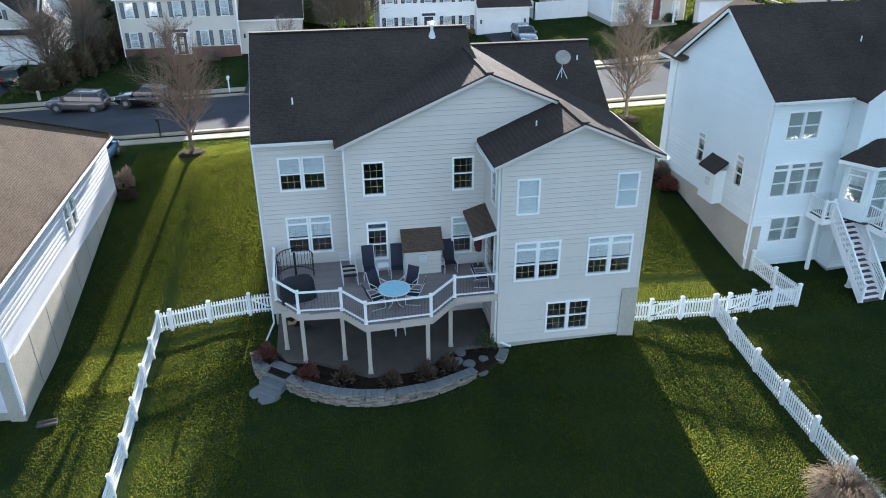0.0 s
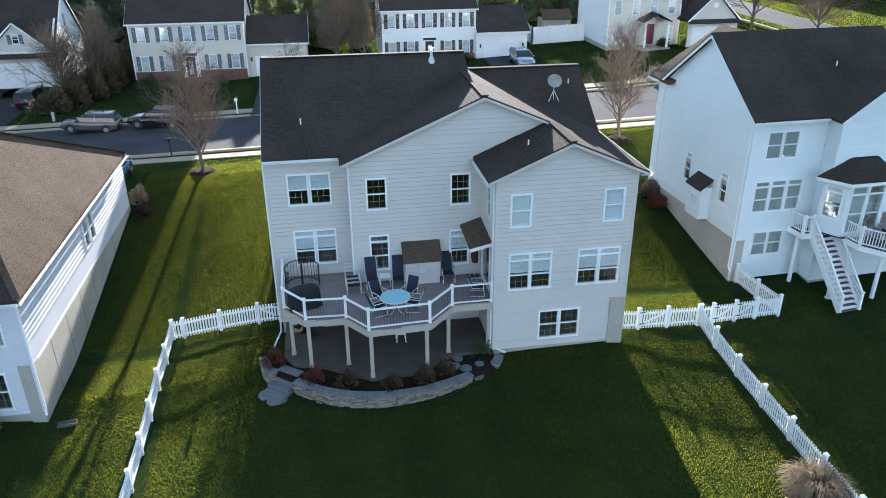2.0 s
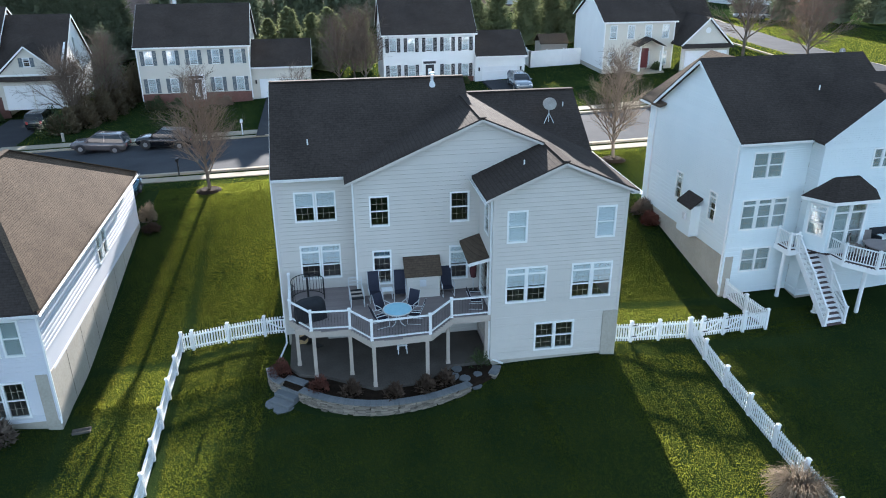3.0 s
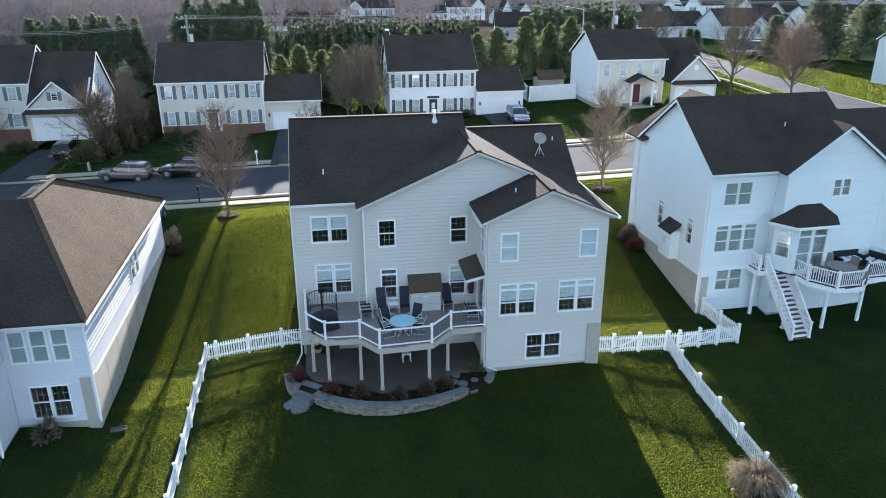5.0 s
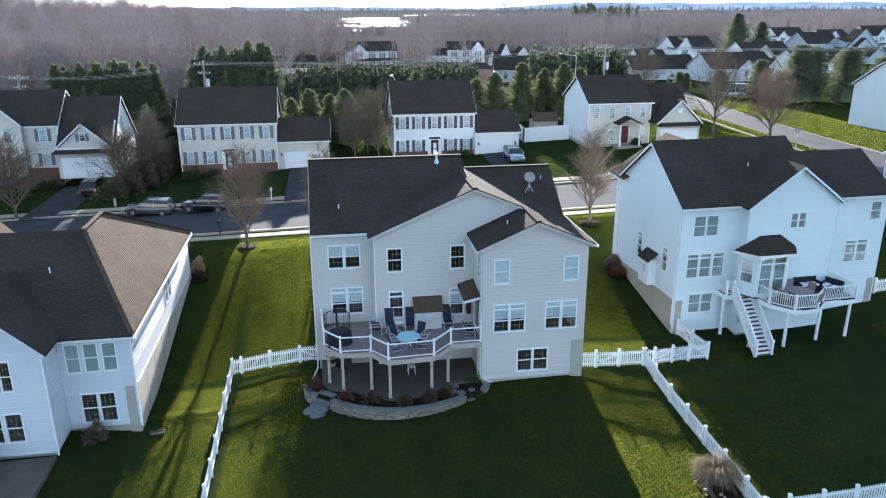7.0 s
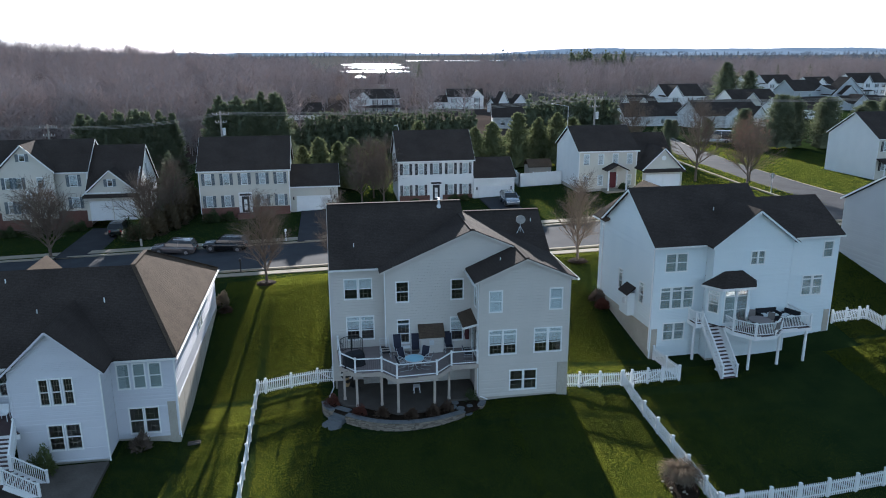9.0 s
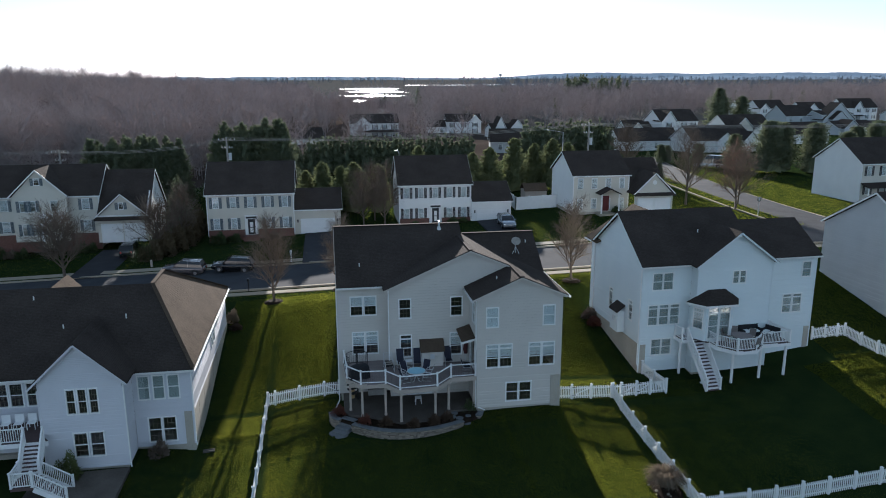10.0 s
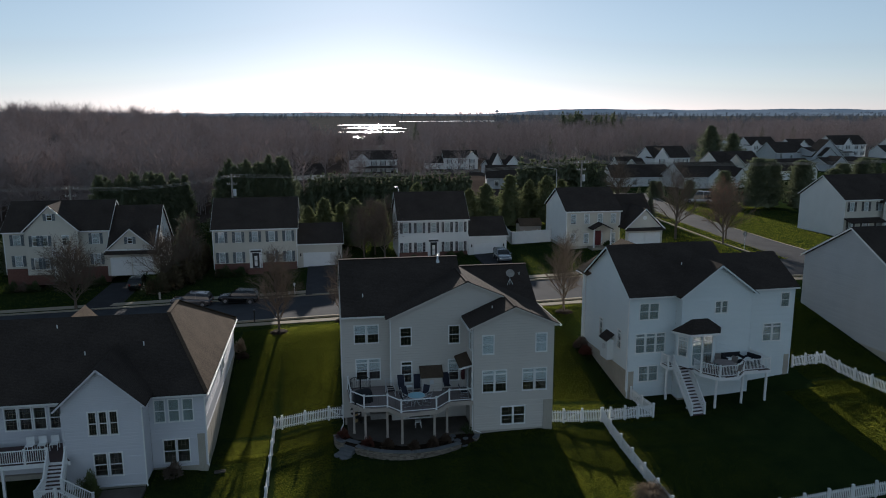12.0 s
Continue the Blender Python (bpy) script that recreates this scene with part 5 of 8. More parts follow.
bmesh.ops.bevel(bm, geom=bm.edges[:], offset=0.02, segments=2, affect="EDGES")
part("body", bm, M["pole"], b)
bm = bmesh.new()
box(bm, -0.63, 0.63, -0.31, 0.31, 0.46, 0.51)
part("lid", bm, M["pole"], b)
b = thing("folding_board", pose(-8.35, 3.3, 0.07, 0, 0, 20), "tan folded wooden board leaning in the patio corner", "board")
bm = bmesh.new()
beam(bm, (-0.2, -0.25, 0), (-0.05, 0.12, 0.95), 0.4, 0.03, (0, 1, 0))
part("panel", bm, mottled("raw_pine", (0.38, 0.26, 0.12), (0.46, 0.33, 0.17), 3, 30, 0.7), b)
# dish on the roof
d = thing("satellite_dish", pose(4.42, 7.25, 9.1), "grey satellite dish on a tripod mast on the dark roof", "dish")
bm = bmesh.new()
prev = None
for i in range(6):
    r = 0.38 * i / 5
    row = [bm.verts.new((r * math.cos(k * 0.3142), 0.35 * r * r, r * math.sin(k * 0.3142) * 0.85)) for k in range(20)] if i else [bm.verts.new((0, 0, 0))]
    if prev:
        for k in range(20):
            j = (k + 1) % 20
            bm.faces.new((prev[0], row[k], row[j]) if len(prev) == 1 else (prev[k], row[k], row[j], prev[j]))
    prev = row
o = part("reflector", bm, M["pole"], d, "", pose(0, 0, 1.05, 25, 0, 190), True)
sm = o.modifiers.new("thickness", "SOLIDIFY")
sm.thickness = 0.015
for a, b in (((0, 0, -0.1), (0, 0, 1.0)), ((0.3, -0.1, 0.0), (0, 0, 0.6)), ((-0.3, -0.1, 0.0), (0, 0, 0.6)), ((0, 0.05, 0.75), (0.0, 0.5, 1.1))):
    bm = bmesh.new()
    tube(bm, a, b, 0.02, 0.02, 6)
    part("mast", bm, M["alu"], d)


# ---- picket fences ----
PICKET = []


def picket_mesh():
    if not PICKET:
        bm = bmesh.new()
        w, h, t = 0.037, 1.0, 0.011
        prof = [(-w, 0.06), (w, 0.06), (w, h - 0.03), (0.012, h), (-0.012, h), (-w, h - 0.03)]
        f = [bm.verts.new((x, -t, z)) for x, z in prof]
        k = [bm.verts.new((x, t, z)) for x, z in prof]
        bm.faces.new(f)
        bm.faces.new(k[::-1])
        for i in range(len(prof)):
            j = (i + 1) % len(prof)
            bm.faces.new((f[i], f[j], k[j], k[i]))
        PICKET.append(finish(bm, "picket", M["vinyl"]))
        bm = bmesh.new()
        box(bm, -0.065, 0.065, -0.065, 0.065, -0.2, 1.1)
        box(bm, -0.085, 0.085, -0.085, 0.085, 1.1, 1.13)
        vs = [bm.verts.new(p) for p in ((-0.07, -0.07, 1.13), (0.07, -0.07, 1.13), (0.07, 0.07, 1.13), (-0.07, 0.07, 1.13), (0, 0, 1.19))]
        for i in range(4):
            bm.faces.new((vs[i], vs[(i + 1) % 4], vs[4]))
        PICKET.append(finish(bm, "fence_post", M["vinyl"]))
    return PICKET


def fence(line, label, post_gap=2.3, gates=()):
    pk, post = picket_mesh()
    f = thing("picket_fence", pose(0, 0, 0), label, "fence", "white picket fences")
    for seg, ((ax, ay), (bx, by)) in enumerate(zip(line, line[1:])):
        ln = math.hypot(bx - ax, by - ay)
        n = max(1, round(ln / post_gap))
        ang = math.atan2(by - ay, bx - ax)
        for i in range(n):
            p = [(ax + (bx - ax) * (i + k) / n, ay + (by - ay) * (i + k) / n) for k in (0, 1)]
            za, zb = (ground_z(*q) for q in p)
            put("fence_post", post, f, Matrix.Translation((*p[0], za)) @ Matrix.Rotation(ang, 4, "Z"))
            for z in (0.22, 0.82):
                bm = bmesh.new()
                beam(bm, (*p[0], za + z), (*p[1], zb + z), 0.04, 0.075)
                part("rail", bm, M["vinyl"], f)
            if (seg, i) in gates:
                bm = bmesh.new()
                beam(bm, (*p[0], za + 0.2), (*p[1], zb + 0.85), 0.035, 0.07)
                part("gate_brace", bm, M["vinyl"], f)
                for z in (0.3, 0.9):
                    bm = bmesh.new()
                    beam(bm, (*p[0], za + z), (p[0][0] + math.cos(ang) * 0.28, p[0][1] + math.sin(ang) * 0.28, za + z), 0.15, 0.04)
                    part("hinge", bm, M["black"], f)
            m = int(ln / n / 0.128)
            for k in range(1, m):
                t = k / m
                x, y = p[0][0] + (p[1][0] - p[0][0]) * t, p[0][1] + (p[1][1] - p[0][1]) * t
                mat4 = Matrix.Translation((x, y, za + (zb - za) * t)) @ Matrix.Rotation(ang, 4, "Z") @ Matrix.Translation((0, -0.03, 0))
                put("picket", pk, f, mat4)
    put("fence_post", post, f, Matrix.Translation((*line[-1], ground_z(*line[-1]))))
    return f


fence([(-9.35, 5.05), (-10.42, 5.09), (-12.23, 5.15), (-14.0, 5.32), (-14.55, 5.38), (-14.6, -16)], "white vinyl picket fence enclosing the lawn beside the bungalow", post_gap=1.94, gates=((0, 0),))
fence([(5.98, 0.95), (7.16, 1.03), (8.66, 1.15), (10.25, 1.2), (11.0, 1.24), (12.22, 1.35), (13.33, 1.45), (14.65, 1.55), (14.0, 6.5)], "white vinyl picket fence with gates between the two houses", post_gap=1.9, gates=((1, 0), (4, 0), (5, 0)))
fence([(10.36, 1.22), (10.37, -0.35), (10.4, -10.36), (10.4, -11.8)], "white vinyl picket fence running down between two lawns", post_gap=2.0)
fence([(10.47, -11.88), (11.65, -11.75), (20.4, -11.28), (48, -10.0)], "white vinyl picket fence along the bottom of the neighbouring lawn", post_gap=1.75)
fence([(30.1, 6.9), (31.37, 6.94), (32.49, 6.95), (33.2, 6.96), (36.9, -10.3)], "white vinyl picket fence beyond the white-railed deck", post_gap=1.6, gates=((1, 0),))


# ---- houses across the street and beyond ----


def garage_door(house, x0, x1, y, z0, z1):
    bm = bmesh.new()
    n = 4
    for i in range(n):
        a, b = z0 + (z1 - z0) * i / n, z0 + (z1 - z0) * (i + 1) / n
        box(bm, x0, x1, y - 0.03, y + 0.03, a + 0.012, b - 0.012)
    box(bm, x0, x1, y - 0.005, y + 0.03, z0, z1)
    part("garage_door", bm, M["vinyl"], house, "white sectional garage door")
    bm = bmesh.new()
    ring_y = y - 0.05
    ring(bm, (x0 - 0.14, x1 + 0.14, z0 - 0.01, z1 + 0.16), (x0, x1, z0, z1), ring_y, y + 0.05)
    part("garage_trim", bm, M["trim"], house)


def gable_roof(house, x0, x1, y0, y1, ze, zr, mat_name, rake=True):
    """A ridge along x between two eaves."""
    ym = (y0 + y1) / 2
    roof(house, [[(x0, y0, ze), (x1, y0, ze), (x1, ym, zr), (x0, ym, zr)], [(x1, y1, ze), (x0, y1, ze), (x0, ym, zr), (x1, ym, zr)]], mat_name)
    if rake:
        for x in (x0 - 0.015, x1 + 0.015):
            board(house, (x, y0, ze - 0.14), (x, ym, zr - 0.14), 0.15, 0.03, "rake_board")
            board(house, (x, y1, ze - 0.14), (x, ym, zr - 0.14), 0.15, 0.03, "rake_board")
        board(house, (x0, y0 - 0.02, ze - 0.11), (x1, y0 - 0.02, ze - 0.11), 0.16, 0.04, "fascia")


def colonial(m, w, dep, eave, ridge, cols, siding, shutter, label, garage=None, brick=True, door=2, blind=0.9, win=(0.8, 1.45), side_mat=None, roof_mat="roof_dark"):
    """A two-storey front facing -y with its base at z 0; garage: (width, set-back, eave, ridge)."""
    h = thing("house", m, label, "house", "houses across the street")
    f = Wall(h, 0, 0, 0, w, 0.0, eave - 0.15, siding, 0.2)
    for i in range(cols):
        u = w * (i + 0.5) / cols - win[0] / 2
        f.window(u, eave - 0.42, *win, "hung", blind, (3, 2), shutter)
        if i != door:
            f.window(u, eave - 3.25, *win, "hung", blind, (3, 2), shutter)
    f.build(simple=True)
    for x, y, a, ln in ((w, 0, 90, dep), (0, dep, -90, dep)):
        s = Wall(h, x, y, a, ln, 0.0, eave - 0.15, side_mat or siding, 0.2, gable=(ln / 2, ridge - 0.25, 0, ln))
        s.build(simple=True)
    b = Wall(h, w, dep, 180, w, 0.0, eave - 0.15, siding)
    b.build(simple=True)
    floors(h, 0.2, w - 0.2, 0.3, dep - 0.2, (0.4, 3.0, eave - 0.2))
    gable_roof(h, -0.25, w + 0.25, -0.3, dep + 0.3, eave, ridge, roof_mat)
    for x in (0.0, w):
        bm = bmesh.new()
        box(bm, x - 0.06, x + 0.06, -0.03, 0.06, 0.0, eave - 0.15)
        part("corner_trim", bm, M["trim"], h)
    if brick:
        bm = bmesh.new()
        box(bm, 0.06, w * 0.5 - 0.8, -0.09, 0.0, -1.6, 0.75)
        part("brick_base", bm, M["brick"], h)
        bm = bmesh.new()
        box(bm, w * 0.5 + 0.8, w - 0.06, -0.09, 0.0, -1.6, 0.75)
        part("brick_base", bm, M["brick"], h)
    bm = bmesh.new()
    box(bm, 0.02, w - 0.02, 0.02, dep - 0.02, -1.2, 0.0)
    part("foundation", bm, M["concrete"], h)
    if door is not None:
        x = w * (door + 0.5) / cols
        bm = bmesh.new()
        box(bm, x - 0.85, x + 0.85, -0.12, 0.0, 0.05, 2.65)
        part("door_surround", bm, M["trim"], h)
        bm = bmesh.new()
        box(bm, x - 0.46, x + 0.46, -0.17, -0.12, 0.1, 2.15)
        box(bm, x - 0.7, x + 0.7, -0.16, -0.12, 2.25, 2.5)
        part("front_door", bm, M["shutter_black"], h, "dark panelled front door")
        bm = bmesh.new()
        for zz in (0.35, 1.1):
            box(bm, x - 0.2, x + 0.2, -0.185, -0.17, zz, zz + 0.65)
        part("door_panel", bm, M["trim"], h)["kind"] = "stuff"
        bm = bmesh.new()
        box(bm, x - 1.0, x + 1.0, -1.3, -0.1, -0.6, 0.05)
        part("stoop", bm, M["brick"], h)
    if garage:
        gw, back, ge, gr = garage
        gz = -0.35
        f = Wall(h, w, back, 0, gw, gz, ge - 0.1, siding)
        f.holes.append((0.8, gw - 0.8, gz, gz + 2.2))
        f.build(simple=True)
        s = Wall(h, w + gw, back, 90, 7.5, gz, ge - 0.1, side_mat or siding, 0.2, gable=(3.75, gr - 0.2, 0, 7.5))
        s.build(simple=True)
        b = Wall(h, w + gw, back + 7.5, 180, gw, gz, ge - 0.1, siding)
        b.build(simple=True)
        garage_door(h, w + 0.8, w + gw - 0.8, back + 0.08, gz, gz + 2.2)
        gable_roof(h, w + 0.02, w + gw + 0.25, back - 0.3, back + 7.8, ge, gr, roof_mat)
        for u in (0.45, gw - 0.45):
            bm = bmesh.new()
            box(bm, w + u - 0.08, w + u + 0.08, back - 0.14, back, gz + 1.7, gz + 2.1)
            part("wall_lantern", bm, M["black"], h)
    return h


colonial(pose(-25.4, 53, 1.75), 11.2, 9, 5.55, 9.35, 5, "far_cream", "shutter_grey", "cream two-storey house with slate shutters and attached garage", (6.2, 0.6, 3.15, 5.5))
colonial(pose(0, 53, 2.5), 9.95, 9, 5.4, 8.95, 5, "far_white", "shutter_black", "white two-storey house with black shutters and attached garage", (5.6, -0.6, 3.0, 5.25))


def front_gable(house, x0, x1, y, back, z0, ze, zp, siding, roof_mat="roof_dark", holes=(), vent=True):
    """A gabled front with its ridge running back along y."""
    w = x1 - x0
    f = Wall(house, x0, y, 0, w, z0, ze - 0.1, siding, 0.2, gable=(w / 2, zp - 0.2, 0, w))
    for u, zt, ww, hh, sh in holes:
        f.window(u, zt, ww, hh, "hung", 0.3, (3, 2), sh)
    f.build(simple=True)
    xm = (x0 + x1) / 2
    roof(house, [[(xm, y - 0.3, zp), (xm, back, zp), (x0 - 0.25, back, ze), (x0 - 0.25, y - 0.3, ze)], [(xm, y - 0.3, zp), (x1 + 0.25, y - 0.3, ze), (x1 + 0.25, back, ze), (xm, back, zp)]], roof_mat)
    board(house, (x0 - 0.25, y - 0.32, ze - 0.10), (xm, y - 0.32, zp - 0.10), 0.15, 0.03, "rake_board")
    board(house, (x1 + 0.25, y - 0.32, ze - 0.10), (xm, y - 0.32, zp - 0.10), 0.15, 0.03, "rake_board")


# grey-white house with portico and gabled garage
h3 = colonial(pose(23.8, 50.3, 3.9), 8.0, 9.8, 5.1, 8.0, 4, "far_cream", None, "grey-cream two-storey house with portico and gabled double garage", None, False, None, side_mat="far_white")
front_gable(h3, 8.0, 13.5, -2.3, 4.5, -0.2, 2.75, 5.6, "far_cream")
w = Wall(h3, 13.5, -2.3, 90, 8, -0.2, 2.7, "far_white")
w.build(simple=True)
gable_roof(h3, 8.2, 13.6, 0.5, 9.0, 3.6, 6.9, "roof_dark", False)
for x in (8.55, 10.95):
    garage_door(h3, x, x + 2.1, -2.36, -0.2, 1.95)
bm = bmesh.new()
slab(bm, [(7.75, -2.9, 2.55), (13.75, -2.9, 2.55), (13.75, -2.3, 2.85), (7.75, -2.3, 2.85)], 0.1)
part("pent_roof", bm, M["roof_dark"], h3)
bm = bmesh.new()
tube(bm, (10.75, -2.36, 4.25), (10.75, -2.42, 4.25), 0.3, 0.3, 16)
part("round_vent", bm, M["trim"], h3)
bm = bmesh.new()
slab(bm, [(3.2, -2.0, 2.7), (4.75, -2.0, 3.5), (4.75, 0, 3.5), (3.2, 0, 2.7)], 0.1)
slab(bm, [(4.75, -2.0, 3.5), (6.3, -2.0, 2.7), (6.3, 0, 2.7), (4.75, 0, 3.5)], 0.1)
part("portico_roof", bm, M["roof_dark"], h3)
for x in (3.5, 6.0):
    bm = bmesh.new()
    tube(bm, (x, -1.8, 0), (x, -1.8, 2.65), 0.12, 0.1, 12)
    part("column", bm, M["trim"], h3)
bm = bmesh.new()
box(bm, 4.3, 5.2, -0.08, 0, 0.1, 2.2)
part("front_door", bm, mottled("maroon_door", (0.11, 0.02, 0.02), (0.14, 0.03, 0.03), 4, 30, 0.5), h3, "maroon front door")
bm = bmesh.new()
box(bm, 3.2, 6.3, -2.1, 0, -0.6, 0.02)
part("porch_floor", bm, M["walk"], h3)

# cream house with two gables and double garage
h0 = colonial(pose(-52.5, 55, 1.6), 13.2, 8.5, 5.75, 9.4, 4, "far_cream", "shutter_grey", "cream two-storey house with gabled wing and double garage", None, True, None, side_mat="far_white", win=(0.95, 1.45))
front_gable(h0, 3.0, 9.6, -1.0, 4.0, 0.0, 5.95, 9.35, "far_cream", holes=((0.9, 5.3, 0.95, 1.4, "shutter_grey"), (1.9, 5.3, 0.95, 1.4, "shutter_grey"), (4.6, 5.3, 0.9, 1.4, None), (0.9, 2.3, 0.95, 1.5, "shutter_grey"), (1.9, 2.3, 0.95, 1.5, "shutter_grey"), (2.9, 8.2, 0.7, 0.9, "shutter_grey")))
front_gable(h0, 13.2, 19.5, -1.5, 3.5, -0.3, 3.1, 6.1, "far_cream", holes=((2.75, 4.9, 0.65, 0.9, "shutter_grey"),))
w = Wall(h0, 19.5, -1.5, 90, 10.5, -0.3, 3.6, "far_white", 0.2, gable=(5.5, 8.4, 0, 10.5))
w.window(5.0, 6.2, 0.7, 1.3, "hung", 0.3)
w.build(simple=True)
gable_roof(h0, 13.2, 19.75, -1.5, 9.3, 3.3, 8.6, "roof_dark")
for x in (13.75, 16.55):
    garage_door(h0, x, x + 2.4, -1.56, -0.3, 2.0)
bm = bmesh.new()
slab(bm, [(12.95, -2.1, 2.75), (19.75, -2.1, 2.75), (19.75, -1.5, 3.05), (12.95, -1.5, 3.05)], 0.1)
part("pent_roof", bm, M["roof_dark"], h0)
bm = bmesh.new()
box(bm, 6.6, 9.3, -2.5, -1.0, 2.65, 2.85)
part("balcony_floor", bm, M["trim"], h0)
railing(h0, [(6.7, -1.05, 2.85), (6.7, -2.4, 2.85), (9.2, -2.4, 2.85), (9.2, -1.05, 2.85)], 0.9, True, ("vinyl", 0.016, True), 0.14)
for x in (6.8, 9.1):
    bm = bmesh.new()
    tube(bm, (x, -2.3, 0), (x, -2.3, 2.65), 0.14, 0.12, 12)
    part("column", bm, M["trim"], h0)

# houses at the right-hand end of the street
hr = thing("house", pose(39.0, 5.6, 0.9, 0, 0, 3), "pale grey vinyl-sided house with blank gable wall", "house")
w = Wall(hr, 0, 12.3, -90, 12.3, 0.8, 7.6, "siding_grey", None, gable=(6.15, 11.2, 0, 12.3))
w.build()
w = Wall(hr, 0, 0, 0, 13, 0.0, 7.6, "siding_grey")
for u in (1.5, 3.0, 6.0, 9.0):
    w.window(u, 6.9, 0.9, 1.4, "hung", 0.4)
    w.window(u, 4.2, 0.9, 1.6, "transom", 0.4)
w.build()
for x, y, a, ln in ((13, 0, 90, 12.3), (13, 12.3, 180, 13)):
    w = Wall(hr, x, y, a, ln, 0, 7.6, "siding_grey")
    w.build(simple=True)
gable_roof(hr, -0.25, 13.25, -0.3, 12.6, 7.7, 11.45, "roof_dark")
bm = bmesh.new()
box(bm, 0.0, 13, 0.03, 12.2, -2, 0.8)
part("foundation", bm, M["concrete"], hr)
bm = bmesh.new()
box(bm, -0.4, 0, 11.0, 11.5, 0.9, 1.9)
part("meter_box", bm, M["alu"], hr)
ha = colonial(pose(70.2, 53.4, 3.3, 0, 0, 3), 13, 10.4, 6.0, 9.5, 5, "far_cream", "shutter_black", "two-storey house with blank white side wall and black shutters", None, False, None, side_mat="far_white")
front_gable(ha, 6.5, 10.5, -0.8, 3.0, 0, 5.5, 7.9, "far_cream", holes=((1.2, 4.8, 0.9, 1.4, None),))
bm = bmesh.new()
slab(bm, [(0, -1.8, 2.6), (6.5, -1.8, 2.6), (6.5, 0, 3.1), (0, 0, 3.1)], 0.12)
part("porch_roof", bm, M["roof_dark"], ha)
for x in (0.2, 3.2, 6.2):
    bm = bmesh.new()
    tube(bm, (x, -1.6, 0), (x, -1.6, 2.5), 0.1, 0.1, 10)
    part("column", bm, M["trim"], ha)

# farther houses: x, y, turn, width, depth, eave, ridge, siding, shutters, columns, gabled fronts (from, to, step forward, peak), porch (from, to)
FAR = [
    (-1.0, 205, 2, 16, 8, 5.3, 8.3, "far_white", "shutter_black", 5, ((1.6, 6.2, 0.7, 7.6),), (1.6, 16)),
    (33.5, 218, -3, 12.5, 8, 4.7, 7.4, "far_white", "shutter_black", 3, ((8.0, 12.5, 0.8, 7.2),), None),
    (27.0, 219, -3, 6.5, 7, 2.9, 5.2, "far_white", None, 2, (), None),
    (32.2, 140, -10, 10.3, 9, 3.2, 6.4, "far_grey", None, 2, (), None),
    (45.7, 196, 8, 12, 8, 3.0, 5.2, "far_white", None, 2, ((0.4, 4.6, 0.6, 7.6), (5.4, 11.4, 0.8, 6.6)), None),
    (99.3, 184, 4, 13.5, 11.5, 5.9, 9.6, "far_white", "shutter_black", 4, ((0.0, 5.2, 0.8, 9.4),), (4.6, 13.5)),
    (92.8, 188, 4, 6.4, 8, 3.0, 5.6, "far_white", None, 1, (), None),
    (69.0, 144.4, 2, 17.5, 9, 2.7, 6.0, "far_white", None, 4, (), None),
    (86.8, 182, 5, 7, 8, 3.0, 6.4, "far_cream", None, 1, ((1.0, 6.0, 0.5, 5.9),), None),
    (85.4, 135, 8, 18.5, 10.5, 3.3, 7.0, "far_white", None, 4, ((7.0, 12.0, 0.9, 5.4), (15.0, 19.0, 1.6, 5.6)), None),
    (123.1, 183.8, 8, 17.5, 11.5, 3.5, 7.6, "far_cream", "shutter_black", 4, ((2.0, 9.2, 1.0, 6.9),), (9.2, 17.5)),
    (122.1, 155, 8, 19, 11, 3.0, 6.4, "far_white", None, 3, ((14.0, 18.5, 0.8, 5.6),), None),
    (164, 214, 10, 15, 10.5, 5.4, 9.4, "far_grey", None, 3, ((9.5, 15.0, -0.02, 7.6),), None),
    (177, 211, 10, 15.5, 10, 6.0, 7.5, "far_grey", None, 2, ((0.0, 15.5, 0.6, 10.6), (2.5, 10.0, 2.8, 7.6)), None),
    (222.4, 259, 8, 19, 10, 6.0, 10.2, "far_white", "shutter_black", 5, ((5.0, 10.0, 0.8, 9.2),), (0, 10)),
    (242, 250, 8, 12, 9, 3.0, 6.0, "far_white", None, 3, ((1.0, 6.0, 0.8, 5.4),), None),
    (188, 270.7, 8, 15, 10, 5.6, 9.4, "far_white", "shutter_black", 4, ((0.0, 5.0, 0.8, 8.0),), None),
    (204, 262, 8, 14, 10, 5.4, 8.6, "far_white", None, 3, ((2.0, 8.0, 0.8, 8.2),), None),
    (166.9, 187.6, 10, 17, 9, 2.6, 5.0, "far_grey", None, 3, ((1.0, 8.0, 1.5, 5.6),), None),
    (189.3, 289, 6, 9, 9, 5.4, 8.8, "far_white", None, 2, (), None),
    (262, 268, 5, 15, 10, 5.0, 8.8, "far_cream", None, 3, ((2.0, 7.0, 0.8, 8.0),), None),
    (-22, 175, 10, 12, 8, 2.8, 6.0, "far_white", None, 3, (), None),
    (9, 300, -10, 10, 10, 6.0, 10.0, "far_cream", None, 2, (), None),
]


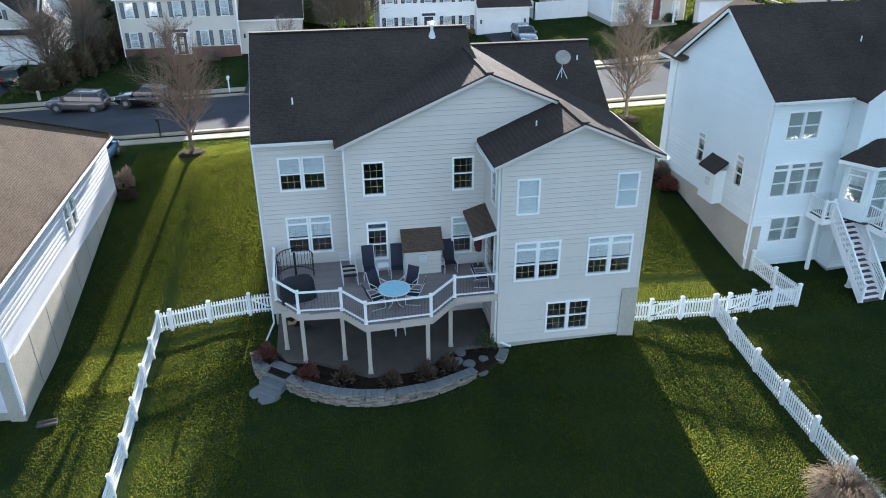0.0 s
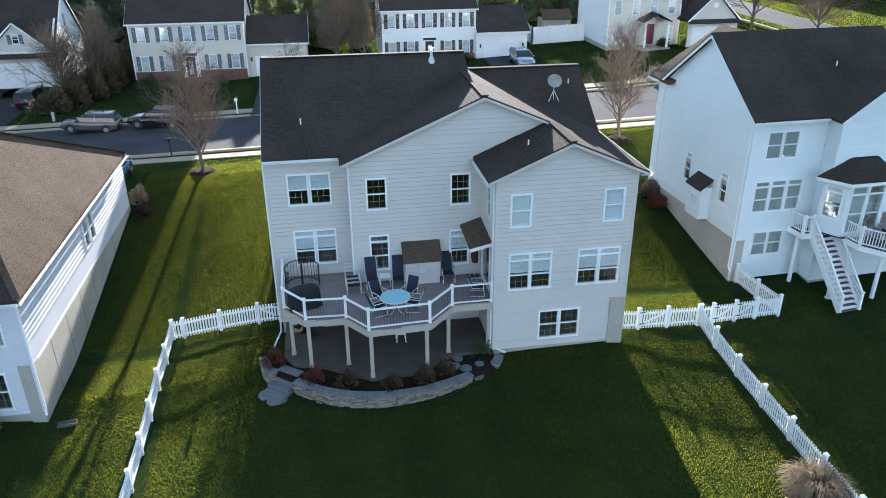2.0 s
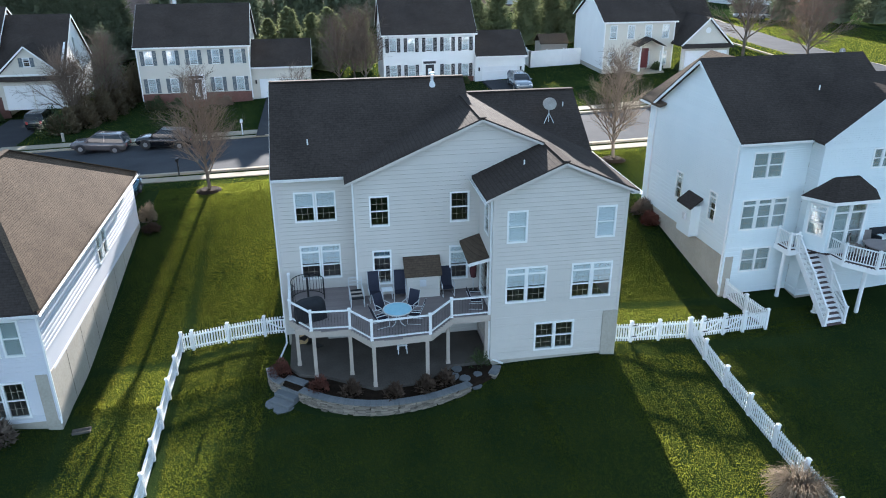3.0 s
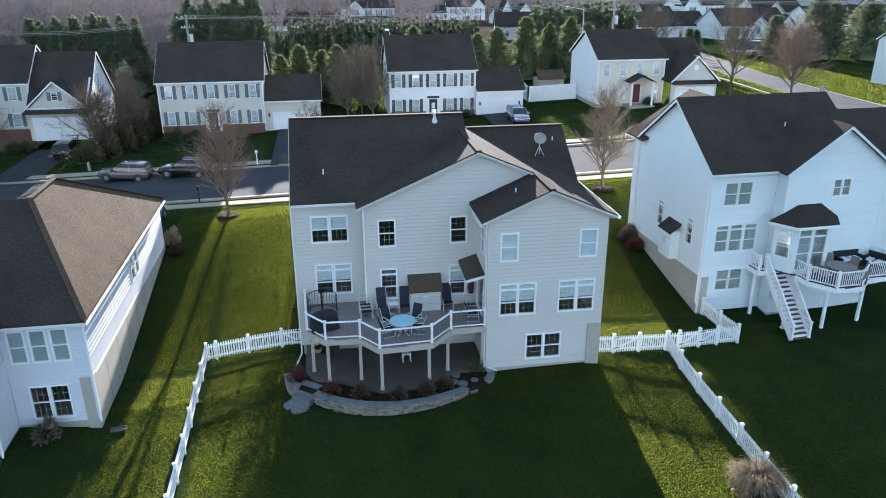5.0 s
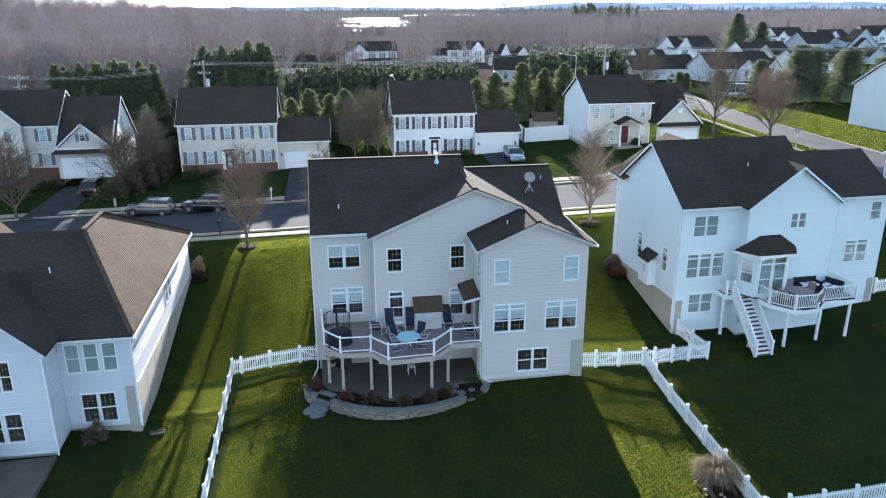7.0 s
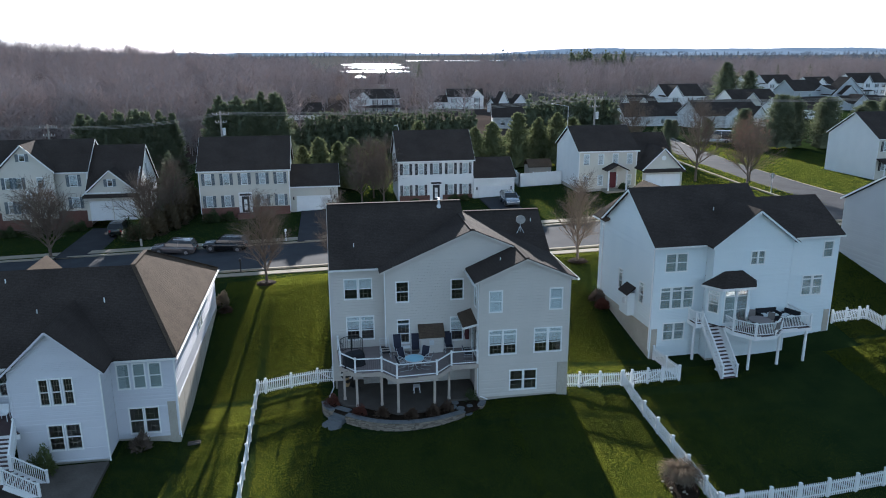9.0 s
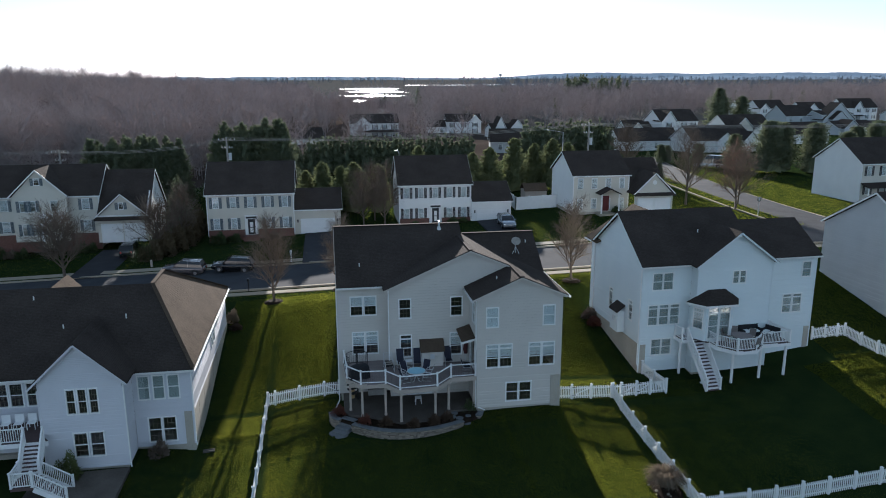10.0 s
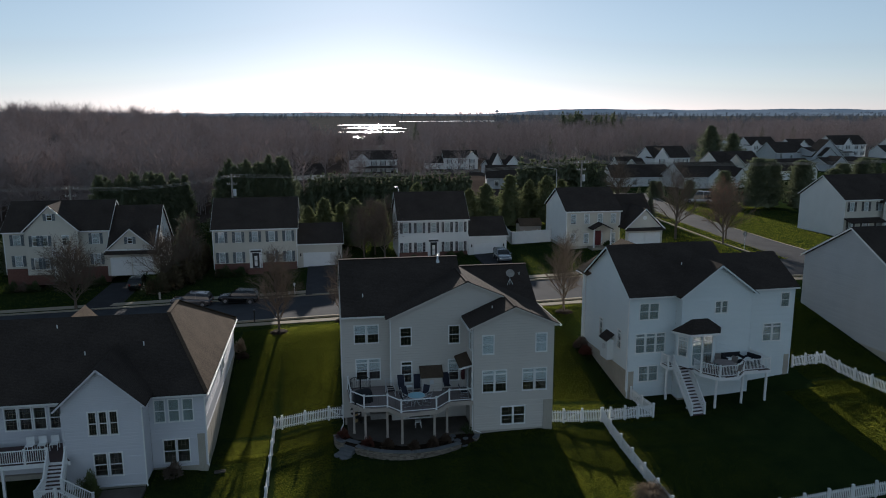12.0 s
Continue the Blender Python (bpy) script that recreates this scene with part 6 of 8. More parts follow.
def far_house(x, y, rz, wd, dp, e, r, sd, sh, n, fronts, porch):
    two = e > 4.5
    h = thing("house", pose(x, y, ground_z(x, y) - 0.2, 0, 0, rz), "distant %s-storey %s house with dark shingle roof among trees" % ("two" if two else "single", {"far_white": "white", "far_cream": "cream", "far_grey": "grey"}[sd]), "house", "distant houses")
    taken = [(a - 0.3, b + 0.3) for a, b, f, p in fronts]
    w = Wall(h, 0, 0, 0, wd, 0, e - 0.1, sd)
    for i in range(n):
        u = wd * (i + 0.5) / n - 0.55
        if any(a < u + 1.1 and u < b for a, b in taken):
            continue
        w.window(u, e - 0.5, 1.1, 1.5, "hung", 0.4, (3, 2), sh)
        if two:
            w.window(u, e - 3.2, 1.1, 1.6, "hung", 0.4, (3, 2), sh)
    w.build(simple=True)
    for px, py, a, ln in ((wd, 0, 90, dp), (0, dp, -90, dp)):
        w = Wall(h, px, py, a, ln, 0, e - 0.1, "far_white" if sd != "far_grey" else sd, 0.2, gable=(ln / 2, r - 0.2, 0, ln))
        w.build(simple=True)
    w = Wall(h, wd, dp, 180, wd, 0, e - 0.1, sd)
    w.build(simple=True)
    gable_roof(h, -0.3, wd + 0.3, -0.3, dp + 0.3, e, r, "roof_dark")
    for a, b, f, p in fronts:
        top = max(2.6, min(e, p - 0.42 * (b - a)))
        holes = [((b - a) / 2 - 0.6, top - 0.3, 1.2, 1.6, sh)]
        if two and top > 4.6:
            holes.append(((b - a) / 2 - 0.6, 2.3, 1.2, 1.6, sh))
        front_gable(h, a, b, -f, dp * 0.45, 0, top, p, sd, holes=holes)
        for xs, ang, yy in ((a, -90, 0.0), (b, 90, -f)):
            if f > 0.3:
                w = Wall(h, xs, yy, ang, f, 0, top - 0.1, sd)
                w.build(simple=True)
    if porch:
        a, b = porch
        bm = bmesh.new()
        slab(bm, [(a, -2.2, 2.6), (b, -2.2, 2.6), (b, -0.05, 3.2), (a, -0.05, 3.2)], 0.12)
        part("porch_roof", bm, M["roof_dark"], h)
        k = max(2, round((b - a) / 2.6))
        for i in range(k + 1):
            px = a + 0.15 + (b - a - 0.3) * i / k
            bm = bmesh.new()
            box(bm, px - 0.09, px + 0.09, -2.1, -1.92, 0, 2.5)
            part("porch_post", bm, M["trim"], h)
        bm = bmesh.new()
        box(bm, a, b, -2.2, -0.05, -0.4, 0.1)
        part("porch_floor", bm, M["walk"], h)
    return h


for row in FAR:
    far_house(*row)

# white board fence and shed between two houses
f = thing("privacy_fence", pose(0, 0, 0), "solid white vinyl privacy fence between two houses", "fence")
for a, b in (((17.6, 57.6), (17.9, 62)), ((17.6, 57.6), (23.6, 57.2)), ((17.9, 62), (18.2, 67))):
    bm = bmesh.new()
    beam(bm, (*a, ground_z(*a) + 0.95), (*b, ground_z(*b) + 0.95), 0.05, 1.9)
    part("panel", bm, M["vinyl"], f)
    n = max(1, round(math.hypot(b[0] - a[0], b[1] - a[1]) / 2.2))
    for i in range(n + 1):
        x, y = a[0] + (b[0] - a[0]) * i / n, a[1] + (b[1] - a[1]) * i / n
        bm = bmesh.new()
        box(bm, x - 0.07, x + 0.07, y - 0.07, y + 0.07, ground_z(x, y) - 0.2, ground_z(x, y) + 2.0)
        part("fence_post", bm, M["vinyl"], f)
s = thing("garden_shed", pose(20.2, 62, ground_z(20, 62)), "small tan wooden garden shed with brown roof", "shed")
bm = bmesh.new()
box(bm, 0, 3.4, 0, 2.6, 0, 2.0)
part("body", bm, M["tan"], s)
for p in ([(-0.15, -0.2, 2.0), (3.55, -0.2, 2.0), (3.55, 1.3, 3.0), (-0.15, 1.3, 3.0)], [(3.55, 2.8, 2.0), (-0.15, 2.8, 2.0), (-0.15, 1.3, 3.0), (3.55, 1.3, 3.0)]):
    bm = bmesh.new()
    slab(bm, p, 0.08)
    part("roof", bm, M["roof_brown_or_sunlit"], s)


# ---- vehicles ----
def car_paint(name, c, rough=0.25):
    m = mat(name, c, rough, 0.3)
    m.node_tree.nodes["Principled BSDF"].inputs["Coat Weight"].default_value = 0.6
    return m


def car(m, paint, label, length=4.6, width=1.82, height=1.65, pickup=False, category="car"):
    """A car along +x with its nose at +x: lofted body, glazed cabin, four wheels."""
    c = thing("pickup_truck" if pickup else "car", m, label, category)
    L, W = length / 2, width / 2
    # lower body, lofted from tail to nose
    bonnet = 0.98 if not pickup else 1.06
    secs = [(-L, 0.46, 0.92, 0.84), (-L + 0.07, 0.36, 0.99, 0.92), (-L + 0.3, 0.28, 1.02, 0.97), (-L * 0.4, 0.25, 1.02, 1.0), (0, 0.24, 1.0, 1.0), (L * 0.4, 0.25, bonnet, 1.0), (L * 0.7, 0.26, bonnet - 0.05, 0.98), (L - 0.22, 0.29, bonnet - 0.13, 0.94), (L - 0.06, 0.34, bonnet - 0.22, 0.88), (L, 0.44, bonnet - 0.32, 0.80)]
    shape = ((-0.86, 0.0), (-0.96, 0.08), (-1.0, 0.35), (-1.0, 0.62), (-0.96, 0.88), (-0.84, 0.98), (-0.4, 1.02), (0.4, 1.02), (0.84, 0.98), (0.96, 0.88), (1.0, 0.62), (1.0, 0.35), (0.96, 0.08), (0.86, 0.0))
    bm = bmesh.new()
    rows = [[bm.verts.new((x, W * k * y, z0 + (z1 - z0) * z)) for y, z in shape] for x, z0, z1, k in secs]
    for a, b in zip(rows, rows[1:]):
        for i in range(len(shape)):
            j = (i + 1) % len(shape)
            bm.faces.new((a[i], a[j], b[j], b[i]))
    bm.faces.new(rows[0])
    bm.faces.new(rows[-1][::-1])
    part("body", bm, paint, c, "", None, True)
    # glazed cabin tapering to a crowned roof
    cab = [(-L + 0.10, -L + 0.48), (L * 0.46, L * 0.10)] if not pickup else [(-0.45, -0.3), (L * 0.56, L * 0.26)]
    lo = [(cab[0][0], -W * 0.93), (cab[1][0], -W * 0.93), (cab[1][0], W * 0.93), (cab[0][0], W * 0.93)]
    hi = [(cab[0][1], -W * 0.76), (cab[1][1], -W * 0.76), (cab[1][1], W * 0.76), (cab[0][1], W * 0.76)]
    bm = bmesh.new()
    rows = []
    for f, z in ((0, 0.97), (0.45, 0.97 + 0.52 * (height - 1.02)), (1.0, height - 0.05)):
        e = f * f * 0.6 + f * 0.4
        rows.append([bm.verts.new((p[0] + (q[0] - p[0]) * f, p[1] + (q[1] - p[1]) * e, z)) for p, q in zip(lo, hi)])
    for a, b in zip(rows, rows[1:]):
        for i in range(4):
            j = (i + 1) % 4
            bm.faces.new((a[i], a[j], b[j], b[i]))
    bm.faces.new(rows[-1])
    part("window_glass", bm, M["car_glass"], c)
    bm = bmesh.new()
    x0, x1 = cab[0][1] - 0.06, cab[1][1] + 0.04
    rows = []
    for f in (0, 0.12, 0.5, 0.88, 1):
        drop = 0.09 * (2 * f - 1) ** 4
        rows.append([bm.verts.new((x0 + (x1 - x0) * f, W * 0.79 * y * (0.94 if f in (0, 1) else 1), height - 0.07 * abs(y) ** 3 - drop + z)) for y, z in ((-1, -0.05), (-1, 0), (-0.6, 0), (0, 0), (0.6, 0), (1, 0), (1, -0.05))])
    for a, b in zip(rows, rows[1:]):
        for i in range(7):
            j = (i + 1) % 7
            bm.faces.new((a[i], a[j], b[j], b[i]))
    bm.faces.new(rows[0])
    bm.faces.new(rows[-1][::-1])
    part("roof_panel", bm, paint, c, "", None, True)
    if pickup:
        bm = bmesh.new()
        box(bm, -L + 0.12, -0.5, -W * 0.82, W * 0.82, 0.98, 1.045)
        part("bed_liner", bm, M["rubber"], c)
    for s in (-1, 1):
        for x in (-L * 0.6, L * 0.62):
            bm = bmesh.new()
            tube(bm, (x, s * (W - 0.15), 0.38), (x, s * (W + 0.004), 0.38), 0.41, 0.41, 20)
            part("wheel_arch", bm, M["rubber"], c)
    for s in (-1, 1):
        for (x0, x1) in ((lo[0][0], hi[0][0]), (lo[1][0], hi[1][0]), ((lo[0][0] + lo[1][0]) / 2,) * 2):
            bm = bmesh.new()
            beam(bm, (x0, s * W * 0.925, 0.95), (x0 + (x1 - x0) * 0.45, s * W * 0.87, 0.97 + 0.52 * (height - 1.02)), 0.075, 0.05)
            beam(bm, (x0 + (x1 - x0) * 0.45, s * W * 0.87, 0.97 + 0.52 * (height - 1.02)), (x1, s * W * 0.765, height - 0.05), 0.075, 0.05)
            part("pillar", bm, paint, c)
        bm = bmesh.new()
        box(bm, L * 0.34, L * 0.42, s * W * 0.95 - 0.0, s * W * 0.95 + s * 0.2, 0.98, 1.1) if s > 0 else box(bm, L * 0.34, L * 0.42, s * W * 0.95 - 0.2, s * W * 0.95, 0.98, 1.1)
        part("wing_mirror", bm, paint, c)
        bm = bmesh.new()
        box(bm, L - 0.14, L - 0.02, s * W * 0.7 - 0.18, s * W * 0.7 + 0.14, 0.62, 0.74)
        part("headlight", bm, M["blind"], c)
        bm = bmesh.new()
        box(bm, -L - 0.01, -L + 0.1, s * W * 0.68 - 0.1, s * W * 0.68 + 0.1, 0.66, 0.92)
        part("tail_light", bm, M["tail"], c)
        for x in (-L * 0.6, L * 0.62):
            bm = bmesh.new()
            tube(bm, (x, s * (W - 0.2), 0.34), (x, s * (W + 0.01), 0.34), 0.34, 0.34, 20)
            t = part("tyre", bm, M["rubber"], c)
            bm = bmesh.new()
            tube(bm, (x, s * (W - 0.05), 0.34), (x, s * (W + 0.025), 0.34), 0.19, 0.19, 14)
            part("rim", bm, M["rim"], t)
    bm = bmesh.new()
    box(bm, -L + 0.3, L - 0.3, -W * 0.8, W * 0.8, 0.2, 0.34)
    part("underbody", bm, M["rubber"], c)
    return c


M["car_glass"] = mat("tinted_car_glass", (0.012, 0.014, 0.017), 0.05)
M["rim"] = mat("grey_alloy", (0.22, 0.22, 0.23), 0.4, 0.5)
M["tail"] = mat("red_tail_light", (0.3, 0.015, 0.012), 0.3)
M["rubber"] = mat("tyre_rubber", (0.02, 0.02, 0.021), 0.85)


def road_z(x, y):
    return ground_z(x, y) + 0.06
car(pose(-25.8, 37.0, road_z(-25.8, 37.0), 0, -3, 175), car_paint("bronze_grey_paint", (0.11, 0.098, 0.10)), "bronze-grey compact SUV parked at the far kerb")
car(pose(-20.4, 36.4, road_z(-20.4, 36.4), 0, -3, 175), car_paint("black_paint", (0.012, 0.012, 0.014)), "black compact SUV parked at the far kerb")
car(pose(-34.6, 49.5, road_z(-34.6, 49.5) + 0.02, 0, 0, 92), car_paint("dark_green_paint", (0.03, 0.035, 0.035)), "dark older SUV parked on the driveway before the garage")
car(pose(13.6, 47.0, road_z(13.6, 47) + 0.02, 0, 0, -92), car_paint("silver_blue_paint", (0.2, 0.22, 0.25)), "silver-grey sedan parked on the driveway before the garage", 4.8, 1.85, 1.5)
car(pose(-20.9, 22.9, road_z(-20.9, 22.9) + 0.02, 0, -2, 86), car_paint("light_blue_paint", (0.10, 0.22, 0.34)), "light-blue hatchback parked on the bungalow driveway", 4.1, 1.75, 1.5)
car(pose(72.0, 102.0, road_z(72.0, 102.0), 0, 0, 152), car_paint("white_bus_paint", (0.62, 0.62, 0.62)), "white shuttle van parked along the side street", 6.4, 2.1, 2.7)
for x, y in ((168, 232), (172, 236), (250, 250)):
    car(pose(x, y, ground_z(x, y), 0, 0, 160), car_paint("white_paint", (0.7, 0.7, 0.7)), "distant white van parked before a house", 5.0, 1.9, 2.0)


# ---- street furniture and poles ----
def mailbox(x, y, m="black", label="black mailbox on a post beside the kerb"):
    b = thing("mailbox", pose(x, y, ground_z(x, y)), label, "mailbox")
    bm = bmesh.new()
    box(bm, -0.05, 0.05, -0.05, 0.05, 0, 1.1)
    part("post", bm, M[m], b)
    bm = bmesh.new()
    box(bm, -0.11, 0.11, -0.26, 0.26, 1.08, 1.34)
    bmesh.ops.bevel(bm, geom=bm.edges[:], offset=0.04, segments=2, affect="EDGES")
    part("box", bm, M[m], b)


mailbox(-17.9, 27.6)
mailbox(-14.1, 38.3, "vinyl", "white mailbox on a post beside the far kerb")
p = thing("marker_post", pose(-30.4, 42.0, ground_z(-30.4, 42.0)), "short pale plastic utility marker post on the lawn", "marker post")
bm = bmesh.new()
tube(bm, (0, 0, 0), (0, 0, 0.75), 0.13, 0.13, 12)
tube(bm, (0, 0, 0.75), (0, 0, 0.82), 0.14, 0.06, 12)
part("post", bm, M["tan"], p)


def utility_pole(x, y, h, label):
    p = thing("utility_pole", pose(x, y, ground_z(x, y)), label, "utility pole", "utility poles")
    bm = bmesh.new()
    tube(bm, (0, 0, -0.5), (0, 0, h), 0.2, 0.13, 10)
    part("pole", bm, M["pole"], p)
    for z, l in ((h - 0.5, 1.25), (h - 1.7, 0.8)):
        bm = bmesh.new()
        beam(bm, (-l, 0.18, z), (l, 0.18, z), 0.1, 0.12)
        part("crossarm", bm, M["pole"], p)
        for k in (-1, -0.45, 0.45, 1):
            bm = bmesh.new()
            tube(bm, (k * l * 0.95, 0.18, z + 0.06), (k * l * 0.95, 0.18, z + 0.3), 0.05, 0.035, 6)
            part("insulator", bm, M["alu"], p)
    bm = bmesh.new()
    tube(bm, (0.4, 0, h - 3.6), (0.4, 0, h - 2.5), 0.25, 0.25, 10)
    part("transformer", bm, M["alu"], p)


POLES = [(-50, 74.8, 11.9), (-25.0, 74, 12.2), (32.9, 70, 11.0)]
for x, y, h in POLES:
    utility_pole(x, y, h, "grey wooden utility pole with crossarms and wires")
cable = thing("power_lines", pose(0, 0, 0), "thin dark power lines strung between utility poles", "power line")
line = [(-110, 76, 12.5)] + [(x, y + 0.18, ground_z(x, y) + h - 0.3) for x, y, h in POLES] + [(110, 66, 15)]
for k in (-1.1, 0.0, 1.1):
    for a, b in zip(line, line[1:]):
        bm = bmesh.new()
        n = 14
        pts = [(a[0] + (b[0] - a[0]) * i / n, a[1] + (b[1] - a[1]) * i / n + k * 0.3, a[2] + (b[2] - a[2]) * i / n - 4 * 0.9 * (i / n) * (1 - i / n) + k * 0.15) for i in range(n + 1)]
        for p, q in zip(pts, pts[1:]):
            tube(bm, p, q, 0.026, 0.026, 4, False)
        bmesh.ops.remove_doubles(bm, verts=bm.verts[:], dist=0.002)
        part("wire", bm, M["pole"], cable)
for x, y, h, arm in ((1.0, 62.5, 9.0, 0.2), (29.2, 72, 9.5, 2.4)):
    l = thing("street_lamp", pose(x, y, ground_z(x, y)), "tall grey street lamp on a slim pole", "street lamp", "street lamps")
    bm = bmesh.new()
    tube(bm, (0, 0, 0), (0, 0, h), 0.09, 0.05, 8)
    part("pole", bm, M["alu"], l)
    bm = bmesh.new()
    tube(bm, (0, 0, h), (-arm, 0, h + 0.4), 0.04, 0.03, 6)
    part("arm", bm, M["alu"], l)
    bm = bmesh.new()
    box(bm, -arm - 0.4, -arm + 0.05, -0.11, 0.11, h + 0.36, h + 0.45)
    part("lamp_head", bm, M["alu"], l)
s = thing("stop_sign", pose(46.5, 42.0, ground_z(46.5, 42)), "back of an octagonal road sign on a thin post", "road sign")
bm = bmesh.new()
tube(bm, (0, 0, 0), (0, 0, 2.6), 0.04, 0.04, 6)
part("post", bm, M["alu"], s)
bm = bmesh.new()
tube(bm, (0, -0.02, 2.4), (0, 0.02, 2.4), 0.36, 0.36, 8)
part("sign_plate", bm, M["pole"], s)


# ---- trees and shrubs ----
def branch_tubes(rnd, height, spread, levels, trunk_r, upright=0.5, first=0.22, kids=(7, 4, 4), twig_r=0.006):
    """Verts and faces of a bare tree: a tapered trunk and three orders of limbs."""
    V, F = [], []

    def seg(a, b, ra, rb, n):
        d = (b - a).normalized()
        s = d.cross(Vector((0.3, 0.2, 1)))
        s.normalize()
        u = s.cross(d)
        k = len(V)
        for p, r in ((a, ra), (b, rb)):
            for i in range(n):
                c = 2 * math.pi * i / n
                V.append(tuple(p + (s * math.cos(c) + u * math.sin(c)) * r))
        for i in range(n):
            j = (i + 1) % n
            F.append((k + i, k + j, k + n + j, k + n + i))

    def grow(p, d, ln, r, level):
        n = 7 if level == 0 else (4 if level == 1 else 3)
        steps = (5, 4, 3, 2)[min(level, 3)]
        pts = [p]
        q, dd = p.copy(), d.copy()
        for i in range(steps):
            wob = 0.06 if level == 0 else 0.16
            dd = (dd + Vector((rnd.uniform(-wob, wob), rnd.uniform(-wob, wob), rnd.uniform(-wob, wob) + 0.10 * upright * (level > 0)))).normalized()
            q = q + dd * ln / steps
            pts.append(q)
        end = 0.25 if level == 0 else 0.3
        rad = [max(twig_r, r * (1 - (1 - end) * i / steps)) for i in range(steps + 1)]
        for i in range(steps):
            seg(pts[i], pts[i + 1], rad[i], rad[i + 1], n)
        if level >= levels:
            return
        cnt = kids[min(level, len(kids) - 1)]
        for k in range(cnt):
            t = first + (1 - first) * (k + rnd.random() * 0.8) / cnt if level == 0 else 0.2 + 0.8 * (k + rnd.random()) / cnt
            t = min(0.999, t)
            i = int(t * steps)
            a = pts[i].lerp(pts[i + 1], t * steps - i)
            az = k * 2.399 + rnd.uniform(-0.4, 0.4) if level == 0 else rnd.uniform(0, 6.283)
            tang = dd if level else Vector((0, 0, 1))
            side = tang.orthogonal().normalized()
            side.rotate(Matrix.Rotation(az, 3, tang))
            ang = (1.0 - 0.45 * t if level == 0 else 0.75) * (1.15 - 0.55 * upright)
            nd = (tang * math.cos(ang) + side * math.sin(ang)).normalized()
            l2 = spread * (1.05 - 0.6 * t) * rnd.uniform(0.75, 1.15) if level == 0 else ln * rnd.uniform(0.38, 0.6)
            grow(a, nd, l2, rad[i] * 0.55, level + 1)

    grow(Vector((0, 0, 0)), Vector((0, 0, 1)), height, trunk_r, 0)
    return V, F


def tree_meshes(seed, height, spread, trunk_r, upright, first, kids, levels=3, twig_r=0.006):
    rnd = random.Random(seed)
    V, F = branch_tubes(rnd, height, spread, levels, trunk_r, upright, first, kids, twig_r)
    trunk = [f for f in F if len(f) == 4 and max(f) < 5 * 14]
    crown = [f for f in F if max(f) >= 5 * 14]
    out = []
    for faces, name, m in ((trunk, "trunk", "bark"), (crown, "crown", "twig")):
        me = bpy.data.meshes.new(name)
        used = sorted({i for f in faces for i in f})
        back = {o: i for i, o in enumerate(used)}
        me.from_pydata([V[i] for i in used], [], [tuple(back[i] for i in f) for f in faces])
        me.materials.append(M[m])
        out.append(me)
    return out


def bare_tree(meshes, x, y, s=1.0, rz=0.0, label="bare deciduous street tree with many fine twigs", group="bare trees", mulch=False):
    z = ground_z(x, y)
    t = thing("tree", pose(x, y, z - 0.05, 0, 0, rz) @ Matrix.Scale(s, 4), label, "tree", group)
    put("trunk", meshes[0], t)
    put("crown", meshes[1], t)["kind"] = "stuff"
    if mulch:
        bm = bmesh.new()
        tube(bm, (0, 0, 0), (0, 0, 0.16), 0.95, 0.6, 18)
        o = part("mulch_ring", bm, M["mulch"], None, "", pose(x, y, z))
        tagged(o, "dark mulch ring round a tree trunk", "mulch")
    return t


PEAR = tree_meshes(3, 7.0, 3.5, 0.13, 0.62, 0.15, (32, 11, 9), twig_r=0.0045)
PEAR2 = tree_meshes(8, 6.8, 3.4, 0.13, 0.6, 0.15, (32, 11, 9), twig_r=0.0045)
MAPLE = tree_meshes(5, 8.6, 5.8, 0.2, 0.36, 0.2, (24, 11, 9), twig_r=0.007)
ROUND = tree_meshes(12, 5.2, 4.0, 0.16, 0.55, 0.14, (30, 12, 9), twig_r=0.008)
bare_tree(PEAR, -15.07, 23.0, 1.0, 0, mulch=True)
bare_tree(PEAR2, 13.75, 20.95, 1.0, 70, mulch=True)
bare_tree(PEAR2, -8.6, 25.0, 0.92, 150, mulch=True)
bare_tree(ROUND, -39.5, 40.3, 1.15, 20)
bare_tree(ROUND, -31.0, 48.5, 1.0, 80)
bare_tree(PEAR, -28.8, 52.5, 1.0, 200)
bare_tree(PEAR, -4.8, 55, 0.95, 40)
bare_tree(PEAR2, -1.9, 54, 1.1, 110)
bare_tree(PEAR, -3.0, 58.5, 1.0, 10)
bare_tree(MAPLE, 41.2, 51.7, 1.0, 0)
oak = bare_tree(MAPLE, 46.5, 47.5, 0.85, 120, "young oak holding withered brown leaves beside the side street")
rnd = random.Random(52)
V, F = [], []
for v in MAPLE[1].vertices:
    if rnd.random() < 0.028 and v.co.z > 2.0:
        for k in range(2):
            c = v.co + Vector((rnd.uniform(-0.2, 0.2), rnd.uniform(-0.2, 0.2), rnd.uniform(-0.2, 0.1)))
            d = Vector((rnd.gauss(0, 1), rnd.gauss(0, 1), rnd.gauss(0, 1))).normalized() * rnd.uniform(0.07, 0.13)
            e = d.orthogonal().normalized() * 0.05
            i = len(V)
            V += [tuple(c - e), tuple(c + e), tuple(c + d)]
            F.append((i, i + 1, i + 2))
leaves = raw("withered_leaves", V, F, thin_leaf(mottled("withered_leaf", (0.17, 0.10, 0.075), (0.27, 0.17, 0.13), 3, 30, 0.9, 0.1, 0.01, 0.0), 0.4), oak)
leaves["kind"] = "stuff"
bare_tree(MAPLE, 49.5, 52, 0.7, 220)
bare_tree(MAPLE, 44, 80, 0.9, 60)
bare_tree(ROUND, -62, 44, 1.3, 60)
bare_tree(MAPLE, -64, 60, 1.0, 160)


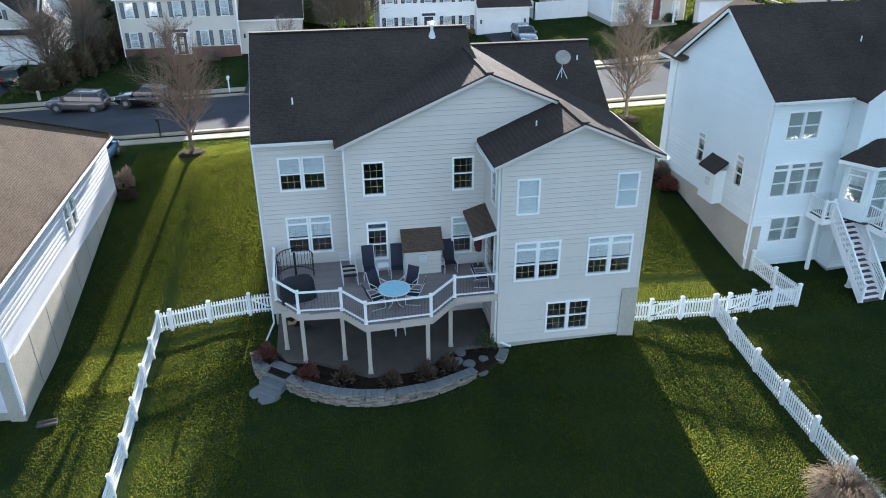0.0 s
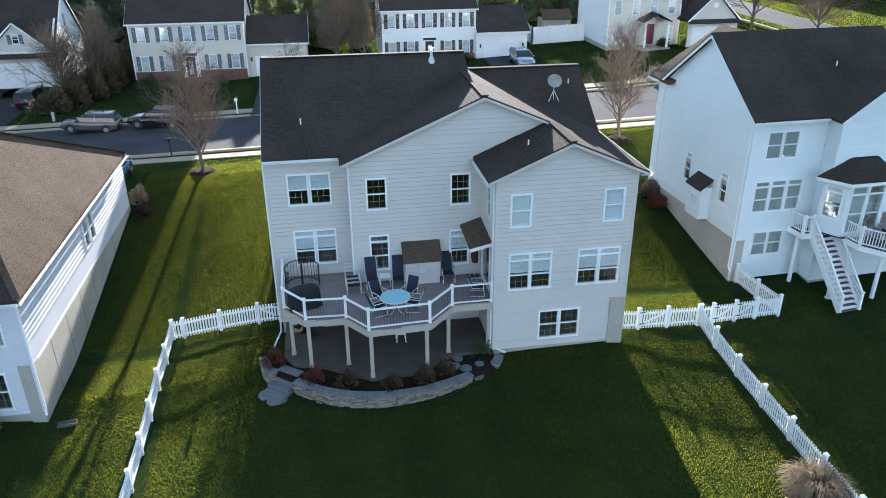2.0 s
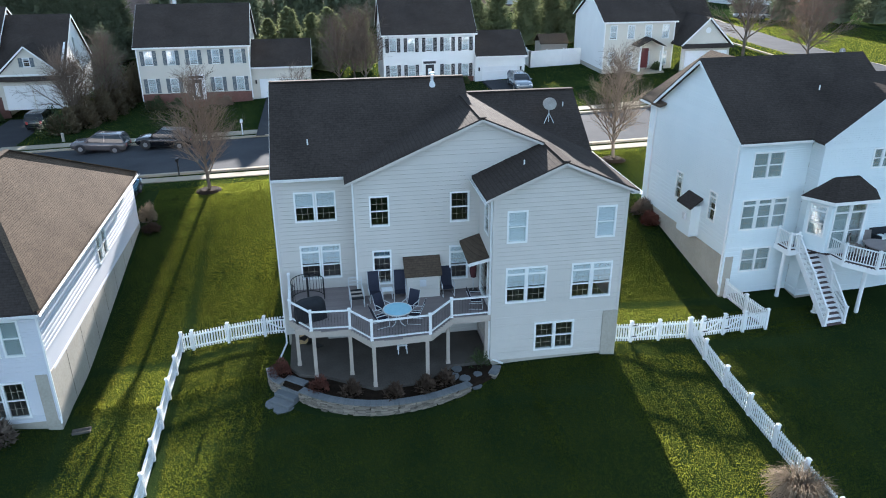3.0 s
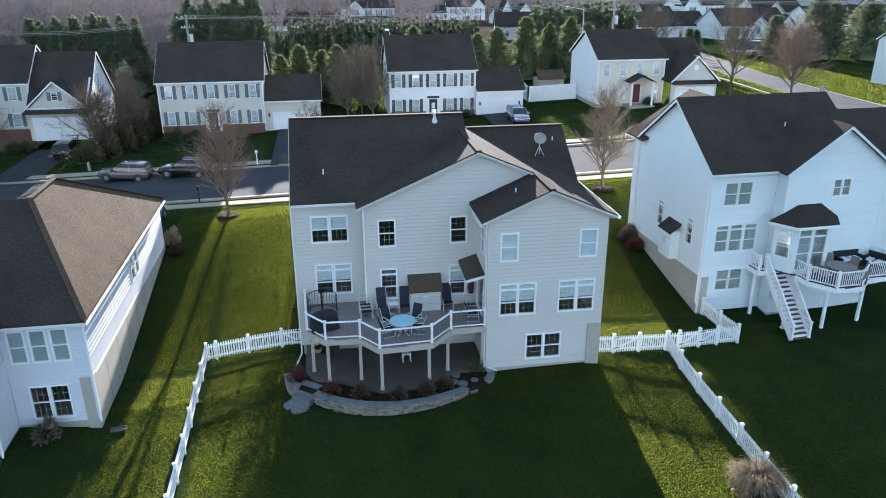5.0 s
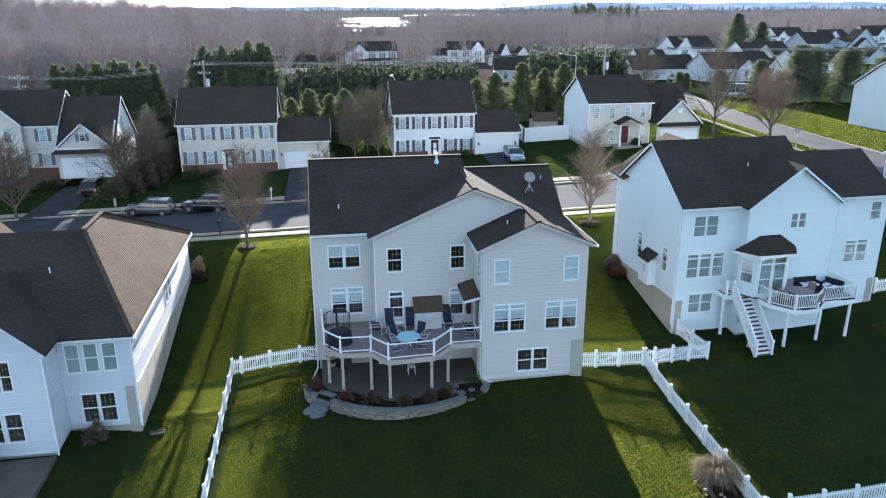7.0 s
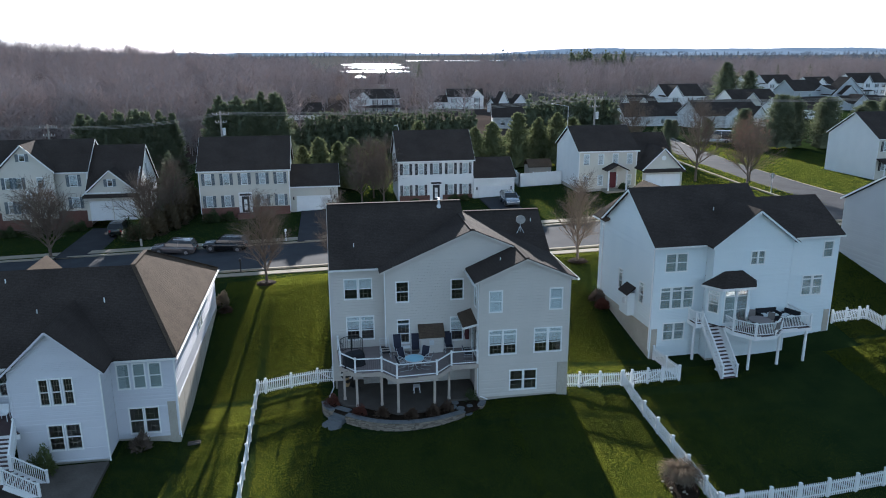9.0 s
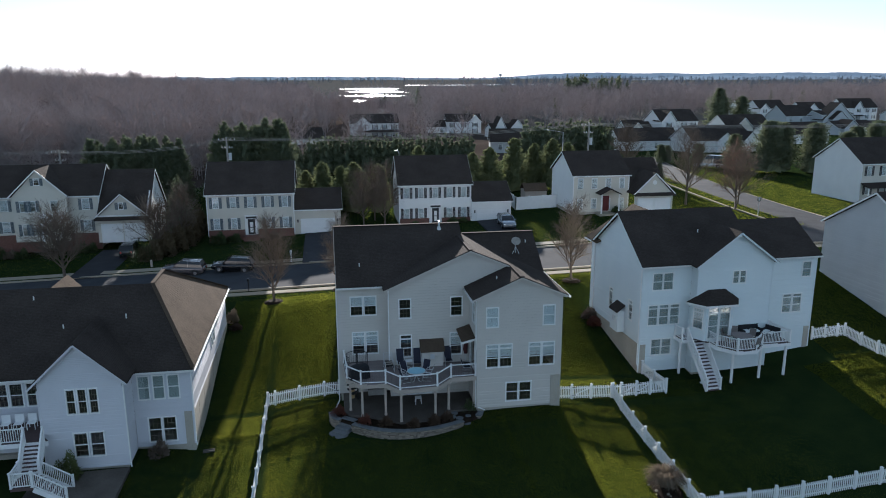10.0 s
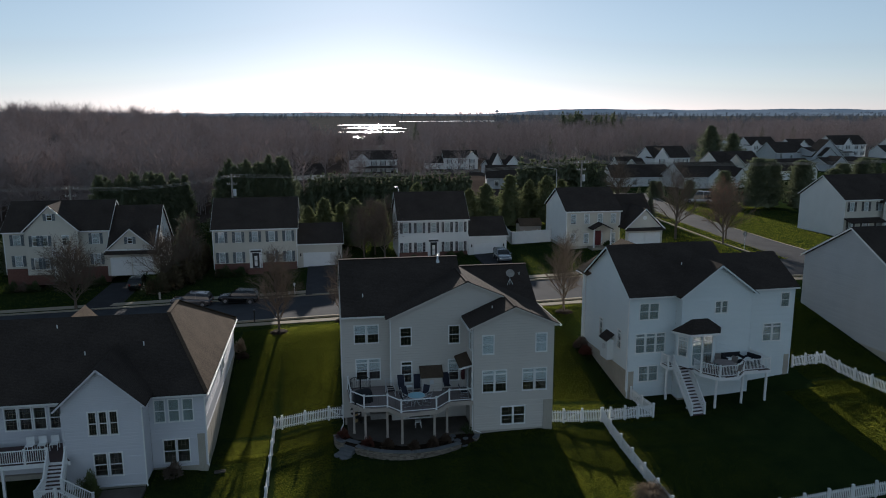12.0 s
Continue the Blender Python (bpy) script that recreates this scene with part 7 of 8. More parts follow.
def leafy(rnd, kind, h, r, n, size, taper=0.9, core=True):
    """Verts and faces of an evergreen crown: boughs set round the stem, each with sprays of needles, and a dense ragged heart; kind 'cone', 'pine', 'round' or 'tier'."""
    V, F = [], []
    per = 9
    for k in range(n // per):
        t = 1 - rnd.random() ** 0.6 if kind == "cone" else rnd.random()
        if kind == "cone":
            reach = r * ((1 - t) ** taper + 0.03) * rnd.uniform(0.55, 1.15)
            z, rise = h * (0.03 + 0.95 * t), 0.45 + 0.7 * t
        elif kind == "tier":
            t = (round(t * 9) + rnd.gauss(0, 0.16)) / 9
            t = max(0.0, min(0.99, t))
            reach = r * ((1 - t) ** 0.35 * (0.6 + 0.4 * min(1, t * 3)) + 0.05) * rnd.uniform(0.3, 1.15) * (0.75 + 0.3 * math.sin(round(t * 9) * 2.1))
            z, rise = h * (0.25 + 0.72 * t), 0.1 + 0.4 * t
        else:
            reach = r * ((1 - t) ** (0.45 if kind == "round" else 0.7) * (0.75 + 0.25 * min(1, t * 5)) + 0.04) * rnd.uniform(0.35, 1.2)
            z, rise = h * (0.08 + 0.84 * t), 0.2 + 0.55 * t
        a = rnd.uniform(0, 6.283)
        reach *= 1 + 0.2 * math.sin(a * 2 + z * 0.9) + 0.12 * math.sin(a * 5 - z * 1.7)
        for q in range(per):
            f = 0.3 + 0.7 * (q + rnd.random()) / per
            aa = a + rnd.uniform(-0.22, 0.22) / max(0.3, f)
            c = Vector((math.cos(aa) * reach * f, math.sin(aa) * reach * f, z + reach * f * rise * 0.6 + rnd.uniform(-0.3, 0.3) * size))
            out = Vector((math.cos(aa), math.sin(aa), rise))
            for w in range(3):
                d = (out + Vector((rnd.uniform(-1, 1), rnd.uniform(-1, 1), rnd.uniform(-0.7, 0.9)))).normalized()
                s = d.cross(Vector((rnd.uniform(-1, 1), rnd.uniform(-1, 1), rnd.uniform(-1, 1)))).normalized()
                ln = size * rnd.uniform(0.6, 1.4)
                i = len(V)
                V += [tuple(c - s * size * 0.24), tuple(c + s * size * 0.24), tuple(c + d * ln)]
                F.append((i, i + 1, i + 2))
    if core and kind != "tier":
        rows = []
        for t in (0.0, 0.15, 0.35, 0.55, 0.75, 0.93):
            k = (1 - t) ** (taper if kind == "cone" else 0.7) * 0.6 + 0.02
            rows.append(len(V))
            for i in range(9):
                a = 6.283 * i / 9
                q = r * k * rnd.uniform(0.75, 1.15)
                V.append((math.cos(a) * q, math.sin(a) * q, h * (0.05 + 0.9 * t) + rnd.uniform(-0.2, 0.2)))
        for p, q in zip(rows, rows[1:]):
            for i in range(9):
                j = (i + 1) % 9
                F += [(p + i, p + j, q + j), (p + i, q + j, q + i)]
    return V, F


def leaf_mesh(seed, kind, h, r, n, size, m, taper=0.9):
    V, F = leafy(random.Random(seed), kind, h, r, n, size, taper)
    me = bpy.data.meshes.new("crown")
    me.from_pydata(V, [], F)
    me.materials.append(M[m])
    return me


def evergreen(me, h, x, y, s, rz, label, group):
    t = thing("tree", pose(x, y, ground_z(x, y) - 0.1, 0, 0, rz) @ Matrix.Scale(s, 4), label, "tree", group)
    bm = bmesh.new()
    tube(bm, (0, 0, 0), (0, 0, h * 0.85), 0.16, 0.03, 7)
    part("trunk", bm, M["bark"], t)
    put("crown", me, t)["kind"] = "stuff"


PINE = [leaf_mesh(s, "pine", 8.2, 2.7, 5400, 0.30, "pine") for s in (1, 2, 7)]
BROAD = [leaf_mesh(s, "round", 10.6, 3.7, 8100, 0.36, "conifer") for s in (21, 22)]
SPRUCE = [leaf_mesh(s, "cone", 9.0, 2.3, 4800, 0.28, "conifer") for s in (3, 4)]
TALL = [leaf_mesh(s, "cone", 13.4, 2.9, 8100, 0.36, "conifer", 0.72) for s in (5, 6, 8)]
TIER = [leaf_mesh(s, "pine", 17.0, 6.6, 7200, 0.55, "conifer") for s in (31, 32)]
for i, (x, y, s) in enumerate(((-10.3, 66, 1.05), (-12.8, 67, 0.9), (-5.6, 66, 1.0), (-2.0, 65, 0.95), (-7.6, 69, 0.9), (13.2, 68, 1.0), (16.4, 70, 1.05), (21.5, 74, 1.15), (25.2, 75, 1.0), (27.8, 73, 1.1), (31.4, 76, 0.95), (18.6, 78, 0.8), (5, 72, 1.15), (108, 119, 1.05), (103, 122, 0.95))):
    evergreen(PINE[i % 3], 8, x, y, s, i * 47, "rounded olive-green pine tree behind the street houses", "pines")
for i, (x, y, s) in enumerate(((78.5, 90.5, 1.05), (82.5, 92.5, 1.0), (87.5, 89, 1.0), (74.8, 97, 0.75), (98, 93, 0.8), (106, 101, 0.85), (113, 104, 0.9), (121, 113, 0.9), (128, 118, 0.85), (70.5, 104, 0.5), (65.7, 112, 0.42), (67.4, 112.3, 0.4))):
    evergreen(BROAD[i % 2], 10, x, y, s, i * 71, "broad dark green pine standing on the lawn", "broad pines")
for i, (x, y, s) in enumerate(((134.5, 211, 1.0), (142.5, 209, 0.82))):
    evergreen(TIER[i % 2], 16, x, y, s, i * 97, "tall white pine with layered boughs among far houses", "white pines")
for i, (x, y, s) in enumerate(((-30.3, 60, 0.95), (-56, 66, 0.9), (-59, 63, 0.9), (-63, 67, 1.0), (45, 72, 0.55), (47, 73, 0.5), (47, 78, 0.6))):
    evergreen(SPRUCE[i % 2], 9, x, y, s, i * 61, "dark green spruce with drooping boughs", "spruces")
rnd = random.Random(23)
for x0, n, y0, big in ((-49.2, 14, 86, 0.93), (-28.0, 11, 86, 1.02)):
    for i in range(n):
        evergreen(TALL[i % 3], 12, x0 + i * 1.1 + rnd.uniform(-0.3, 0.3), y0 + 2.4 * (i % 2) + rnd.uniform(-0.4, 0.4), big * rnd.uniform(0.9, 1.05), i * 53, "tall dark green arborvitae in a dense row", "tall hedge trees")


def heap(name, parts_list, places, m, label, category):
    """Far woods: many trees in one mesh, made from a few small patterns."""
    VS, FS, off = [], [], 0
    for k, (x, y, z, s, a) in enumerate(places):
        V, F = parts_list[k % len(parts_list)]
        ca, sa = math.cos(a), math.sin(a)
        R = np.array(((ca, -sa, 0), (sa, ca, 0), (0, 0, 1))) * s
        VS.append(V @ R.T + np.array((x, y, z)))
        FS.append(F + off)
        off += len(V)
    me = bpy.data.meshes.new(name)
    me.from_pydata(np.concatenate(VS).tolist(), [], np.concatenate(FS).tolist())
    me.materials.append(m)
    ob = put(name, me)
    return tagged(ob, label, category, kind="stuff")


def far_bare(seed, limbs, thick):
    """A rough bare tree: trunk blades and a haze of slender twigs."""
    rnd = random.Random(seed)
    V, F = [], []

    def blade(a, b, w):
        d = (b - a).normalized()
        s = d.cross(Vector((rnd.uniform(-1, 1), rnd.uniform(-1, 1), rnd.uniform(-0.2, 0.2)))).normalized()
        i = len(V)
        V.extend([tuple(a - s * w), tuple(a + s * w), tuple(b)])
        F.append((i, i + 1, i + 2))

    for q in range(2):
        blade(Vector((0, 0, -1)), Vector((rnd.uniform(-0.5, 0.5), rnd.uniform(-0.5, 0.5), 11)), 0.1)
    for k in range(limbs):
        t = rnd.uniform(0.15, 1.0)
        a = Vector((0, 0, 11 * t * 0.85))
        az = rnd.uniform(0, 6.283)
        r = 3.9 * (1.15 - 0.55 * t) * rnd.uniform(0.4, 1.15)
        b = a + Vector((math.cos(az) * r, math.sin(az) * r, rnd.uniform(1.0, 3.4)))
        blade(a, b, thick)
        for j in range(3):
            p = a.lerp(b, rnd.uniform(0.4, 1))
            blade(p, p + Vector((rnd.uniform(-1.5, 1.5), rnd.uniform(-1.5, 1.5), rnd.uniform(0.1, 1.9))), thick * 0.8)
    return np.array(V), np.array(F)


BARE = [far_bare(s, 68, 0.048) for s in range(6)]
SPARSE = [far_bare(s, 26, 0.16) for s in range(4)]
CONE = [tuple(np.array(q) for q in leafy(random.Random(s), "cone", 7.2, 1.5, 630, 0.42, 0.92)) for s in (1, 2, 3)]
rnd = random.Random(9)


def hill(x, y):
    """The wooded rise on the left."""
    k = math.exp(-((x + 150) / 110) ** 2 - ((y - 330) / 170) ** 2)
    return 11 * k


clear = [(row[0] + row[3] / 2, row[1] + 2, row[3] * 0.6 + 7) for row in FAR]


def free(x, y):
    return all((x - a) ** 2 + (y - b) ** 2 > r * r for a, b, r in clear)


def in_view(x, y, margin=0.04):
    """Whether a far place lies within the fan of land that the valley opens to."""
    a = math.atan2(x + 9, y + 45)
    return -0.44 - margin < a < 0.86 + margin


places = []
while len(places) < 3300:
    y = 112 + 520 * rnd.random() ** 1.3
    x = rnd.uniform(-0.48, 1.15) * (y + 45) - 9
    if not free(x, y) or not in_view(x, y):
        continue
    a = math.atan2(x + 9, y + 45)
    right = a > 0.24
    if right and y < (290 if a > 0.44 else 245) and rnd.random() < 0.995:
        continue
    if -0.06 < a < 0.24 and y < 200 and rnd.random() < 0.93:
        continue
    if -0.02 < a < 0.125 and 275 < y:
        continue
    s = rnd.uniform(0.85, 1.35)
    places.append((x, y, ground_z(x, y) + hill(x, y), s, rnd.uniform(0, 6.28)))
heap("bare_woods", BARE, places, M["wood_far"], "grey-brown bare winter woods covering the land behind the houses", "woods")
places = []
for i in range(50):
    places.append((-21 + i * 0.88, 113 + rnd.uniform(-1, 1), 1.4, rnd.uniform(1.05, 1.25) if i > 8 else rnd.uniform(0.8, 1.0), rnd.uniform(0, 6)))
for i in range(22):
    places.append((34 + i * 0.9, 112 + rnd.uniform(-1, 1), 1.6, rnd.uniform(1.35, 1.65), rnd.uniform(0, 6)))
for i in range(34):
    places.append((166 + i * 1.3 + rnd.uniform(-2, 2), 482 + rnd.uniform(-12, 12), 1.5, rnd.uniform(1.9, 3.0), rnd.uniform(0, 6)))
for i in range(80):
    y = rnd.uniform(290, 640)
    x = rnd.uniform(0.05, 0.72) * (y + 45) - 9
    if free(x, y):
        places.append((x, y, ground_z(x, y), rnd.uniform(0.9, 1.7), rnd.uniform(0, 6)))
heap("evergreen_woods", CONE, places, M["conifer"], "rows and groups of dark evergreens among the far houses", "woods")
# farthest treeline: low strips of crowns
places = []
for i in range(2600):
    y = 700 + 3300 * rnd.random() ** 1.6
    x = rnd.uniform(-0.5, 1.1) * (y + 45) - 9
    a = math.atan2(x + 9, y + 45)
    if -0.02 < a < 0.125 and y < 1500 or -0.03 < a < 0.2 and y < 1900 and rnd.random() < 0.8:
        continue
    places.append((x, y, 0.0, rnd.uniform(0.8, 1.1) * (1 + y / 7000), rnd.uniform(0, 6)))
heap("far_treeline", SPARSE, places, M["wood_haze"], "low line of woods at the horizon, haze painted grey-blue", "woods")
verts, faces = [], []
n = 24
for j in range(n + 1):
    for i in range(n + 1):
        x, y = -480 + 560 * i / n, 105 + 520 * j / n
        verts.append((x, y, ground_z(x, y) + hill(x, y) + 0.02 - (0.6 if i in (0, n) or j in (0, n) else 0)))
for j in range(n):
    for i in range(n):
        k = j * (n + 1) + i
        faces.append((k, k + 1, k + n + 2, k + n + 1))
ob = raw("ground", verts, faces, mottled("leaf_litter", (0.05, 0.041, 0.036), (0.085, 0.068, 0.058), 0.05, 1.5, 0.95, 0.4, 0.05, 0.0))
tagged(ob, "brown leaf-littered woodland floor on a low rise", "woodland floor", kind="structure")
# brown winter land out to the horizon
verts, faces = [], []
rows_y, cols_x = (243, 300, 420, 600, 900, 1400, 2200, 4400), (-0.75, -0.4, -0.1, 0.1, 0.3, 0.5, 0.8, 1.3)
for y in rows_y:
    for x in cols_x:
        verts.append((x * (y + 45) - 9, y, ground_z(x * y, y) + 0.12))
for j in range(len(rows_y) - 1):
    for i in range(len(cols_x) - 1):
        k = j * len(cols_x) + i
        faces.append((k, k + 1, k + len(cols_x) + 1, k + len(cols_x)))
ob = raw("ground", verts, faces, M["field"])
tagged(ob, "brown winter fields and brush reaching to the horizon", "field", kind="structure")
# low wooded ridges closing the horizon
for y, x0, x1, base, amp, seed in ((3300, -1900, 900, 17, 8, 1), (3900, 700, 4300, 24, 10, 2), (2700, 1100, 3200, 15, 6, 3)):
    r2 = random.Random(seed)
    ph = [r2.uniform(0, 6.283) for k in range(6)]
    verts, faces = [], []
    n = 160
    for i in range(n + 1):
        f = i / n
        x = x0 + (x1 - x0) * f
        crest = (base + amp * (0.6 * math.sin(5 * f + ph[0]) + 0.4 * math.sin(13 * f + ph[1]) + 0.16 * math.sin(61 * f + ph[2])) + r2.uniform(-0.8, 0.8)) * min(1, 6 * f, 6 * (1 - f))
        verts += [(x, y - 160, -1), (x, y, max(0, crest)), (x, y + 160, -1)]
    for i in range(n):
        k = i * 3
        faces += [(k, k + 3, k + 4, k + 1), (k + 1, k + 4, k + 5, k + 2)]
    # ridge material carries painted haze: blue-grey colour and a faint glow
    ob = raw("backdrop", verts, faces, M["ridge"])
    tagged(ob, "low wooded ridge on the horizon, haze painted blue-grey and glowing", "ridge", kind="structure")
# water in the valley
for k, (cx, cy, rx, ry) in enumerate(((40, 720, 34, 40), (56, 900, 40, 70), (24, 560, 12, 40), (20, 470, 8, 22), (60, 1100, 48, 50), (310, 1480, 160, 60))):
    bm = bmesh.new()
    r2 = random.Random(k)
    pts = [(cx + rx * math.cos(6.283 * i / 22) * r2.uniform(0.7, 1.1), cy + ry * math.sin(6.283 * i / 22) * r2.uniform(0.7, 1.1), ground_z(cx, cy) + 0.25) for i in range(22)]
    slab(bm, pts, 0.1)
    tagged(part("water", bm, M["water"]), "glittering pond in the far valley", "water", kind="structure")
t = thing("water_tower", pose(560, 2350, -4) @ Matrix.Scale(0.55, 4), "small pale water tower on the horizon", "water tower")
bm = bmesh.new()
tube(bm, (0, 0, 0), (0, 0, 42), 3.0, 2.4, 12)
part("stem", bm, M["alu"], t)
bm = bmesh.new()
bmesh.ops.create_uvsphere(bm, u_segments=16, v_segments=10, radius=11)
for v in bm.verts:
    v.co = Vector((v.co.x, v.co.y, v.co.z * 0.7 + 46))
part("tank", bm, M["alu"], t)


# shrubs
def shrub(x, y, z, r, h, m, label, n=500, size=0.12, name="shrub"):
    rnd = random.Random(int(x * 100 + y * 10))
    V, F = [], []
    for k in range(n):
        d = Vector((rnd.gauss(0, 1), rnd.gauss(0, 1), abs(rnd.gauss(0, 1)))).normalized()
        q = rnd.uniform(0.55, 1.0) * (1 + 0.2 * math.sin(5 * d.x + 3 * d.y))
        c = Vector((d.x * r * q, d.y * r * q, d.z * h * q + 0.02))
        o = (d + Vector((rnd.uniform(-0.7, 0.7), rnd.uniform(-0.7, 0.7), rnd.uniform(-0.3, 0.8)))).normalized()
        s = o.cross(Vector((rnd.random(), rnd.random(), rnd.random()))).normalized()
        i = len(V)
        V += [tuple(c - s * size * 0.3), tuple(c + s * size * 0.3), tuple(c + o * size * rnd.uniform(0.7, 1.6))]
        F.append((i, i + 1, i + 2))
    for k in range(24):
        a = rnd.uniform(0, 6.283)
        b = Vector((math.cos(a) * r * 0.75, math.sin(a) * r * 0.75, h * rnd.uniform(0.5, 0.9)))
        i = len(V)
        V += [(0.03, 0, 0), (-0.03, 0.01, 0), tuple(b)]
        F.append((i, i + 1, i + 2))
    me = bpy.data.meshes.new(name)
    me.from_pydata(V, [], F)
    me.materials.append(M[m])
    ob = put(name, me, None, Matrix.Translation((x, y, z)))
    return tagged(ob, label, "shrub")


M["red_leaf"] = mottled("russet_leaves", (0.085, 0.03, 0.022), (0.15, 0.055, 0.035), 4, 30, 0.8)
M["dry"] = mottled("dry_stems", (0.26, 0.19, 0.12), (0.36, 0.27, 0.18), 4, 30, 0.9)
M["olive"] = mottled("olive_leaves", (0.08, 0.10, 0.035), (0.14, 0.16, 0.06), 3, 25, 0.8, 0.2, 0.01, 0.1)
M["leaf"] = mottled("dark_leaves", (0.035, 0.055, 0.02), (0.07, 0.09, 0.03), 3, 25, 0.8)
shrub(-9.45, 0.75, -0.08, 0.5, 0.65, "red_leaf", "russet-leaved rounded shrub beside the stone steps", 900, 0.1)
shrub(-7.75, -0.75, -0.08, 0.45, 0.55, "red_leaf", "russet-brown shrub in the mulch bed", 800, 0.1)
for x, y, r in ((-6.4, -1.3, 0.42), (-4.6, -1.8, 0.4), (-3.2, -1.55, 0.45), (-2.3, -1.2, 0.42)):
    shrub(x, y, -0.08, r, 0.55, "twig_dark", "leafless twiggy brown shrub in the mulch bed", 420, 0.16)
shrub(-0.55, 0.0, -0.08, 0.5, 0.7, "leaf", "thin green shrub at the corner of the bed", 300, 0.1)


def dry_grass(x, y, r, h, label):
    """A clump of arching dry stems."""
    rnd = random.Random(31)
    V, F = [], []
    for k in range(1500):
        a, out = rnd.uniform(0, 6.283), r * rnd.random() ** 0.6
        top = h * rnd.uniform(0.6, 1.05)
        b = Vector((math.cos(a), math.sin(a), 0))
        side = Vector((-math.sin(a), math.cos(a), 0)) * rnd.uniform(0.004, 0.009)
        base = b * rnd.uniform(0, 0.35) + Vector((rnd.uniform(-0.1, 0.1), rnd.uniform(-0.1, 0.1), -0.03))
        pts = [base, base + b * out * 0.3 + Vector((0, 0, top * 0.7)), base + b * out * 0.7 + Vector((0, 0, top)), base + b * out * 1.15 + Vector((rnd.uniform(-0.15, 0.15), rnd.uniform(-0.15, 0.15), top * rnd.uniform(0.55, 0.95)))]
        i = len(V)
        for p in pts:
            V += [tuple(p - side), tuple(p + side)]
        F += [(i + 2 * q, i + 2 * q + 1, i + 2 * q + 3, i + 2 * q + 2) for q in range(3)]
    me = bpy.data.meshes.new("ornamental_grass")
    me.from_pydata(V, [], F)
    me.materials.append(thin_leaf(mottled("straw", (0.15, 0.12, 0.09), (0.26, 0.21, 0.155), 4, 30, 0.9, 0.1, 0.01, 0.0), 0.4))
    tagged(put("ornamental_grass", me, None, Matrix.Translation((x, y, ground_z(x, y)))), label, "ornamental grass")


dry_grass(9.45, -9.35, 1.0, 1.1, "clump of dry tan ornamental grass beside the fence")
bm = bmesh.new()
tube(bm, (0, 0, -0.1), (0, 0, 0.09), 1.2, 1.1, 24)
tagged(part("mulch_ring", bm, M["mulch"], None, "", pose(9.05, -9.8, ground_z(9.05, -9.8), 3, -4, 0)), "dark mulch bed round the dry grass clump", "mulch")
rnd = random.Random(77)
for k in range(7):
    a = rnd.uniform(2.5, 5.6)
    x, y = 9.05 + math.cos(a) * rnd.uniform(0.4, 0.95), -9.8 + math.sin(a) * rnd.uniform(0.4, 0.95)
    bm = bmesh.new()
    bmesh.ops.create_icosphere(bm, subdivisions=2, radius=rnd.uniform(0.05, 0.11))
    for v in bm.verts:
        v.co = Vector((v.co.x * rnd.uniform(0.9, 1.25), v.co.y * rnd.uniform(0.9, 1.1), v.co.z * 0.65))
    tagged(part("garden_stone", bm, M["walk"], None, "", pose(x, y, ground_z(x, y) + 0.1), True), "small pale rounded stone on dark mulch", "stone", "stones on the mulch")
shrub(-21.0, -0.4, ground_z(-21, -0.4) - 0.02, 0.6, 0.85, "twig", "leafless brown shrub under a basement window", 700, 0.2)
shrub(-25.7, -2.9, -1.12, 0.75, 1.5, "olive", "rounded olive-green shrub beside the stair", 1800, 0.14)
shrub(29.2, 7.0, ground_z(29.2, 7.0), 0.4, 0.6, "twig", "small dark leafless shrub against white siding", 400, 0.15)
for x, y, r, h, m in ((-51.5, 53.6, 0.9, 1.3, "leaf"), (-50.2, 53.5, 0.8, 1.0, "twig"), (-48.6, 52.9, 0.9, 1.2, "leaf"), (-41.5, 53.3, 0.9, 1.3, "leaf"), (-40.3, 53.4, 0.8, 1.1, "leaf"), (-24, 51.8, 1.2, 1.3, "leaf"), (-22, 51.9, 1.0, 1.0, "leaf"), (-34.2, 50.8, 1.3, 1.5, "leaf"), (-32.0, 45.5, 1.7, 1.9, "leaf"), (-17, 52, 0.8, 0.8, "twig"), (7.2, 51.8, 0.7, 0.7, "leaf"), (8.6, 51.9, 0.6, 0.6, "leaf"), (2.0, 51.9, 0.6, 0.6, "leaf"), (32.4, 48.8, 0.7, 0.8, "leaf"), (29.8, 49.5, 0.6, 0.8, "leaf"), (-32.0, 53.2, 0.9, 2.8, "conifer"), (-18.5, 19.2, 0.5, 1.0, "dry"), (-18.1, 17.8, 0.5, 0.3, "twig_dark"), (13.0, 13.6, 0.6, 0.8, "twig"), (13.0, 12.4, 0.5, 0.6, "red_leaf")):
    shrub(x, y, ground_z(x, y), r, h, m, "dark evergreen foundation shrub" if m in ("leaf", "conifer") else "leafless brown foundation shrub", 900, 0.2)

M["brush"] = mottled("brown_brush", (0.10, 0.082, 0.05), (0.17, 0.135, 0.085), 2, 20, 0.9, 0.2, 0.01, 0.0)
for x, y, r, h in ((-31.2, 45.8, 1.4, 2.0), (-30.0, 47.6, 1.6, 2.6), (-28.9, 49.8, 1.6, 2.8), (-28.4, 52.4, 1.6, 3.2), (-28.3, 55.2, 1.7, 3.4), (-28.2, 58.2, 1.7, 3.2), (-28.3, 61.5, 1.7, 3.4)):
    shrub(x, y, ground_z(x, y), r, h, "brush", "tall brown unclipped shrub in a row along the lot line", 2200, 0.3)


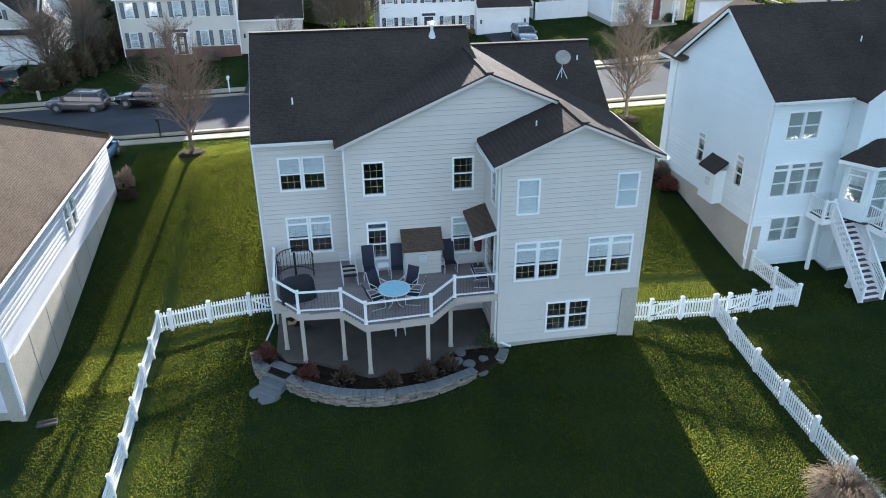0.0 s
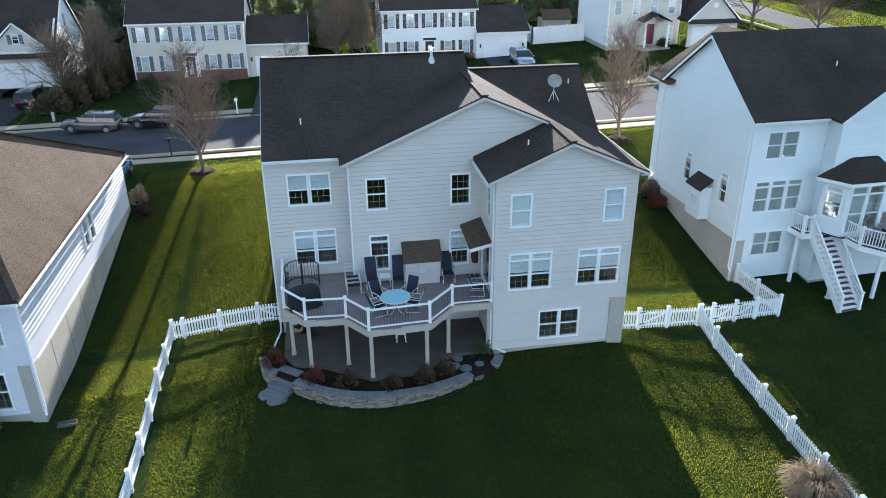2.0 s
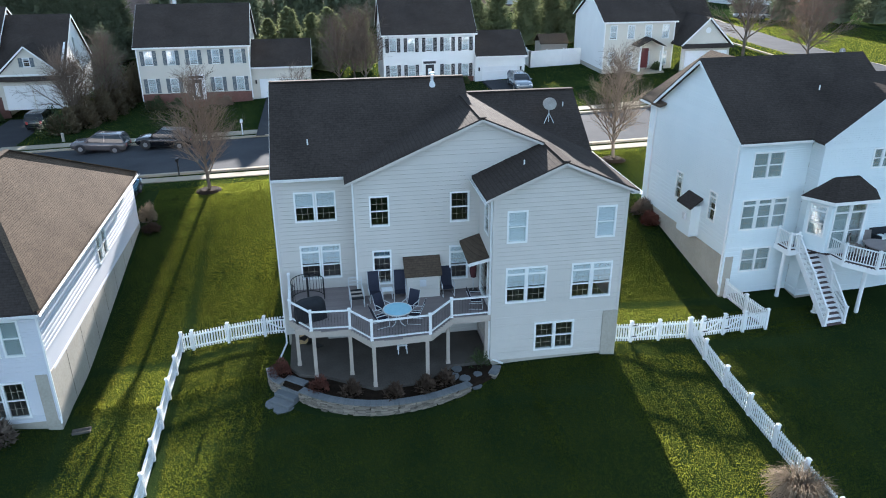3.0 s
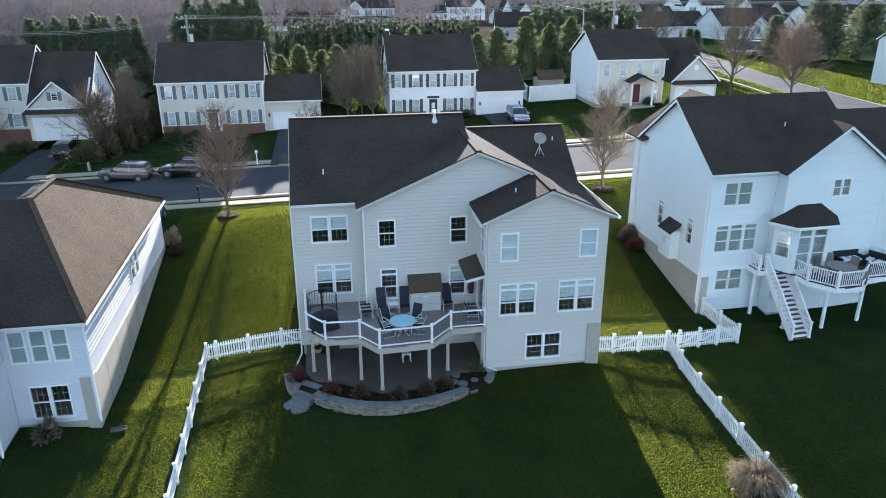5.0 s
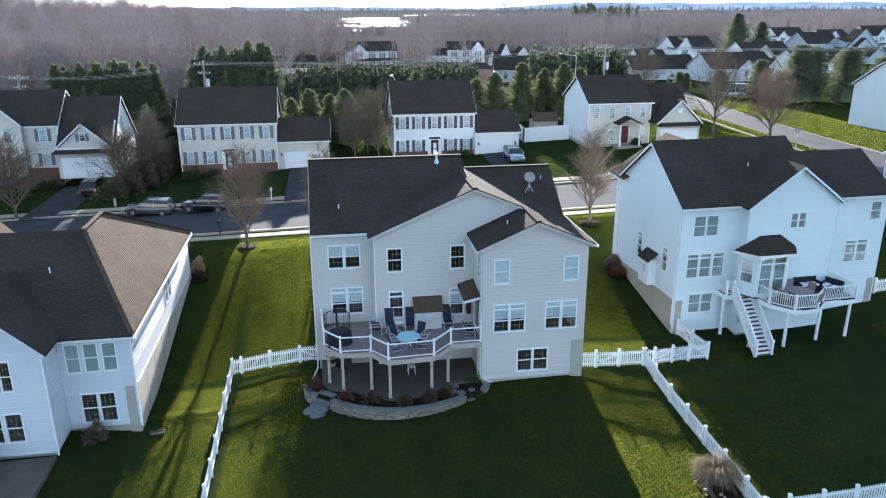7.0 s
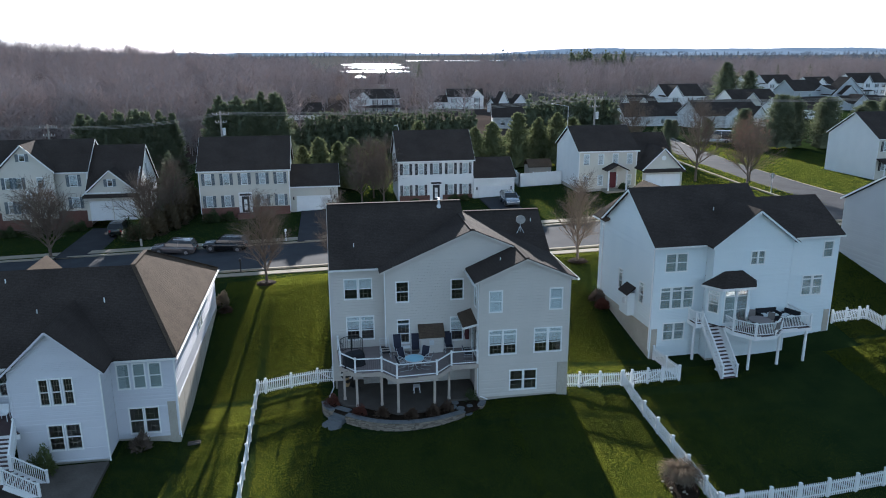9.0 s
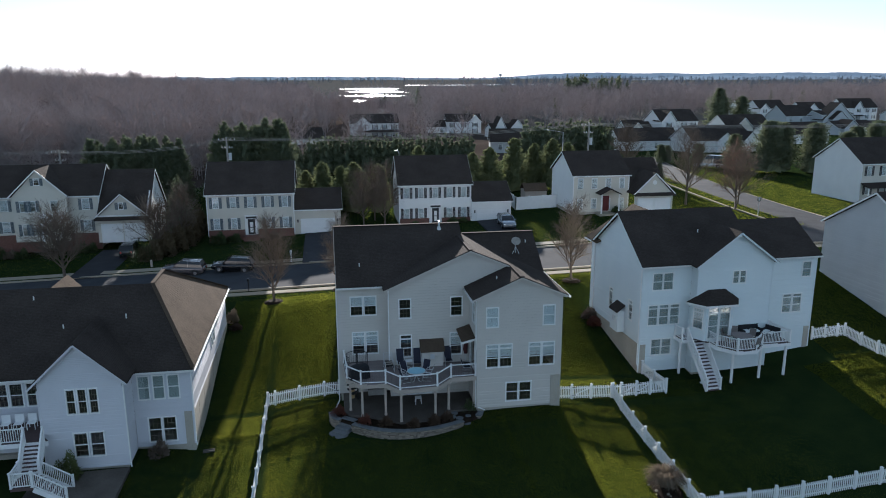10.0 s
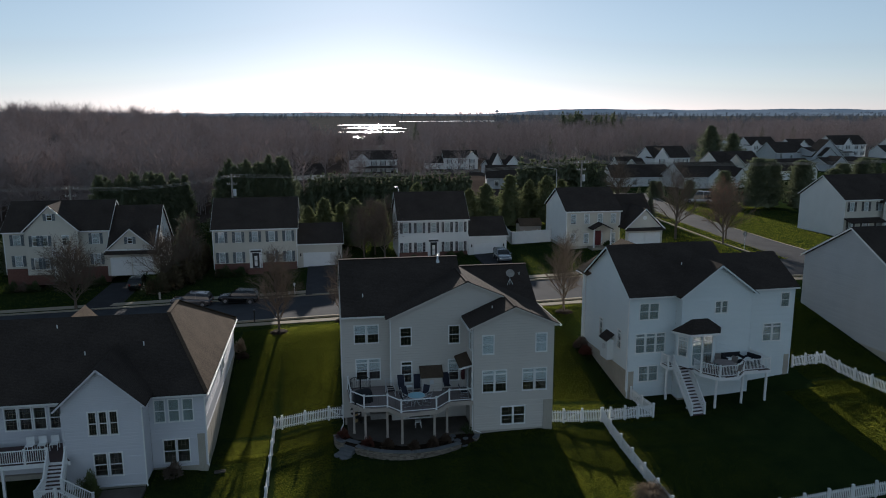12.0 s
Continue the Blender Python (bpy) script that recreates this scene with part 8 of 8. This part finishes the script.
# blades of grass as low tufts over the lawn nearest the camera
def tufts():
    rnd = np.random.RandomState(3)
    n, far_n, across_n = 1500000, 200000, 420000
    x = rnd.uniform(-27, 22, n)
    y = -17 + 41.2 * rnd.random_sample(n)
    edge = np.clip(np.minimum((x + 27) / 8, (22 - x) / 9), 0, 1)
    near = rnd.random_sample(n) < edge
    x = np.concatenate((x[near], rnd.uniform(27, 38.6, far_n), rnd.uniform(-60, 82, across_n)))
    y = np.concatenate((y[near], rnd.uniform(-14, 22, far_n), 24.2 + 80 * rnd.random_sample(across_n) ** 1.3))
    house = (x > -9.4) & (x < 6.1) & (y > -0.1) & (y < 13.5) | (((x + 4.8) / 5.35) ** 2 + ((y - 1.2) / 3.8) ** 2 < 1)
    house |= (y < 24.2) & (x < -18.7) & (y > 0.4) | (y < 24.2) & (x < -22.2) & (y > -1.9) | (y < 24.2) & (x < -25) & (y > -6.5)
    house |= (x > 13.4) & (x < 30.2) & (y > 3.4) & (y < 16) | (x > 38.5) & (y > 5) & (y < 24.2)
    keep = ~house
    x, y = x[keep], y[keep]
    z = np.array([ground_z(a, b) for a, b in zip(x, y)])
    k = len(x)
    a = rnd.uniform(0, 6.283, k)
    wide = np.where(x > 26, 1.5, 1.0)
    w, h = rnd.uniform(0.008, 0.019, k) * wide, rnd.uniform(0.018, 0.05, k) * wide
    w, h = np.where(y > 24.2, w * 1.8, w), np.where(y > 24.2, np.minimum(h, 0.05), h)
    lean = rnd.uniform(-0.03, 0.03, (k, 2))
    v = np.empty((k, 3, 3))
    v[:, 0] = np.stack((x - np.cos(a) * w, y - np.sin(a) * w, z - 0.01), 1)
    v[:, 1] = np.stack((x + np.cos(a) * w, y + np.sin(a) * w, z - 0.01), 1)
    v[:, 2] = np.stack((x + lean[:, 0], y + lean[:, 1], z + h), 1)
    me = bpy.data.meshes.new("grass")
    me.from_pydata(v.reshape(-1, 3).tolist(), [], np.arange(3 * k).reshape(-1, 3).tolist())
    me.materials.append(M["blade"])
    tagged(put("grass", me), "short tufts of mown green grass", "grass", kind="stuff")


tufts()
